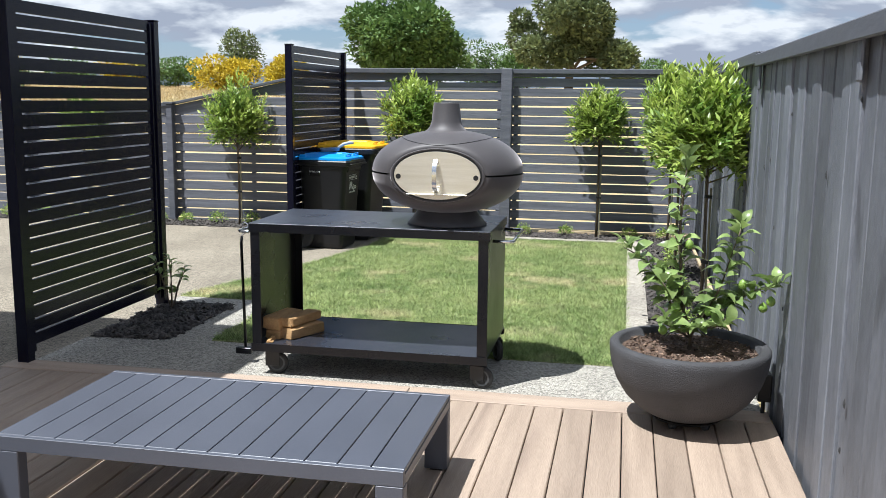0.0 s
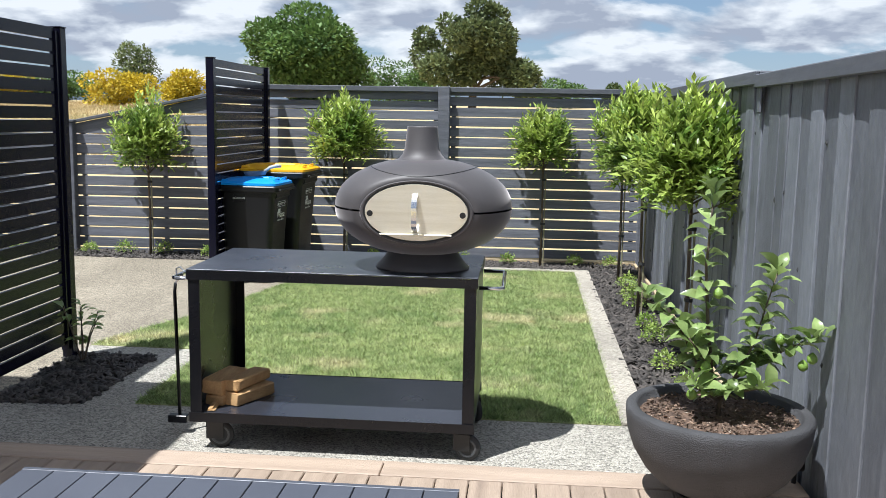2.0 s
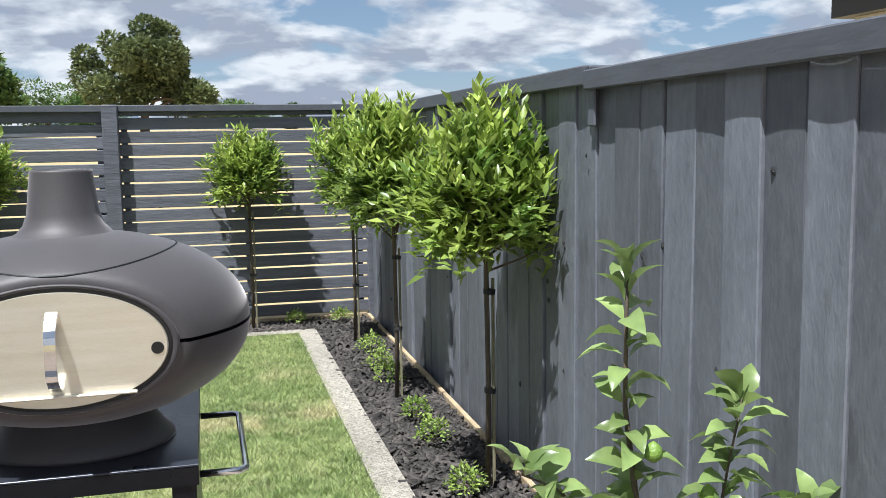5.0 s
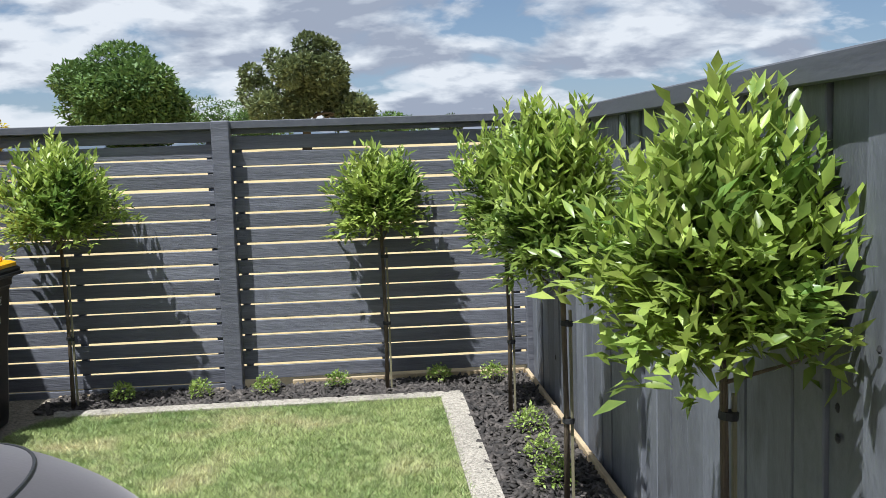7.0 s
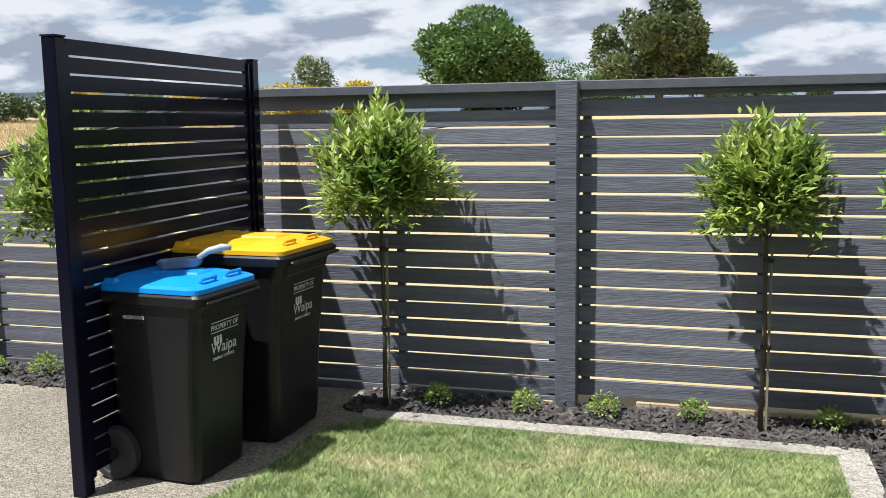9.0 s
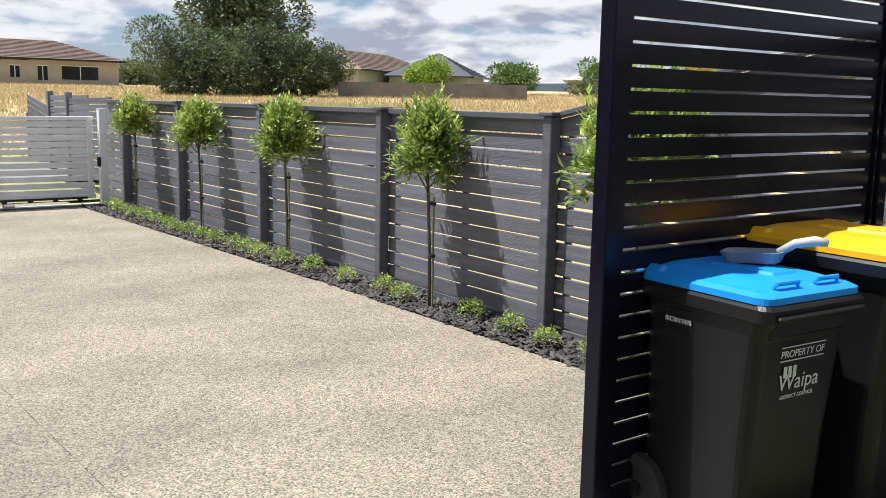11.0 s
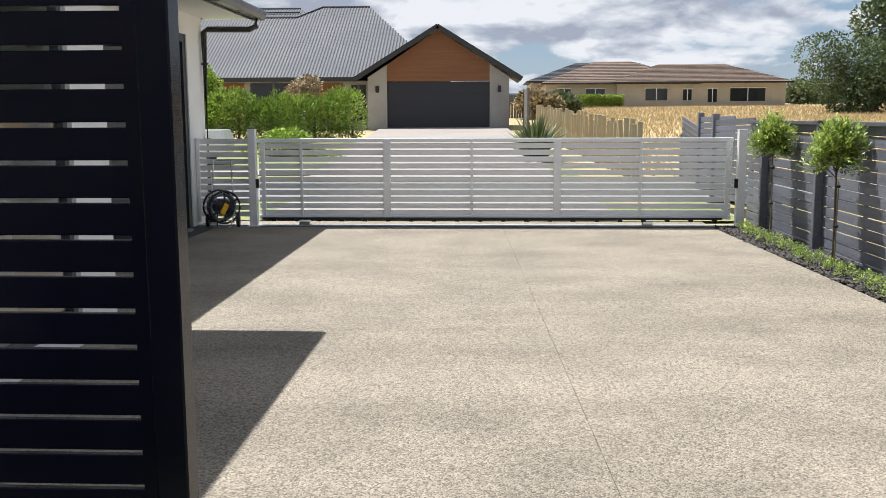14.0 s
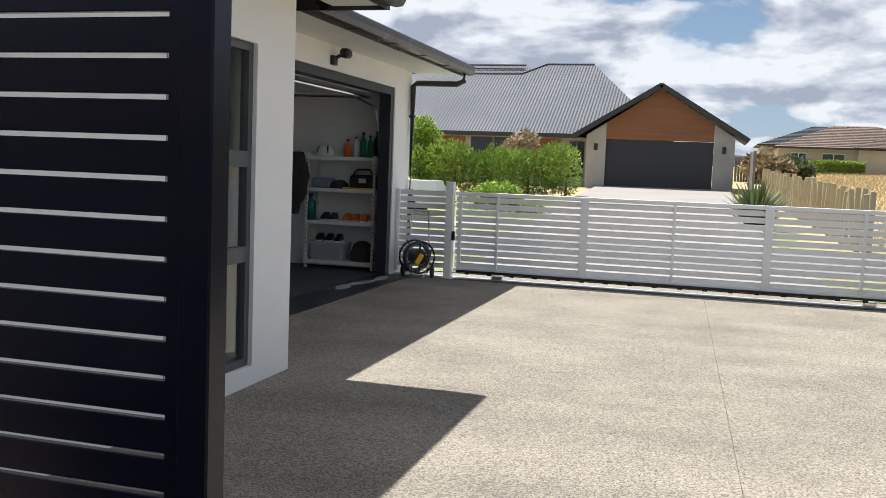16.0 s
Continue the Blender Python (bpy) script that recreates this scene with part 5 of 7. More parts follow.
for a, b, c in ((-0.02, -0.03, 0.86), (0.21, -0.04, 0.7), (0.25, -0.03, 0.655), (0.3, -0.02, 0.6), (0.07, -0.05, 0.58), (-0.11, -0.02, 0.66), (-0.07, -0.09, 0.6), (-0.12, -0.1, 0.5), (0.1, -0.03, 0.76), (0.33, -0.03, 0.63)):
    part("fruit", lathe(bmesh.new(), [(0.0, 0.026), (0.006, 0.022), (0.016, 0.013), (0.02, 0.0), (0.017, -0.011), (0.007, -0.019), (0.0, -0.021)], 16, m=Matrix.Translation((PX + a, PY + b + 0.14 * (c - 0.4), c - 0.045))), M_FRUIT, lemon, smooth=True)


# ---- standard trees ----
def standard_tree(x, y, crown_z, rx, rz, seed, trunk_lean=0.0, n=1500, spikes=16, big=1.0, shoot=1.0, ragged=1.0, peak=1.12):
    r = np.random.default_rng(seed)
    t = thing("standard_tree", (x, y, 0), "clipped ball-headed evergreen standard tree with staked stem", "tree", group="standard trees along the fences")
    base = crown_z - rz * 0.85
    part("trunk", tube(bmesh.new(), [(x, y, -0.03), (x + trunk_lean * 0.5 + 0.006, y, base * 0.5), (x + trunk_lean, y, base), (x + trunk_lean, y, crown_z)], [0.014, 0.012, 0.011, 0.007], 8), M_BARK, t, smooth=True)
    part("stake", bx(x + 0.022, x + 0.034, y - 0.006, y + 0.006, -0.03, base * 0.97, bevel=0.002), M_STAKE, t)
    for z in (base * 0.45, base * 0.9):
        part("tie", tube(bmesh.new(), [(x + 0.012, y, z), (x + 0.014, y, z + 0.02)], 0.025, 10), M_RUBBER, t)
    for k in range(9):
        a, e = r.uniform(0, 2 * np.pi), r.uniform(0.2, 1.2)
        d = Vector((math.cos(a) * math.cos(e), math.sin(a) * math.cos(e), math.sin(e)))
        p0 = Vector((x + trunk_lean, y, base + 0.02 * k))
        part("branch", tube(bmesh.new(), [p0, p0 + Vector((d.x * rx * 0.5, d.y * rx * 0.5, rz * 0.45 * d.z + 0.03)), p0 + Vector((d.x * rx * 0.8, d.y * rx * 0.8, rz * 0.9 * d.z + 0.05))], [0.006, 0.004, 0.002], 6), M_BARK, t)
    # crown: leafy shoots that run outward from the middle of the head
    shoots = int(n * 2.5 / 9)
    d = on_ball(r, shoots)
    d[:, 2] = np.where(d[:, 2] < -0.75, -d[:, 2], d[:, 2])
    reach = r.uniform(0.62, 1.08, shoots) * (1 + 0.24 * ragged * np.sin(3 * np.arctan2(d[:, 1], d[:, 0]) + seed) * np.cos(4 * d[:, 2] + seed))
    k = 9
    s = np.linspace(0.4, 1.0, k)[None, :, None]
    P = d[:, None, :] * reach[:, None, None] * s
    # the head narrows upwards, like a flame
    P[:, :, :2] *= np.where(P[:, :, 2:] > 0, 1.0 - 0.2 * P[:, :, 2:] * (peak - 1.0) / 0.3, 1.0)
    P[:, :, 2] = np.where(P[:, :, 2] > 0, P[:, :, 2] * peak, P[:, :, 2])
    P = P * np.array([rx, rx, rz]) + r.normal(0, 0.012, (shoots, k, 3))
    C = P.reshape(-1, 3) + np.array([x + trunk_lean, y, crown_z])
    # leaves spiral round each shoot and turn up towards the light
    turn = r.uniform(0, 6.28, (shoots, 1)) + np.arange(k)[None, :] * 2.4
    side = np.stack([np.cos(turn), np.sin(turn), np.zeros_like(turn)], 2).reshape(-1, 3)
    D = np.repeat(d, k, axis=0) * 0.8 + side * 0.65 + np.array([0, 0, 0.55])
    part("crown", leaf_mesh("crown", C, D, 0.07 * big, 0.026 * big, r, M_LEAF, 0.3, 0.4), M_LEAF, t)
    # upright pale new shoots
    cs, ds = [], []
    for j in range(spikes * 2):
        a, q = r.uniform(0, 2 * np.pi), rx * 0.85 * math.sqrt(r.uniform(0, 1))
        p = np.array([x + trunk_lean + q * math.cos(a), y + q * math.sin(a), crown_z + rz * peak * 0.8 * (1 - (q / rx) ** 1.5)])
        out = 0.55 * q / rx
        lean = np.array([math.cos(a) * out + r.normal(0, 0.12), math.sin(a) * out + r.normal(0, 0.12), 1.0])
        h = shoot * r.uniform(0.1, 0.3) * (1.25 - 0.7 * q / rx)
        m = max(5, int(h / 0.0135))
        for i in range(m):
            cs.append(p + lean * h * i / m)
            ds.append(np.array([math.cos(i * 2.4), math.sin(i * 2.4), 0.7 + 0.9 * i / m]))
    part("new_growth", leaf_mesh("new_growth", np.array(cs), np.array(ds), 0.066 * big, 0.025 * big, r, M_LEAFTIP, 0.1, 0.3), M_LEAFTIP, t, "pale yellow-green new shoots")["kind"] = "stuff"
    return t


standard_tree(0.41, 6.15, 1.17, 0.33, 0.29, 31, 0.0, 2500, 24, 1.05, 0.68, 1.3, 1.34)
standard_tree(0.315, 7.58, 1.18, 0.3, 0.34, 32, 0.0, 1800, 20, 1.0, 0.75, 1.2, 1.3)
standard_tree(0.32, 9.1, 1.2, 0.28, 0.33, 33, 0.0, 1500, 20, 1.0, 0.95, 1.1, 1.25)
standard_tree(-0.37, 9.78, 1.19, 0.3, 0.28, 34, 0.0, 1700, 15, 1.0, 0.7, 1.3, 1.15)
standard_tree(-2.31, 9.72, 1.22, 0.36, 0.3, 35, 0.0, 1900, 18, 1.0, 0.75, 1.5, 1.18)
standard_tree(-4.32, 9.78, 1.12, 0.36, 0.34, 36, 0.0, 1700, 12)
for i, x in enumerate((-6.17, -8.28, -10.2, -12.2)):
    standard_tree(x, 9.8, 1.06 + 0.04 * (i == 3), (0.27, 0.26, 0.26, 0.25)[i], (0.31, 0.29, 0.27, 0.24)[i], 40 + i, -0.04 if i != 3 else 0.0, 1500, 16, 0.82, 0.5, 1.4, 1.15)


def box_bush(x, y, s, seed):
    r = np.random.default_rng(seed)
    t = thing("box_shrub", (x, y, 0), "small bright green box shrub in black mulch", "shrub", group="small box shrubs")
    part("stem", tube(bmesh.new(), [(x, y, -0.02), (x, y, 0.05)], 0.005, 6), M_BARK, t)
    d = on_ball(r, 240)
    d[:, 2] = np.abs(d[:, 2]) * 0.95 - 0.1
    C = d * (r.uniform(0.35, 1.0, 240) ** 0.5)[:, None] * np.array([0.085, 0.085, 0.1]) * s * (1 + 0.2 * np.sin(4 * np.arctan2(d[:, 1], d[:, 0]) + seed))[:, None] + np.array([x, y, 0.05])
    part("foliage", leaf_mesh("foliage", C, d, 0.024, 0.014, r, M_BUX, 0.1, 0.6), M_BUX, t)


br = random.Random(4)
for i, (x, y) in enumerate(((-2.03, 9.8), (-1.55, 9.8), (-1.14, 9.81), (-0.69, 9.86), (-0.03, 9.88), (0.32, 9.83), (0.36, 8.72), (0.34, 8.25), (0.33, 7.9), (0.33, 7.15), (0.32, 6.75), (0.3, 6.1), (0.34, 5.6))):
    box_bush(x, y, br.uniform(0.85, 1.15), 60 + i)
WB = [-3.7, -4.2, -4.6, -4.95, -5.31, -5.74, -6.43, -6.76, -7.22, -7.74] + [-8.2 - 0.33 * k for k in range(15)]
for i, x in enumerate(WB):
    box_bush(x, 9.8 + br.uniform(-0.06, 0.04) - (0.12 if x < -8 else 0), br.uniform(0.85, 1.15) if x > -8 else br.uniform(0.9, 1.25), 80 + i)
# dark young shrub beside the screen
SHX, SHY = -3.08, 5.8
sh = thing("young_shrub", (SHX, SHY, 0), "sparse broad-leaved young shrub in the mulch beside the screen", "shrub")
shr = random.Random(55)
for k in range(6):
    a = k * 1.05
    p1, p2 = Vector((SHX + 0.05 * math.cos(a), SHY + 0.05 * math.sin(a), 0.16)), Vector((SHX + 0.1 * math.cos(a), SHY + 0.13 * math.sin(a), 0.27 + 0.02 * k))
    part("stem", tube(bmesh.new(), [(SHX, SHY, -0.02), p1, p2], [0.005, 0.004, 0.002], 6), M_BARK, sh)
    for j in range(7):
        piece("leaf", LEAVES[2], sh, Matrix.Translation(p1.lerp(p2, j / 6) if j > 1 else Vector((SHX, SHY, 0.08)).lerp(p1, 0.4 + 0.3 * j)) @ pose(0, 0, 0, 0, 0, j * 137.5 + shr.uniform(-20, 20)) @ pose(0, 0, 0, shr.uniform(-5, 45), shr.uniform(-30, 30), 0))


# ---- wheelie bins ----
def rounded_ring(w, d, rad, n=6):
    pts = []
    for cx, cy, a0 in ((w / 2 - rad, d / 2 - rad, 0), (-w / 2 + rad, d / 2 - rad, 90), (-w / 2 + rad, -d / 2 + rad, 180), (w / 2 - rad, -d / 2 + rad, 270)):
        for k in range(n):
            a = radians(a0 + 90 * k / (n - 1))
            pts.append((cx + rad * math.cos(a), cy + rad * math.sin(a)))
    return pts


def loft(bm, rings, cap=True, m=None):
    """Skins closed rings of equal count: each is (points, z, shift in x)."""
    vs = [[bm.verts.new((x + sx, y, z)) for x, y in pts] for pts, z, sx in rings]
    n = len(vs[0])
    for a, b in zip(vs, vs[1:]):
        for k in range(n):
            bm.faces.new((a[k], a[(k + 1) % n], b[(k + 1) % n], b[k]))
    if cap:
        bm.faces.new(vs[0][::-1])
        bm.faces.new(vs[-1])
    if m is not None:
        bmesh.ops.transform(bm, matrix=m, verts=bm.verts)
    return bm


def wheelie_bin(x, y, turn, D, W, H, lid_mat, lid_colour, serial, wheel_r):
    """A two-wheeled bin; its front faces local +x, its hinge and wheels are at the back."""
    m = pose(x, y, 0.0, 0, 0, turn)
    t = thing("wheelie_bin", (x, y, 0), "black plastic wheelie bin with closed %s lid" % lid_colour, "wheelie bin", group="wheelie bins beside the screen")
    rim = H * 0.885
    bd, bw = D * 0.78, W * 0.82
    body = part("body", loft(bmesh.new(), [(rounded_ring(bd * 0.97, bw * 0.97, 0.04), 0.012, -0.02), (rounded_ring(bd, bw, 0.045), 0.05, -0.02), (rounded_ring(D * 0.82, W * 0.87, 0.05), rim * 0.5, -0.01),
                                           (rounded_ring(D * 0.88, W * 0.92, 0.05), rim * 0.86, 0.0), (rounded_ring(D * 0.93, W * 0.94, 0.05), rim - 0.05, 0.01)], m=m), M_BIN, t)
    part("rim", loft(bmesh.new(), [(rounded_ring(D * 0.95, W * 0.95, 0.04), rim - 0.055, 0.01), (rounded_ring(D * 1.0, W * 1.0, 0.04), rim - 0.05, 0.015), (rounded_ring(D * 1.01, W * 1.01, 0.04), rim - 0.012, 0.015), (rounded_ring(D * 0.97, W * 0.97, 0.04), rim, 0.015)], m=m), M_BIN, t)
    part("front_lip", bx(D * 0.48, D * 0.565, -W * 0.43, W * 0.43, rim - 0.045, rim - 0.028, bevel=0.006, m=m), M_BIN, t)
    part("comb", bx(D * 0.42, D * 0.475, -W * 0.38, W * 0.38, rim - 0.11, rim - 0.046, bevel=0.01, m=m), M_BIN, t)
    lid = part("lid", loft(bmesh.new(), [(rounded_ring(D * 0.99, W * 0.985, 0.045), rim + 0.002, 0.005), (rounded_ring(D * 0.985, W * 0.98, 0.045), rim + 0.022, 0.005), (rounded_ring(D * 0.93, W * 0.9, 0.05), rim + 0.034, 0.0),
                                         (rounded_ring(D * 0.9, W * 0.86, 0.05), rim + 0.036, -0.005), (rounded_ring(D * 0.74, W * 0.62, 0.06), rim + 0.055, -0.02), (rounded_ring(D * 0.66, W * 0.54, 0.06), rim + 0.058, -0.025)], m=m), lid_mat, t, lid_colour + " plastic lid")
    part("lid_arm", bx(-D * 0.565, -D * 0.3, W * 0.36, W * 0.46, rim + 0.005, rim + 0.05, bevel=0.015, m=m), lid_mat, lid)
    part("lid_arm", bx(-D * 0.565, -D * 0.3, -W * 0.46, -W * 0.36, rim + 0.005, rim + 0.05, bevel=0.015, m=m), lid_mat, lid)
    part("lid_rib", bx(-D * 0.2, D * 0.28, -W * 0.12, W * 0.14, rim + 0.05, rim + 0.066, bevel=0.008, m=m), lid_mat, lid)
    for s in (-1, 1):
        part("lid_grip", tube(bmesh.new(), [m @ Vector((D * 0.4, s * W * 0.2 - 0.06, rim + 0.03)), m @ Vector((D * 0.43, s * W * 0.2 - 0.05, rim + 0.055)), m @ Vector((D * 0.43, s * W * 0.2 + 0.05, rim + 0.055)), m @ Vector((D * 0.4, s * W * 0.2 + 0.06, rim + 0.03))], 0.008, 8), lid_mat, lid)
    part("hinge_bar", tube(bmesh.new(), [m @ Vector((-D * 0.545, -W * 0.47, rim + 0.02)), m @ Vector((-D * 0.545, W * 0.47, rim + 0.02))], 0.014, 10), M_BIN, t)
    for s in (-1, 1):
        part("hinge_bracket", bx(-D * 0.56, -D * 0.45, s * W * 0.3 - 0.02, s * W * 0.3 + 0.02, rim - 0.08, rim + 0.01, bevel=0.006, m=m), M_BIN, t)
        wh = part("wheel", lathe(bmesh.new(), [(0.0, -0.012), (wheel_r * 0.4, -0.014), (wheel_r * 0.7, -0.02), (wheel_r * 0.75, -0.026), (wheel_r * 0.95, -0.026), (wheel_r, -0.016), (wheel_r, 0.016), (wheel_r * 0.95, 0.026), (wheel_r * 0.75, 0.026), (wheel_r * 0.7, 0.02), (wheel_r * 0.4, 0.014), (0.0, 0.012)],
                                       32, m=m @ pose(-D * 0.4, s * (W * 0.4 + 0.03), wheel_r, 90, 0, 0)), M_RUBBER, t)
        part("hub_cap", lathe(bmesh.new(), [(0.0, -0.03), (wheel_r * 0.22, -0.03), (wheel_r * 0.25, 0.0), (wheel_r * 0.22, 0.03), (0.0, 0.03)], 18, m=m @ pose(-D * 0.4, s * (W * 0.4 + 0.03), wheel_r, 90, 0, 0)), M_BLACK, wh)
    part("axle", tube(bmesh.new(), [m @ Vector((-D * 0.4, -W * 0.45, wheel_r)), m @ Vector((-D * 0.4, W * 0.45, wheel_r))], 0.012, 8), M_CHROME, t)
    part("side_recess", bx(-D * 0.24, -D * 0.02, -W * 0.475, -W * 0.44, rim - 0.145, rim - 0.065, bevel=0.008, m=m), M_BIN, t)
    # lettering on the front and a serial number on the side
    tilt = 90 + math.degrees(math.atan2(D * 0.075, rim * 0.45))
    fx = lambda z: D * 0.41 - 0.01 + (z - rim * 0.5) * (D * 0.03 + 0.01) / (rim * 0.36) + 0.004
    for body_text, size, z in (("PROPERTY OF", 0.033, rim * 0.79), ("Waipa", 0.075, rim * 0.665), ("DISTRICT COUNCIL", 0.018, rim * 0.63)):
        text_mesh("lettering", body_text, size, M_WHITE, body, m @ Matrix.Translation((fx(z), 0.0, z)) @ pose(0, 0, 0, 0, 0, 90) @ pose(0, 0, 0, 90 + 5.5, 0, 0), "white printed words")
    bars = bmesh.new()
    for zz in (0.79 * rim + 0.034, 0.79 * rim - 0.01):
        box(bars, -0.001, 0.001, -0.105, 0.105, -0.0015, 0.0015, m=m @ Matrix.Translation((fx(zz) + 0.001, 0, zz)))
    part("printed_line", bars, M_WHITE, body)
    marks = bmesh.new()
    for k in range(3):
        z = rim * 0.735
        box(marks, -0.001, 0.001, -0.007, 0.007, -0.018, 0.018, m=m @ Matrix.Translation((fx(z) + 0.002, -0.075 + k * 0.022, z)))
    part("printed_emblem", marks, M_WHITE, body)
    text_mesh("serial_number", serial, 0.022, M_WHITE, body, m @ Matrix.Translation((-D * 0.13, -W * 0.479, rim - 0.115)) @ pose(0, 0, 0, 90, 0, 0), "white moulded serial number")
    return t


wheelie_bin(-2.89, 8.68, -4, 0.53, 0.475, 0.955, M_BLUE, "blue", "RIC0017475", 0.12)
wheelie_bin(-2.845, 9.28, -3, 0.66, 0.565, 1.055, M_YELLOW, "yellow", "RIC1016303", 0.12)
scoop = thing("garden_scoop", (-2.86, 8.74, 0.9), "grey plastic hand scoop lying on the blue lid", "scoop")
sm4 = pose(-2.88, 8.75, 0.918, 0, -4, 22)
bm = bmesh.new()
loft(bm, [(rounded_ring(0.17, 0.11, 0.03), 0.0, -0.03), (rounded_ring(0.2, 0.13, 0.03), 0.035, -0.03), (rounded_ring(0.185, 0.115, 0.03), 0.035, -0.03), (rounded_ring(0.16, 0.1, 0.03), 0.012, -0.03)], m=sm4)
part("pan", bm, M_GREYBLUE, scoop)
part("grip", tube(bmesh.new(), [sm4 @ Vector(p) for p in ((0.05, 0, 0.03), (0.1, 0, 0.06), (0.16, 0, 0.07), (0.2, 0, 0.065))], [0.014, 0.015, 0.017, 0.012], 10), M_LTGREY, scoop, smooth=True)

# ---- garage contents ----
SX, SY0, SY1 = -13.45, 1.47, 2.44
unit = thing("shelving_unit", (SX, 1.6, 0.012), "white metal four-tier garage shelving loaded with shoes and gear", "shelving unit")
UX0, UX1 = -13.66, -13.3
for x in (UX0, UX1):
    for y in (SY0, SY1):
        p = part("upright", bx(x - 0.016, x + 0.016, y - 0.016, y + 0.016, 0.012, 1.56), M_SHELF, unit)
        if x == UX1:
            for k in range(24):
                part("slot", bx(x + 0.0155, x + 0.0168, y - 0.005, y + 0.005, 0.1 + k * 0.06, 0.125 + k * 0.06), M_BLACK, p)
SHELVES = (0.12, 0.66, 1.1, 1.53)
for z in SHELVES:
    part("shelf_board", bx(UX0, UX1, SY0, SY1, z - 0.01, z), M_SHELF, unit)
    part("shelf_beam", bx(UX1 + 0.0165, UX1 + 0.028, SY0 - 0.016, SY1 + 0.016, z - 0.045, z + 0.004), M_SHELF, unit)


GY = 0.38


def bottle(x, y, z, r, h, material, label):
    y += GY
    t = thing("bottle", (x, y, z), label, "bottle", group="bottles on the top shelf")
    part("body", lathe(bmesh.new(), [(0.0, 0.0), (r, 0.002), (r, h * 0.62), (r * 0.85, h * 0.72), (r * 0.38, h * 0.82), (r * 0.36, h * 0.9), (0.0, h * 0.9)], 18, m=Matrix.Translation((x, y, z))), material, t, smooth=True)
    part("cap", lathe(bmesh.new(), [(0.0, h * 0.9), (r * 0.42, h * 0.9), (r * 0.4, h), (0.0, h)], 14, m=Matrix.Translation((x, y, z))), M_BLACK, t)


for y, r_, h_, mt, lb in ((1.62, 0.05, 0.24, M_ORANGE, "orange plastic bottle on shelf"), (1.74, 0.04, 0.28, M_WHITE, "white plastic bottle on shelf"), (1.84, 0.042, 0.34, M_GREEN, "green plastic bottle on shelf"), (1.94, 0.038, 0.3, M_GREEN, "green plastic bottle on shelf"), (2.04, 0.045, 0.36, M_BLACK, "dark bottle on shelf")):
    bottle(-13.42, y, 1.53, r_, h_, mt, lb)
hel = thing("bike_helmet", (-13.42, 1.660, 1.53), "white bicycle helmet with dark vents on shelf", "helmet")
part("shell", lathe(bmesh.new(), [(0.0, 0.16), (0.5, 0.15), (0.85, 0.1), (1.0, 0.03), (0.98, 0.0), (0.0, 0.0)], 24, sx=0.1, sy=0.14, m=Matrix.Translation((-13.42, 1.660, 1.532))), M_WHITE, hel, smooth=True)
for k in range(4):
    part("vent", tube(bmesh.new(), [(-13.335, 1.580 + k * 0.055, 1.57), (-13.36, 1.595 + k * 0.045, 1.64), (-13.4, 1.610 + k * 0.035, 1.685)], [0.006, 0.013, 0.006], 8), M_BLACK, hel)
tool = thing("tool_bag", (-13.45, 2.230, 1.1), "black tool bag with pale label on shelf", "bag")
part("body", bx(-13.6, -13.34, 2.060, 2.430, 1.102, 1.3, bevel=0.03), M_BLACK, tool)
part("label", bx(-13.34, -13.336, 2.200, 2.300, 1.19, 1.25), M_LTGREY, tool)
part("strap", tube(bmesh.new(), [(-13.4, 2.100, 1.3), (-13.4, 2.160, 1.37), (-13.4, 2.330, 1.37), (-13.4, 2.390, 1.3)], 0.012, 8), M_BLACK, tool)
solid("spirit_level", bx(-13.35, -13.31, 1.980, 2.430, 1.105, 1.125, bevel=0.003), M_YELLOW, "yellow tool lying on the shelf edge", "tool")
solid("work_glove_pile", lathe(bmesh.new(), [(0.0, 0.12), (0.5, 0.11), (0.9, 0.06), (1.0, 0.0), (0.0, 0.0)], 14, sx=0.1, sy=0.14, m=Matrix.Translation((-13.45, 1.880, 1.102))), M_COAT, "dark brown cap lying on shelf", "cap")
solid("storage_case", bx(-13.6, -13.36, 1.500, 1.760, 1.102, 1.24, bevel=0.02), M_GREYBLUE, "grey plastic case on shelf", "case")


def shoe(x, y, z, turn, material, label):
    y += GY
    t = thing("shoe", (x, y, z), label, "shoe", group="shoes on the shelves", turn=turn)
    m = pose(x, y, z, 0, 0, turn)
    part("sole", loft(bmesh.new(), [(rounded_ring(0.28, 0.09, 0.04), 0.002, 0.0), (rounded_ring(0.285, 0.095, 0.045), 0.022, 0.0)], m=m), M_WHITE, t)
    part("upper", loft(bmesh.new(), [(rounded_ring(0.27, 0.085, 0.04), 0.023, 0.0), (rounded_ring(0.24, 0.08, 0.038), 0.055, -0.012), (rounded_ring(0.15, 0.07, 0.03), 0.085, -0.05), (rounded_ring(0.12, 0.062, 0.028), 0.105, -0.065)], m=m), material, t)
    part("laces", bx(-0.0, 0.05, -0.02, 0.02, 0.062, 0.075, bevel=0.004, m=m), M_LTGREY, t)


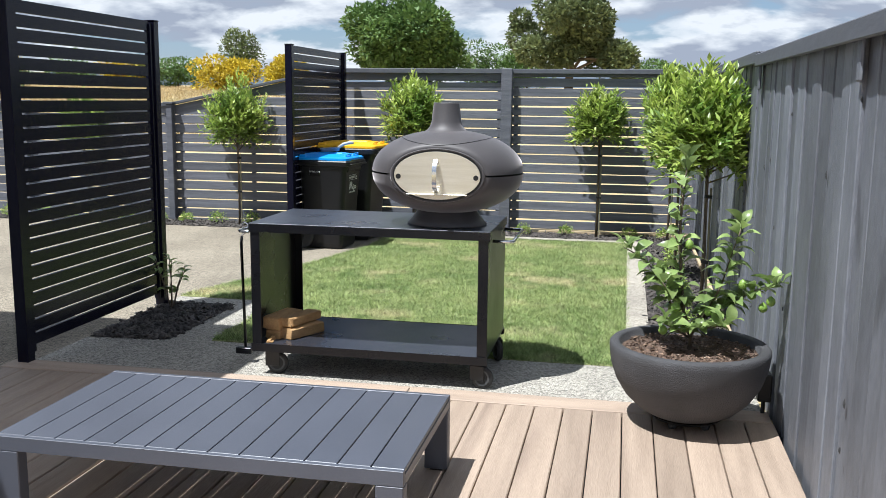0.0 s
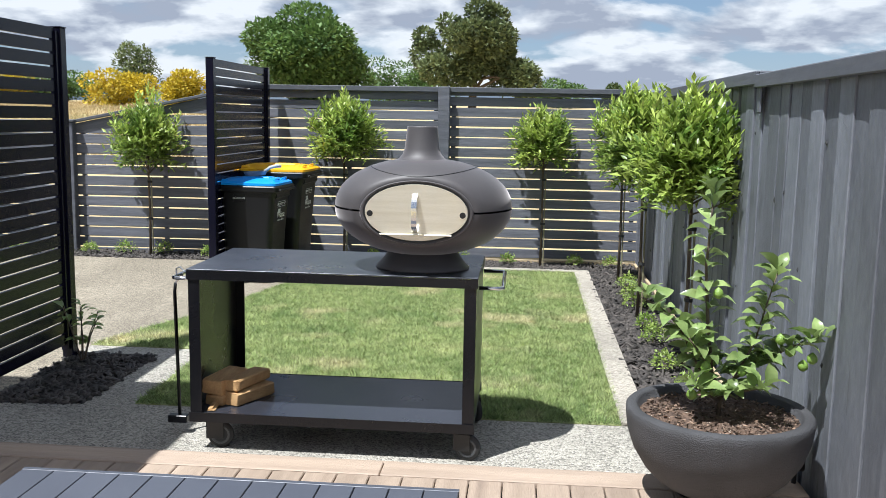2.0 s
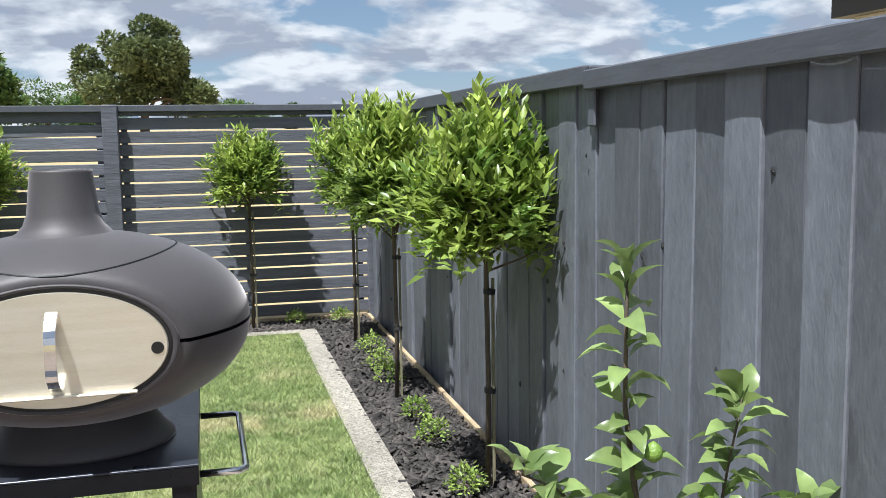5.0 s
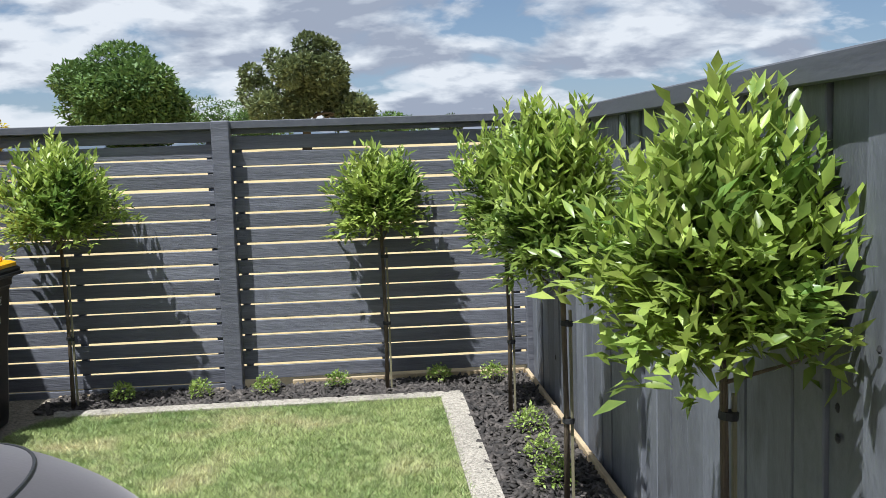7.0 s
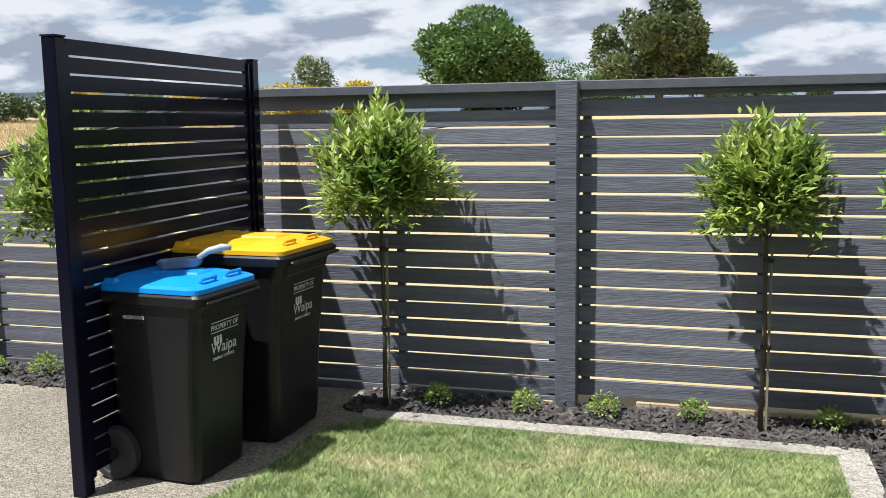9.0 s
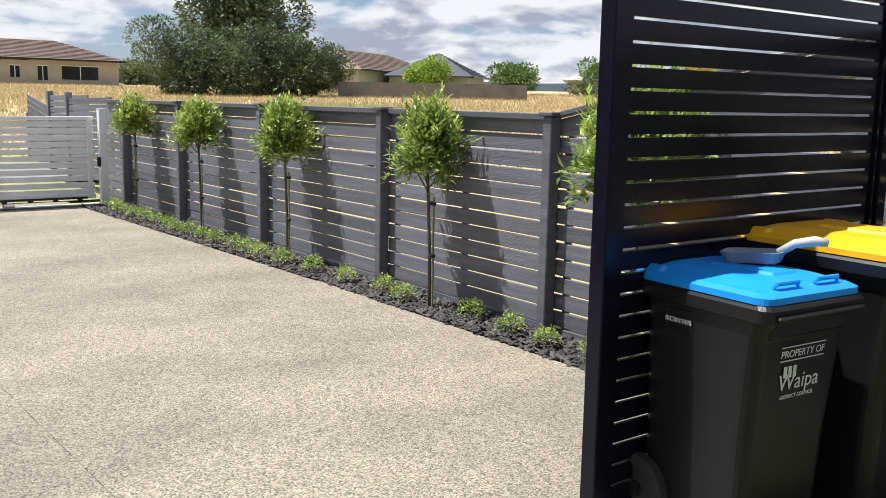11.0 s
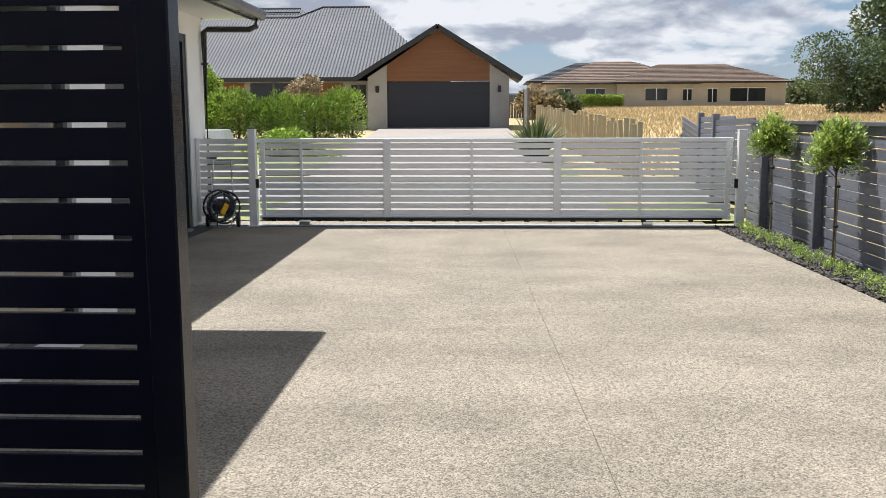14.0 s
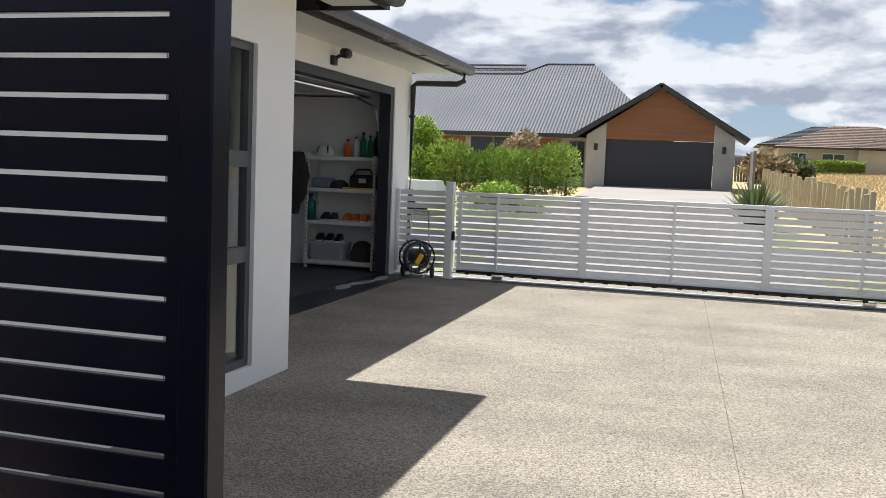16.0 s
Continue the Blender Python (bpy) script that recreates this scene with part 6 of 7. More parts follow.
for y, z, mt, lb in ((1.3, 0.66, M_BLACK, "black and white trainer on shelf"), (1.42, 0.66, M_BLACK, "black and white trainer on shelf"), (1.62, 0.66, M_ORANGE, "orange running shoe on shelf"), (1.74, 0.66, M_ORANGE, "orange running shoe on shelf"), (1.88, 0.66, M_ORANGE, "orange running shoe on shelf"), (1.99, 0.66, M_ORANGE, "orange running shoe on shelf")):
    shoe(-13.45, y, z, 5, mt, lb)
tub = thing("storage_tub", (-13.48, 1.730, 0.12), "grey translucent storage tub on the lowest shelf", "storage tub")
part("tub_body", loft(bmesh.new(), [(rounded_ring(0.28, 0.46, 0.04), 0.122, 0.0), (rounded_ring(0.32, 0.52, 0.04), 0.34, 0.0)], m=Matrix.Translation((-13.48, 1.750, 0))), M_CLEARBOX, tub)
part("tub_lid", loft(bmesh.new(), [(rounded_ring(0.34, 0.54, 0.04), 0.341, 0.0), (rounded_ring(0.33, 0.53, 0.04), 0.365, 0.0)], m=Matrix.Translation((-13.48, 1.750, 0))), M_CLEARBOX, tub)
for y in (1.22, 1.36, 1.5):
    shoe(-13.48, y, 0.366, 8, M_BLACK, "black trainer on the storage tub")
solid("canvas_bag", loft(bmesh.new(), [(rounded_ring(0.26, 0.3, 0.08), 0.122, 0.0), (rounded_ring(0.28, 0.33, 0.1), 0.22, 0.0), (rounded_ring(0.18, 0.24, 0.08), 0.36, 0.02), (rounded_ring(0.06, 0.1, 0.03), 0.4, 0.03)], m=Matrix.Translation((-13.48, 2.240, 0))), M_COAT, "dark slumped bag on the lowest shelf", "bag")
bottle(-13.36, 1.12, 0.66, 0.075, 0.36, M_TEAL, "teal drink flask on shelf")
coat = thing("hanging_coat", (-13.4, 1.330, 1.2), "dark brown jacket hanging from the shelving", "jacket")
bm = bmesh.new()
rr = random.Random(6)
rings = []
for k in range(14):
    z = 1.58 - k * 0.065
    w = 0.1 + 0.16 * min(1, k / 5) - (0.05 if k > 10 else 0)
    pts = []
    for i in range(20):
        a = 2 * math.pi * i / 20
        f = 1 + 0.16 * math.sin(5 * a + k * 0.25) + rr.uniform(-0.03, 0.03)
        pts.append((-13.25 + 0.07 * f * math.cos(a), 1.310 + w * f * math.sin(a) - 0.012 * k, z))
    rings.append([bm.verts.new(p) for p in pts])
for a, b in zip(rings, rings[1:]):
    for i in range(20):
        bm.faces.new((a[i], b[i], b[(i + 1) % 20], a[(i + 1) % 20]))
bm.faces.new(rings[0])
part("cloth", bm, M_COAT, coat, smooth=True)
part("hook", tube(bmesh.new(), [(-13.3, 1.410, 1.52), (-13.25, 1.360, 1.6), (-13.25, 1.310, 1.575)], 0.006, 8), M_CHROME, coat)

# ---- hose reel ----
HX, HY = -13.15, 3.12
reel = thing("hose_reel", (HX, HY, 0), "black wheeled garden hose reel cart with chrome handle", "hose reel")
m = pose(HX, HY, 0.27, 0, 90, 38)
part("drum", lathe(bmesh.new(), [(0.0, -0.1), (0.06, -0.1), (0.1, -0.08), (0.1, 0.08), (0.06, 0.1), (0.0, 0.1)], 28, m=m), M_BLACK, reel)
for zz in (-0.1, 0.1):
    part("flange", tube(bmesh.new(), [m @ Vector((0.205 * math.cos(a), 0.205 * math.sin(a), zz)) for a in np.linspace(0, 2 * math.pi, 41)], 0.013, 8, caps=False), M_BLACK, reel)
for k in range(9):
    ring = [m @ Vector((0.165 * math.cos(a), 0.165 * math.sin(a), -0.064 + k * 0.016)) for a in np.linspace(0, 2 * math.pi, 33)]
    part("hose_coil", tube(bmesh.new(), ring, 0.012, 6, caps=False), M_GREYBLUE if k % 3 else M_RUBBER, reel)
for k in range(6):
    a = k * math.pi / 3
    part("spoke", bx(0.04, 0.19, -0.012, 0.012, 0.1, 0.108, m=m @ pose(0, 0, 0, 0, 0, math.degrees(a))), M_BLACK, reel)
part("crank", bx(-0.035, 0.035, -0.1, 0.05, 0.11, 0.135, bevel=0.01, m=m @ pose(0, 0, 0, 0, 0, 60)), M_YELLOW, reel, "orange-yellow crank and nozzle")
part("frame", tube(bmesh.new(), [(HX - 0.02, HY - 0.16, 0.06), (HX - 0.12, HY - 0.15, 0.5), (HX - 0.16, HY - 0.13, 0.86), (HX - 0.16, HY + 0.09, 0.86), (HX - 0.12, HY + 0.12, 0.5), (HX - 0.02, HY + 0.14, 0.06)], 0.011, 8), M_CHROME, reel, smooth=True)
part("stand", tube(bmesh.new(), [(HX + 0.02, HY - 0.05, 0.25), (HX + 0.18, HY - 0.02, 0.02), (HX + 0.2, HY + 0.16, 0.02), (HX + 0.05, HY + 0.2, 0.28)], 0.01, 8), M_CHROME, reel, smooth=True)
for s in (-0.2, 0.2):
    part("wheel", lathe(bmesh.new(), [(0.0, -0.02), (0.075, -0.02), (0.085, -0.012), (0.085, 0.012), (0.075, 0.02), (0.0, 0.02)], 24, m=pose(HX - 0.04, HY + s, 0.085, 90, 0, 8)), M_RUBBER, reel)

# ---- beyond the gate ----
GZW = lambda x, y=5.0: ground_height(x, y)


def terrain_strip(name, x0, x1, y_of, lift, material, label, category, step=1.5, cross=8):
    """A sheet that follows the ground between x0 and x1; y_of gives its two sides at x."""
    n = max(2, int(abs(x1 - x0) / step))
    bm = bmesh.new()
    rows = []
    for k in range(n + 1):
        x = x0 + (x1 - x0) * k / n
        ya, yb = y_of(x)
        rows.append([bm.verts.new((x, ya + (yb - ya) * j / cross, ground_height(x, ya + (yb - ya) * j / cross) + lift)) for j in range(cross + 1)])
    for a, b in zip(rows, rows[1:]):
        for j in range(cross):
            bm.faces.new((a[j], a[j + 1], b[j + 1], b[j]))
    bmesh.ops.recalc_face_normals(bm, faces=bm.faces)
    return solid(name, bm, material, label, category, kind="structure")


terrain_strip("ground_verge_near", -14.0, -16.3, lambda x: (-14.0, 10.0), 0.06, M_VERGE, "patchy mown grass verge outside the gate", "verge", cross=16)
terrain_strip("ground_verge_far", -19.2, -33.0, lambda x: (-14.0, 8.45), 0.06, M_VERGE, "patchy mown grass verge across the road", "verge", cross=16)
terrain_strip("road", -16.3, -19.2, lambda x: (-60.0, 60.0), 0.075, M_ROAD, "worn grey chipseal road past the gate", "road", cross=80)
terrain_strip("pavement_crossing", -14.0, -16.3, lambda x: (3.4, 8.3), 0.085, M_CONC, "pale concrete vehicle crossing outside the gate", "driveway")
terrain_strip("pavement_footpath", -20.7, -22.0, lambda x: (-14.0, 3.0), 0.08, M_CONC, "pale concrete footpath along the verge", "footpath", cross=14)
terrain_strip("road_drive", -19.2, -46.0, lambda x: (2.95 + 0.055 * (x + 19.2), 7.95 + 0.02 * (x + 19.2)), 0.1, M_CONC, "pale concrete driveway across the road", "driveway")

NX = -45.0
NZ = ground_height(NX, 4) + 0.06
nb = thing("neighbour_house", (-52, -4, NZ), "house with grey corrugated roof and cedar-gabled double garage", "house")
gy0, gy1, gz = 0.95, 7.55, 3.2
part("garage_wall", bx(NX - 6, NX, gy0, 1.85, NZ - 0.5, gz), M_STONE, nb, "pale grey block pier")
part("garage_wall", bx(NX - 6, NX, 6.65, gy1, NZ - 0.5, gz), M_STONE, nb, "pale grey block pier")
gd = part("garage_door", bx(NX - 0.25, NX - 0.15, 1.86, 6.64, NZ, 3.0), M_DOORGREY, nb, "charcoal double sectional garage door")
for k in range(1, 4):
    part("door_joint", bx(NX - 0.152, NX - 0.146, 1.86, 6.64, NZ + k * 0.53, NZ + k * 0.53 + 0.02), M_BLACK, gd)
bm = bmesh.new()
AP = 5.5
f = [bm.verts.new(p) for p in ((NX - 0.02, 1.86, 3.02), (NX - 0.02, 6.64, 3.02), (NX - 0.02, 6.64, 3.79), (NX - 0.02, 4.25, AP - 0.15), (NX - 0.02, 1.86, 3.79))]
b_ = [bm.verts.new((NX - 0.3, v.co.y, v.co.z)) for v in f]
bm.faces.new(f), bm.faces.new(b_[::-1])
for i in range(5):
    bm.faces.new((f[i], b_[i], b_[(i + 1) % 5], f[(i + 1) % 5]))
bmesh.ops.recalc_face_normals(bm, faces=bm.faces)
part("gable_cladding", bm, M_CEDAR, nb, "orange cedar gable boards")
for ya, yb in ((gy0, 1.855), (gy1, 6.645)):
    bm = bmesh.new()
    f = [bm.verts.new(p) for p in ((NX - 0.004, ya, gz), (NX - 0.004, yb, gz), (NX - 0.004, yb, 3.78))]
    b_ = [bm.verts.new((NX - 0.3, v.co.y, v.co.z)) for v in f]
    bm.faces.new(f), bm.faces.new(b_[::-1])
    for i in range(3):
        bm.faces.new((f[i], b_[i], b_[(i + 1) % 3], f[(i + 1) % 3]))
    bmesh.ops.recalc_face_normals(bm, faces=bm.faces)
    part("pier_top", bm, M_STONE, nb)
for ya, yb in ((0.35, 4.25), (8.15, 4.25)):
    L = math.hypot(yb - ya, AP - 3.1)
    a = math.degrees(math.atan2(AP - 3.1, abs(yb - ya)))
    rx_ = a if yb > ya else -a
    mid = Matrix.Translation((NX - 2.8, (ya + yb) / 2, (AP + 3.15) / 2)) @ pose(0, 0, 0, rx_, 0, 0)
    part("garage_roof", bx(-3.2, 3.3, -L / 2, L / 2, -0.03, 0.03, m=mid), M_IRON, nb)
    part("barge_board", bx(3.3, 3.36, -L / 2, L / 2, -0.16, 0.06, m=mid), M_IRONDARK, nb)
for y in (1.4, 7.1):
    part("wall_lamp", bx(NX, NX + 0.1, y - 0.08, y + 0.08, 2.5, 2.8, bevel=0.02), M_BLACK, nb)
part("house_wall", bx(NX - 13, NX - 1.2, -22, 0.94, NZ - 0.4, 3.1), M_STONE, nb)
for y0, y1, z0, z1, mt in ((-7.4, -5.2, 1.0, 3.0, M_CEDAR), (-4.9, -2.6, 1.2, 3.0, M_DARKGLASS), (-10.5, -7.9, 1.2, 3.0, M_DARKGLASS), (-1.9, -0.4, 1.2, 3.0, M_CEDAR), (0.0, 0.7, 1.2, 2.9, M_DARKGLASS)):
    w = part("window" if mt is M_DARKGLASS else "cedar_panel", bx(NX - 1.22, NX - 1.16, y0, y1, z0, z1), mt, nb)
    if mt is M_DARKGLASS:
        part("frame", bx(NX - 1.17, NX - 1.12, (y0 + y1) / 2 - 0.06, (y0 + y1) / 2 + 0.06, z0, z1), M_ALU, w)
part("gutter", bx(NX - 0.75, NX - 0.6, -22.5, 0.4, 3.05, 3.25), M_IRONDARK, nb)


def roof_slope(x_eave, z_eave, x_ridge, z_ridge, outline, parent, step=0.16):
    """A street-facing iron slope: outline gives (y, share of the way up to the ridge); ribs run up it."""
    dx, dz = x_ridge - x_eave, z_ridge - z_eave
    bm = bmesh.new()
    lo = [bm.verts.new((x_eave, yy, z_eave)) for yy, _ in outline]
    hi = [bm.verts.new((x_eave + dx * t, yy, z_eave + dz * t)) for yy, t in outline]
    back = [bm.verts.new((x_ridge + dx * 0.9, yy, z_eave)) for yy, _ in outline]
    for i in range(len(outline) - 1):
        bm.faces.new((lo[i], lo[i + 1], hi[i + 1], hi[i]))
        bm.faces.new((hi[i], hi[i + 1], back[i + 1], back[i]))
    rf = part("roof", bm, M_IRON, parent, "grey corrugated iron roof")
    ribs = bmesh.new()
    y = outline[0][0] + step
    ys, ts = [o[0] for o in outline], [o[1] for o in outline]
    while y < ys[-1]:
        t = float(np.interp(y, ys, ts))
        if t > 0.05:
            p0, p1 = Vector((x_eave, y, z_eave + 0.012)), Vector((x_eave + dx * t, y, z_eave + dz * t + 0.012))
            v = [ribs.verts.new(p + Vector((0, q * 0.05, 0.018 if q == 0 else 0))) for p in (p0, p1) for q in (-1, 0, 1)]
            ribs.faces.new((v[0], v[1], v[4], v[3])), ribs.faces.new((v[1], v[2], v[5], v[4]))
        y += step
    part("roof_ribs", ribs, M_IRON, rf)["kind"] = "stuff"
    for (ya, ta), (yb, tb) in zip(outline, outline[1:]):
        if tb > 0:
            part("ridge_cap", tube(bmesh.new(), [(x_eave + dx * ta, ya, z_eave + dz * ta + 0.02), (x_eave + dx * tb, yb, z_eave + dz * tb + 0.02)], 0.07, 8), M_IRON, rf)
    return rf


roof_slope(NX - 0.6, 3.2, NX - 8.0, 7.3, [(-24.0, 0.84), (-3.7, 0.84), (-2.5, 1.0), (0.1, 1.0), (4.6, 0.0)], nb)
upper = roof_slope(NX - 9.5, 6.2, NX - 12.5, 7.75, [(-20.0, 1.0), (-4.6, 1.0), (-2.6, 0.0)], nb)
for k in range(1, 5):
    part("tile_course", bx(NX - 9.42 - k * 0.6, NX - 9.36 - k * 0.6, -19.5, -2.9 - 0.4 * k, 6.2 + k * 0.31, 6.27 + k * 0.31), M_IRON, upper)


# far brick houses
def far_house(name, x, y, turn, w, d, wall_h, pitch, zb, label, roof_mat=None, windows=()):
    m = pose(x, y, zb, 0, 0, turn)
    t = thing(name, (x, y, zb), label, "house", turn=turn)
    part("wall", bx(-d / 2, d / 2, -w / 2, w / 2, -1.2, wall_h, m=m), M_BRICK, t)
    rf = hip_roof(-d / 2 - 0.6, d / 2 + 0.6, -w / 2 - 0.6, w / 2 + 0.6, wall_h + 0.1, pitch, roof_mat or M_TILEROOF, t)
    rf.data.transform(m)
    # tile courses: thin raised lines along the slope that faces the yard
    h = (d + 1.2) / 2 * math.tan(radians(pitch))
    for k in range(1, 14):
        f = k / 14
        half = w / 2 + 0.6 - f * (d / 2 + 0.6)
        if half > 0.3:
            part("tile_course", bx(d / 2 + 0.62 - f * (d / 2 + 0.6), d / 2 + 0.68 - f * (d / 2 + 0.6), -half, half, wall_h + 0.1 + f * h, wall_h + 0.15 + f * h, m=m), roof_mat or M_TILEROOF, rf)
    part("fascia", bx(d / 2 + 0.6, d / 2 + 0.72, -w / 2 - 0.6, w / 2 + 0.6, wall_h - 0.05, wall_h + 0.14, m=m), M_GUTTER, t)
    for y0, y1, z0, z1 in windows:
        wd = part("window", bx(d / 2, d / 2 + 0.05, y0, y1, z0, z1, m=m), M_DARKGLASS, t)
        part("frame", bx(d / 2 + 0.05, d / 2 + 0.09, y0 - 0.08, y1 + 0.08, z1, z1 + 0.08, m=m), M_WHITE, wd)
        part("frame", bx(d / 2 + 0.05, d / 2 + 0.09, (y0 + y1) / 2 - 0.04, (y0 + y1) / 2 + 0.04, z0, z1, m=m), M_WHITE, wd)
    return t


H1Z = ground_height(-100, 28)
far_house("brick_house", -103, 28.3, 0, 17, 10, 4.65 - H1Z, 20, H1Z, "beige brick bungalow with brown tiled hip roof", None, ((-5.6, -3.4, 2.9 - H1Z, 4.1 - H1Z), (-1.8, -0.95, 2.9 - H1Z, 4.0 - H1Z), (0.7, 1.6, 2.7 - H1Z, 4.05 - H1Z), (2.95, 6.45, 2.8 - H1Z, 4.1 - H1Z)))
far_house("brick_house", -104, 20.1, 0, 15, 11, 4.6 - H1Z, 22, H1Z, "beige brick wing with brown tiled hip roof and low windows", None, ((-3.4, -1.5, 2.9 - H1Z, 4.1 - H1Z), (-6.3, -5.0, 3.0 - H1Z, 4.1 - H1Z)))
far_house("brick_house", -113, 20.5, 0, 18, 11, 5.1 - H1Z, 21, H1Z, "bungalow with dark grey roof behind the brick one", M_IRON, ())
lh = thing("hedge", (-95.6, 17, H1Z), "low clipped green hedge before the brick bungalow", "hedge")
lhr = np.random.default_rng(171)
for k in range(5):
    part("stem", tube(bmesh.new(), [(-95.6, 14.3 + k * 1.35, H1Z - 0.2), (-95.6, 14.3 + k * 1.35, 2.6)], 0.05, 6), M_BARK, lh)
lhp = lhr.uniform((-96.1, 13.9, H1Z), (-95.1, 20.0, 3.35), (3200, 3))
part("foliage", leaf_mesh("foliage", lhp, lhp - np.array([-95.9, 17.0, 2.0]), 0.28, 0.15, lhr, M_HEDGE, 0.1, 0.9), M_HEDGE, lh)
far_house("far_house", -98, 66, 32, 24, 11, 1.9, 22, 2.6, "distant bungalow with brown tiled hip roof", None, ((-3, -1, 0.6, 1.8),))
far_house("far_house", -88, 70, 40, 9, 9, 1.6, 28, 2.4, "distant bungalow with grey roof and solar panels", M_IRON, ())
far_house("far_house", -82, 92, 45, 14, 10, 1.4, 24, 2.6, "distant bungalow with pale grey roof", M_STONE, ())
far_house("far_house", -80, 106, 45, 14, 10, 1.4, 24, 2.6, "distant bungalow with pale grey roof", M_STONE, ())
sf = thing("side_fence", (-62, 9.2, ground_height(-62, 9.2)), "grey timber paling fence beside the neighbour's garage", "fence")
for k in range(16):
    part("paling", bx(-62.02, -61.98, 7.9 + k * 0.17, 8.05 + k * 0.17, ground_height(-62, 9.2) - 0.2, 2.75, bevel=0.005), M_GREYFENCE, sf)
part("rail", bx(-62.08, -62.025, 7.9, 10.6, 2.3, 2.4), M_GREYFENCE, sf)
solid("backdrop_far_fence", bx(-0.1, 0.1, -6.5, 8, 0, 1.35, m=pose(-59.7, 47.8, ground_height(-59.7, 47.8) - 0.2, 0, 0, -35.5)), M_GREYFENCE, "weathered grey timber fence across the field", "fence", kind="structure")


# ---- hedges, bushes and trees ----
def clumped(r, n, blobs):
    """Points over the skins of several balls (centre, radii)."""
    w = np.array([b[1][0] * b[1][2] for b in blobs])
    idx = r.choice(len(blobs), n, p=w / w.sum())
    c, rad = np.array([b[0] for b in blobs])[idx], np.array([b[1] for b in blobs])[idx]
    d = on_ball(r, n)
    return c + d * rad * (r.uniform(0.55, 1.08, n) ** 0.6)[:, None], d


def woody(name, x, y, zb, blobs, n, leaf, material, seed, label, category="tree", trunk_r=0.35, limbs=7):
    r = np.random.default_rng(seed)
    t = thing(name, (x, y, zb), label, category)
    zc = float(np.mean([b[0][2] for b in blobs]))
    part("trunk", tube(bmesh.new(), [(x, y, zb - 0.3), (x + 0.1, y, zb + (zc - zb) * 0.5), (x, y, zc)], [trunk_r, trunk_r * 0.75, trunk_r * 0.35], 10), M_BARK, t, smooth=True)
    for k in range(limbs):
        b = blobs[int(r.integers(len(blobs)))][0]
        s = Vector((x, y, zb + (zc - zb) * r.uniform(0.25, 0.8)))
        e = Vector(b)
        part("limb", tube(bmesh.new(), [s, s.lerp(e, 0.5) + Vector((0, 0, 0.2)), e], [trunk_r * 0.4, trunk_r * 0.25, trunk_r * 0.08], 7), M_BARK, t)
    C, D = clumped(r, n, blobs)
    part("crown", leaf_mesh("crown", C, D, leaf, leaf * 0.62, r, material, 0.15, 0.7), material, t)
    return t


def ball_blobs(x, y, z, rx, rz, count, seed, size=0.42, flat=1.0):
    """Ball positions that fill an uneven crown."""
    r = np.random.default_rng(seed)
    out = []
    for k in range(count):
        d = on_ball(r, 1)[0]
        f = r.uniform(0.35, 0.8)
        s = size * r.uniform(0.6, 1.1)
        out.append(((x + d[0] * rx * f, y + d[1] * rx * f, z + d[2] * rz * f * flat), (rx * s, rx * s, rz * s)))
    return out


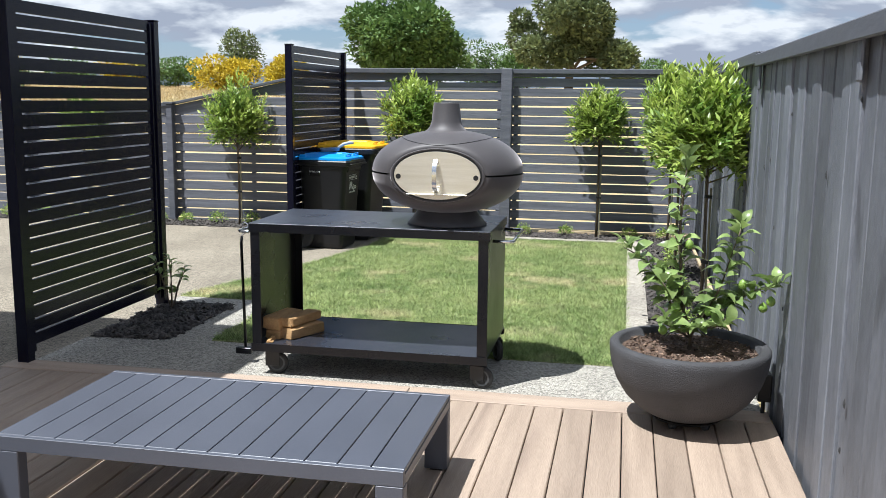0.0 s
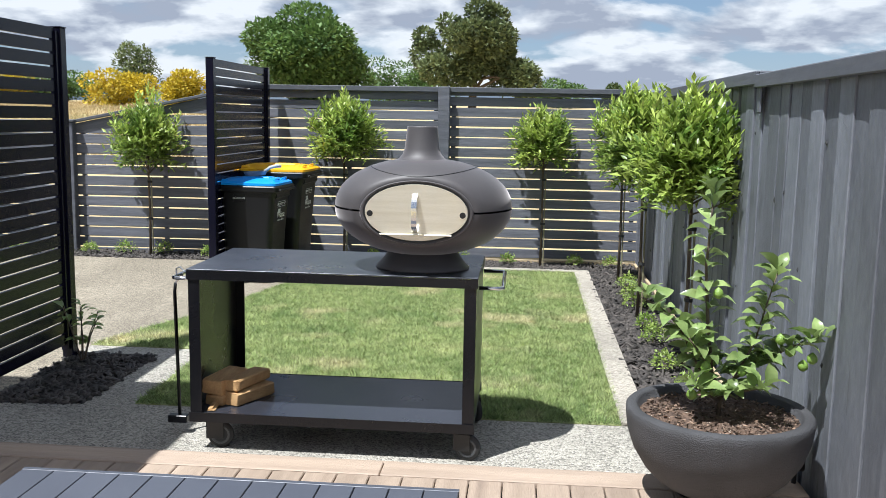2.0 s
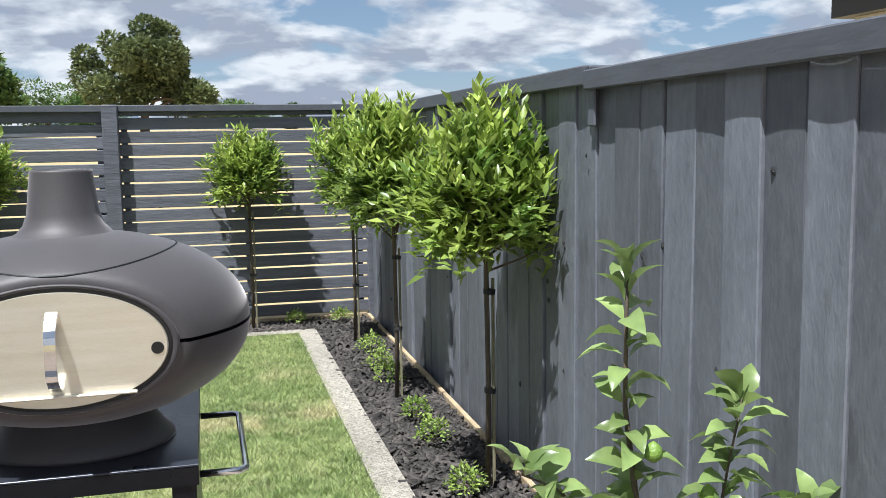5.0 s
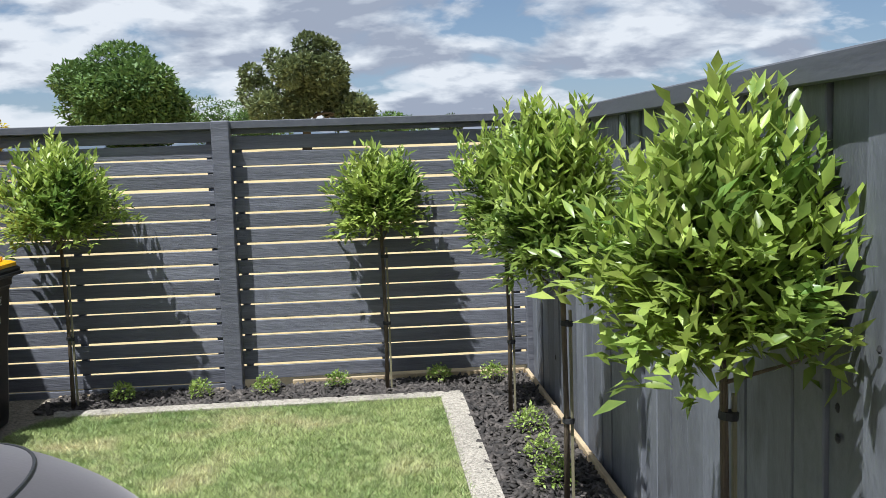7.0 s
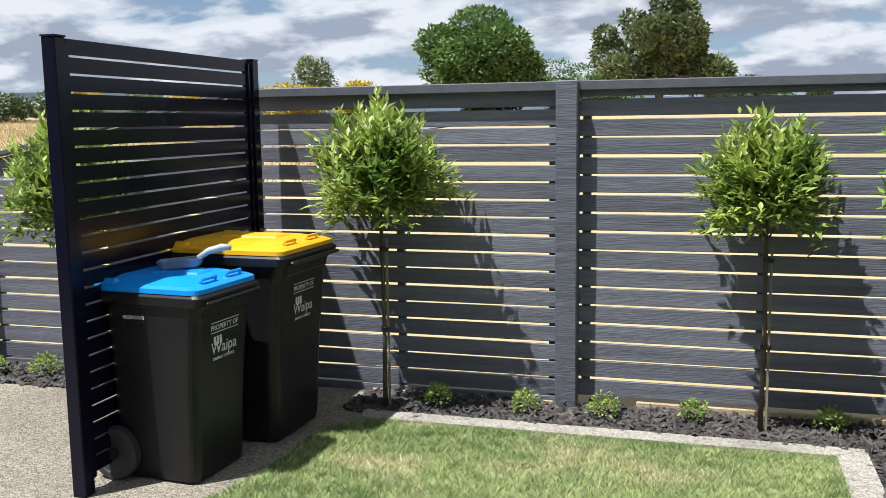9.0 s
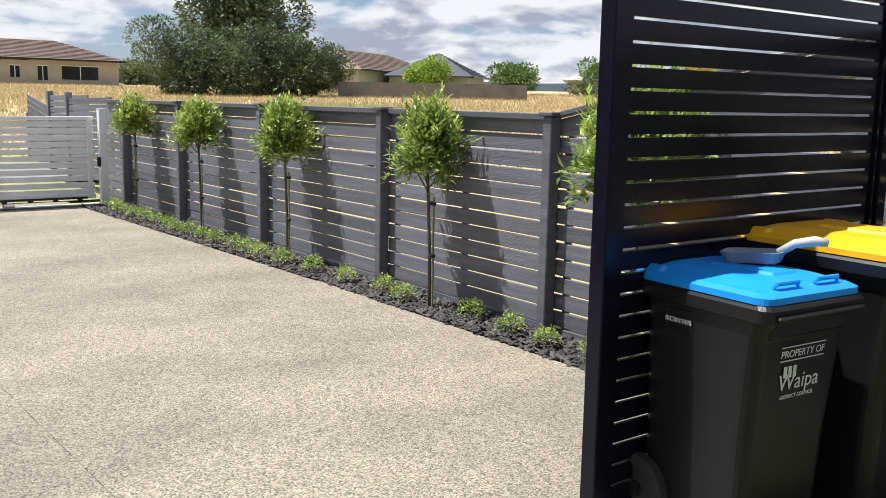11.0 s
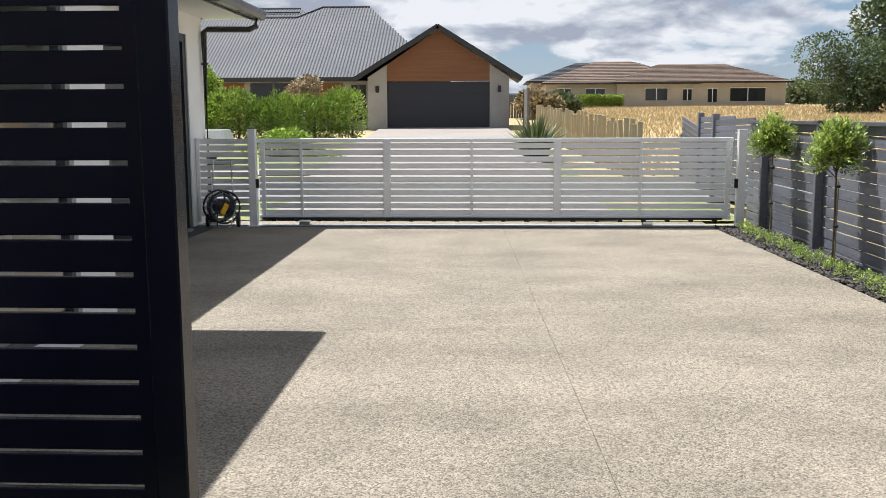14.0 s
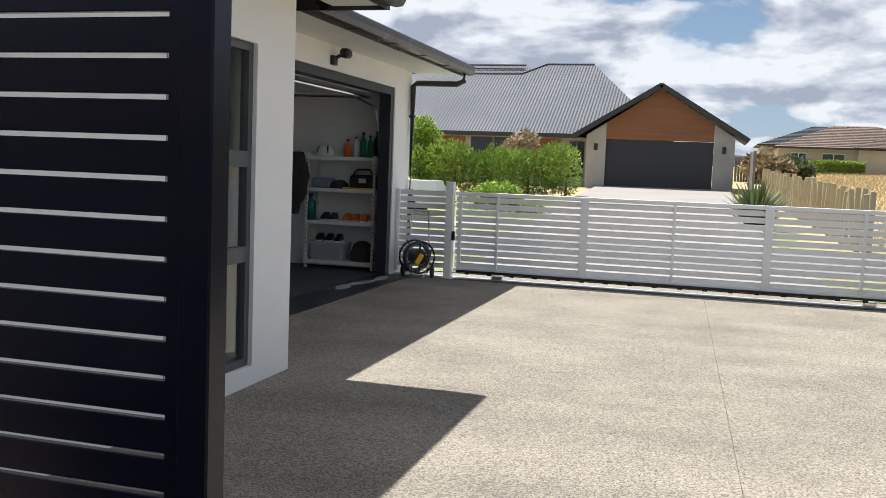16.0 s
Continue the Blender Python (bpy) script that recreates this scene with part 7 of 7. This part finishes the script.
woody("oak_tree", -19.7, 82, 2.0, ball_blobs(-19.7, 82, 6.1, 6.4, 4.0, 44, 1, 0.38), 34000, 0.46, M_TREELEAF, 101, "large round dark green oak beyond the back fence", trunk_r=0.5)
woody("poplar_tree", -5.4, 84, 2.0, ball_blobs(-5.9, 84, 7.4, 5.0, 4.5, 30, 2, 0.3) + ball_blobs(-1.6, 84, 5.0, 3.2, 2.4, 8, 3, 0.45), 26000, 0.42, M_TREELEAF2, 102, "tall open grey-green poplar beyond the back fence", trunk_r=0.45, limbs=14)
for i, (x, y, z, rx, rz, mt, lb) in enumerate(((-14.6, 96, 3.6, 3.6, 2.6, M_TREELEAF, "low green tree on the skyline"), (-10.6, 98, 3.4, 3.4, 2.4, M_TREELEAF, "low green tree on the skyline"), (3.0, 110, 3.2, 3.8, 1.8, M_TREELEAF, "low green tree on the skyline"),
                                               (9.5, 110, 3.3, 1.1, 1.5, M_DARKLEAF, "small dark conifer on the skyline"),
                                               (-36.0, 80, 2.9, 3.2, 1.9, M_YELLOWLEAF, "golden-leaved tree across the field"), (-29.6, 78, 2.9, 2.2, 1.9, M_YELLOWLEAF, "golden-leaved tree across the field"), (-40, 92, 3.8, 2.2, 3.2, M_TREELEAF2, "tall green tree across the field"),
                                               (-46, 90, 3.0, 4.0, 1.7, M_TREELEAF, "low green tree across the field"), (-51, 88, 3.0, 3.0, 1.8, M_YELLOWLEAF, "golden-leaved tree across the field"),
                                               (-82, 64, 4.2, 2.8, 2.2, M_LIMELEAF, "bright lime green tree across the field"), (-70, 66, 3.2, 2.6, 1.6, M_TREELEAF, "green tree across the field"), (-74, 82, 3.9, 2.2, 2.0, M_TREELEAF, "green tree across the field"),
                                               (-62, 72, 2.8, 4.2, 1.3, M_DARKLEAF, "dark shrub across the field"), (-56, 74, 2.9, 3.4, 1.4, M_DARKLEAF, "dark shrub across the field"), (-92, 56, 3.2, 3.2, 1.7, M_TREELEAF2, "olive green shrub beside the far house"), (-106, 40.5, 4.0, 3.4, 1.5, M_TREELEAF2, "olive green shrub beside the brick bungalow"), (-110, 45, 4.0, 4.2, 1.7, M_TREELEAF, "green shrub beside the brick bungalow"), (-108, 50, 4.0, 4.0, 1.5, M_TREELEAF, "green shrub beside the brick bungalow"), (-60, 9.7, 3.0, 1.5, 0.9, M_BROWNLEAF, "brown-green shrub beside the garage"), (-64, 11.2, 3.0, 1.7, 0.8, M_TREELEAF2, "olive shrub beside the garage"), (-68, 92, 3.6, 2.4, 1.9, M_YELLOWLEAF, "golden-leaved tree across the field"), (-62, 96, 3.8, 2.6, 2.2, M_TREELEAF, "green tree across the field"))):
    zb = ground_height(x, y)
    woody("skyline_tree", x, y, zb, ball_blobs(x, y, zb + rz * 0.85, rx, rz, 14, 50 + i, 0.5), 3400, 0.34, mt, 120 + i, lb, trunk_r=0.16, limbs=4)
BZ = ground_height(-66, 35)
for i, (x, y, rx, rz, z) in enumerate(((-70, 32.5, 3.8, 3.2, 3.8), (-68.5, 35.5, 4.0, 3.2, 3.9), (-67, 38.5, 4.0, 3.1, 3.7), (-65.5, 41.5, 3.0, 2.6, 3.3))):
    woody("dark_bush", x, y, BZ, ball_blobs(x, y, z + 0.2, rx, rz, 20, 70 + i, 0.46), 14000, 0.22, M_DARKLEAF, 150 + i, "dense dark green bush at the edge of the dry field", "bush", 0.2)
woody("dark_tree", -80, 43, BZ, ball_blobs(-80, 43, 8.6, 6.4, 5.6, 32, 77, 0.4) + ball_blobs(-80, 43, 4.5, 5.2, 3.4, 10, 78, 0.45), 22000, 0.4, M_DARKLEAF, 160, "tall dark green tree behind the bushes", trunk_r=0.4)
# hedge in front of the neighbour's house
hg = thing("hedge", (-34, -0.5, 0.6), "bright green clipped hedge before the neighbour's house", "hedge")
r = np.random.default_rng(170)
for k in range(9):
    part("stem", tube(bmesh.new(), [(-34, -9 + k * 1.35, 0.3), (-34, -9 + k * 1.35, 1.4)], 0.05, 6), M_BARK, hg)
blobs = [((-34 + r.uniform(-0.4, 0.4), -9.2 + k * 0.38, 1.35 + r.uniform(-0.2, 0.25)), (0.7, 0.5, 0.85)) for k in range(30)]
C, D = clumped(r, 34000, blobs)
D[:, 2] += 0.6
part("foliage", leaf_mesh("foliage", C, D, 0.13, 0.06, r, M_HEDGE, 0.1, 0.5), M_HEDGE, hg)
for i, (x, y, z, rx, rz, mt, lb) in enumerate(((-27, -2.6, 1.0, 1.2, 0.75, M_HEDGE, "pale green flowering shrub by the road"), (-27, 0.6, 0.7, 1.3, 0.55, M_LIMELEAF, "yellow-green low shrub by the road"), (-26, -4.5, 1.5, 1.2, 1.2, M_LIMELEAF, "yellow-green shrub by the road"), (-34.5, -3.4, 2.2, 0.8, 1.15, M_LIMELEAF, "yellow-green upright shrub beside the hedge"), (-38, -0.9, 2.4, 0.9, 0.8, M_BROWNLEAF, "shrub with dry brown flower heads"), (-26, 2.2, 0.45, 0.9, 0.3, M_HEDGE, "low green border plant"))):
    zb = ground_height(x, y)
    woody("garden_shrub", x, y, zb, ball_blobs(x, y, zb + z - 0.5, rx, rz, 10, 90 + i, 0.5), 2600, 0.13, mt, 180 + i, lb, "shrub", 0.05, 3)
# flax
fl = thing("flax_clump", (-24.5, 7.75, ground_height(-24.5, 7.75)), "spiky green flax clump beside the driveway", "flax")
zb = ground_height(-24.5, 7.75)
r = np.random.default_rng(190)
n = 230
az, el = r.uniform(0, 2 * np.pi, n), r.uniform(0.5, 1.45, n)
L = r.uniform(0.85, 1.45, n)
d = np.stack([np.cos(az) * np.cos(el), np.sin(az) * np.cos(el), np.sin(el)], 1)
s = np.stack([-np.sin(az), np.cos(az), np.zeros(n)], 1) * 0.035
b0 = np.array([-24.5, 7.75, zb]) + d * 0.05
v = np.stack([b0 - s, b0 + s, b0 + d * (L * 0.6)[:, None] + s, b0 + d * (L * 0.6)[:, None] - s, b0 + d * L[:, None] - np.array([0, 0, 0.16]), b0 + d * L[:, None] - np.array([0, 0, 0.16])], 1).reshape(-1, 3)
o = (np.arange(n) * 6)[:, None]
part("leaf_tuft", array_mesh("leaf_tuft", v, np.concatenate([o + np.array([[0, 1, 2, 3]]), o + np.array([[3, 2, 4, 5]])]), M_TREELEAF2), M_TREELEAF2, fl)
# post-and-paling boundary along the dry field
pf = thing("picket_fence", (-22, 9.0, 0.2), "rough pale upright paling fence along the dry field", "fence")
rr = random.Random(9)
for k in range(46):
    x = -40 + k * 0.45
    y = 8.6 + 0.045 * (x + 40)
    piece("paling", box_mesh("paling", 0.06, 0.1, 1.3, M_PALEPOST, 0.01), pf, pose(x, y, ground_height(x, y) + 0.5 + rr.uniform(-0.06, 0.1), rr.uniform(-4, 4), rr.uniform(-4, 4), rr.uniform(-20, 20)))
solid("backdrop_side_fence", bx(-44.8, -40.5, 8.2, 8.3, 0.8, 2.55), M_GREYFENCE, "weathered grey fence beside the neighbour's garage", "fence", kind="structure")
r = np.random.default_rng(200)
# tall dry grass
n = 100000
u = r.uniform(0, 1, n)
ang = np.radians(r.uniform(18, 86, n))
dist = 16 + 80 * u ** 0.7
x, y = -1.4 - dist * np.sin(ang), 6.5 + dist * np.cos(ang)
k = (y > 10.9) | ((x < -21) & (y > 9.3))
x, y = x[k], y[k]
z = np.array([ground_height(a, b) for a, b in zip(x, y)])
tagged(new("tall_dry_grass", blades("tall_dry_grass", x, y, z, 0.24, 0.022, r, M_STRAW, 0.6)), "tall dry straw-coloured field grass", "grass", kind="stuff")
# parked white car past the gate
car = thing("parked_car", (-24, -1.4, 0.2), "white parked hatchback seen above the gate panel", "car")
cz = ground_height(-24, -1.0)
cm = pose(-24, -1.9, cz, 0, 0, 95)
part("body", loft(bmesh.new(), [(rounded_ring(4.1, 1.7, 0.3), 0.25, 0), (rounded_ring(4.2, 1.76, 0.35), 0.6, 0), (rounded_ring(4.0, 1.7, 0.35), 0.88, 0)], m=cm), M_CARPAINT, car)
part("roof", loft(bmesh.new(), [(rounded_ring(2.9, 1.55, 0.3), 0.885, -0.3), (rounded_ring(2.1, 1.3, 0.3), 1.34, -0.35), (rounded_ring(1.7, 1.1, 0.3), 1.4, -0.35)], m=cm), M_CARPAINT, car)
part("rear_window", bx(-1.85, -1.6, -0.55, 0.55, 0.93, 1.22, m=cm), M_DARKGLASS, car)
for sx in (-1.3, 1.3):
    for sy in (-0.82, 0.82):
        part("wheel", lathe(bmesh.new(), [(0.0, -0.1), (0.28, -0.1), (0.31, -0.06), (0.31, 0.06), (0.28, 0.1), (0.0, 0.1)], 24, m=cm @ pose(sx, sy, 0.31, 90, 0, 0)), M_RUBBER, car)
for sy in (-0.6, 0.6):
    part("tail_light", bx(-2.1, -1.95, sy - 0.18, sy + 0.18, 0.66, 0.82, bevel=0.03, m=cm), M_RED, car)
# distant hills; the haze of far air is painted into their colour
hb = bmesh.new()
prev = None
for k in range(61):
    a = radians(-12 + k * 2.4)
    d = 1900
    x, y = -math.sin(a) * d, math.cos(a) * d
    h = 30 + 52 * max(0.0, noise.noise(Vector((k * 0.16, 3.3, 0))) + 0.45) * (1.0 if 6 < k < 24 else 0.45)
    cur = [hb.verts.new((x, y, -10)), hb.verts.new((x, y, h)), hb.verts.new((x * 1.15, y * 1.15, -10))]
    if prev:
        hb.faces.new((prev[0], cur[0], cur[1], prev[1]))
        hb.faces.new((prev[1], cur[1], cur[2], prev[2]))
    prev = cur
solid("backdrop_hills", hb, M_HILL, "distant hills tinted blue in place of haze", "hills", kind="structure")
# the next house's eave above the paling fence
nh = thing("next_door_house", (5.2, 6.5, 0), "dark-eaved house next door beyond the paling fence", "house")
part("wall", bx(3.9, 9, -6, 7.0, -0.1, 2.16), M_WALL, nh)
part("fascia", bx(3.2, 3.3, -6.5, 7.75, 2.18, 2.36), M_IRONDARK, nh)
part("fascia", bx(3.3, 9.5, 7.65, 7.75, 2.18, 2.36), M_IRONDARK, nh)
part("eave", bx(3.3, 9.5, -6.5, 7.65, 2.16, 2.19), M_SOFFIT, nh)
hip_roof(3.15, 9.6, -6.6, 7.8, 2.38, 22, M_IRON, nh)
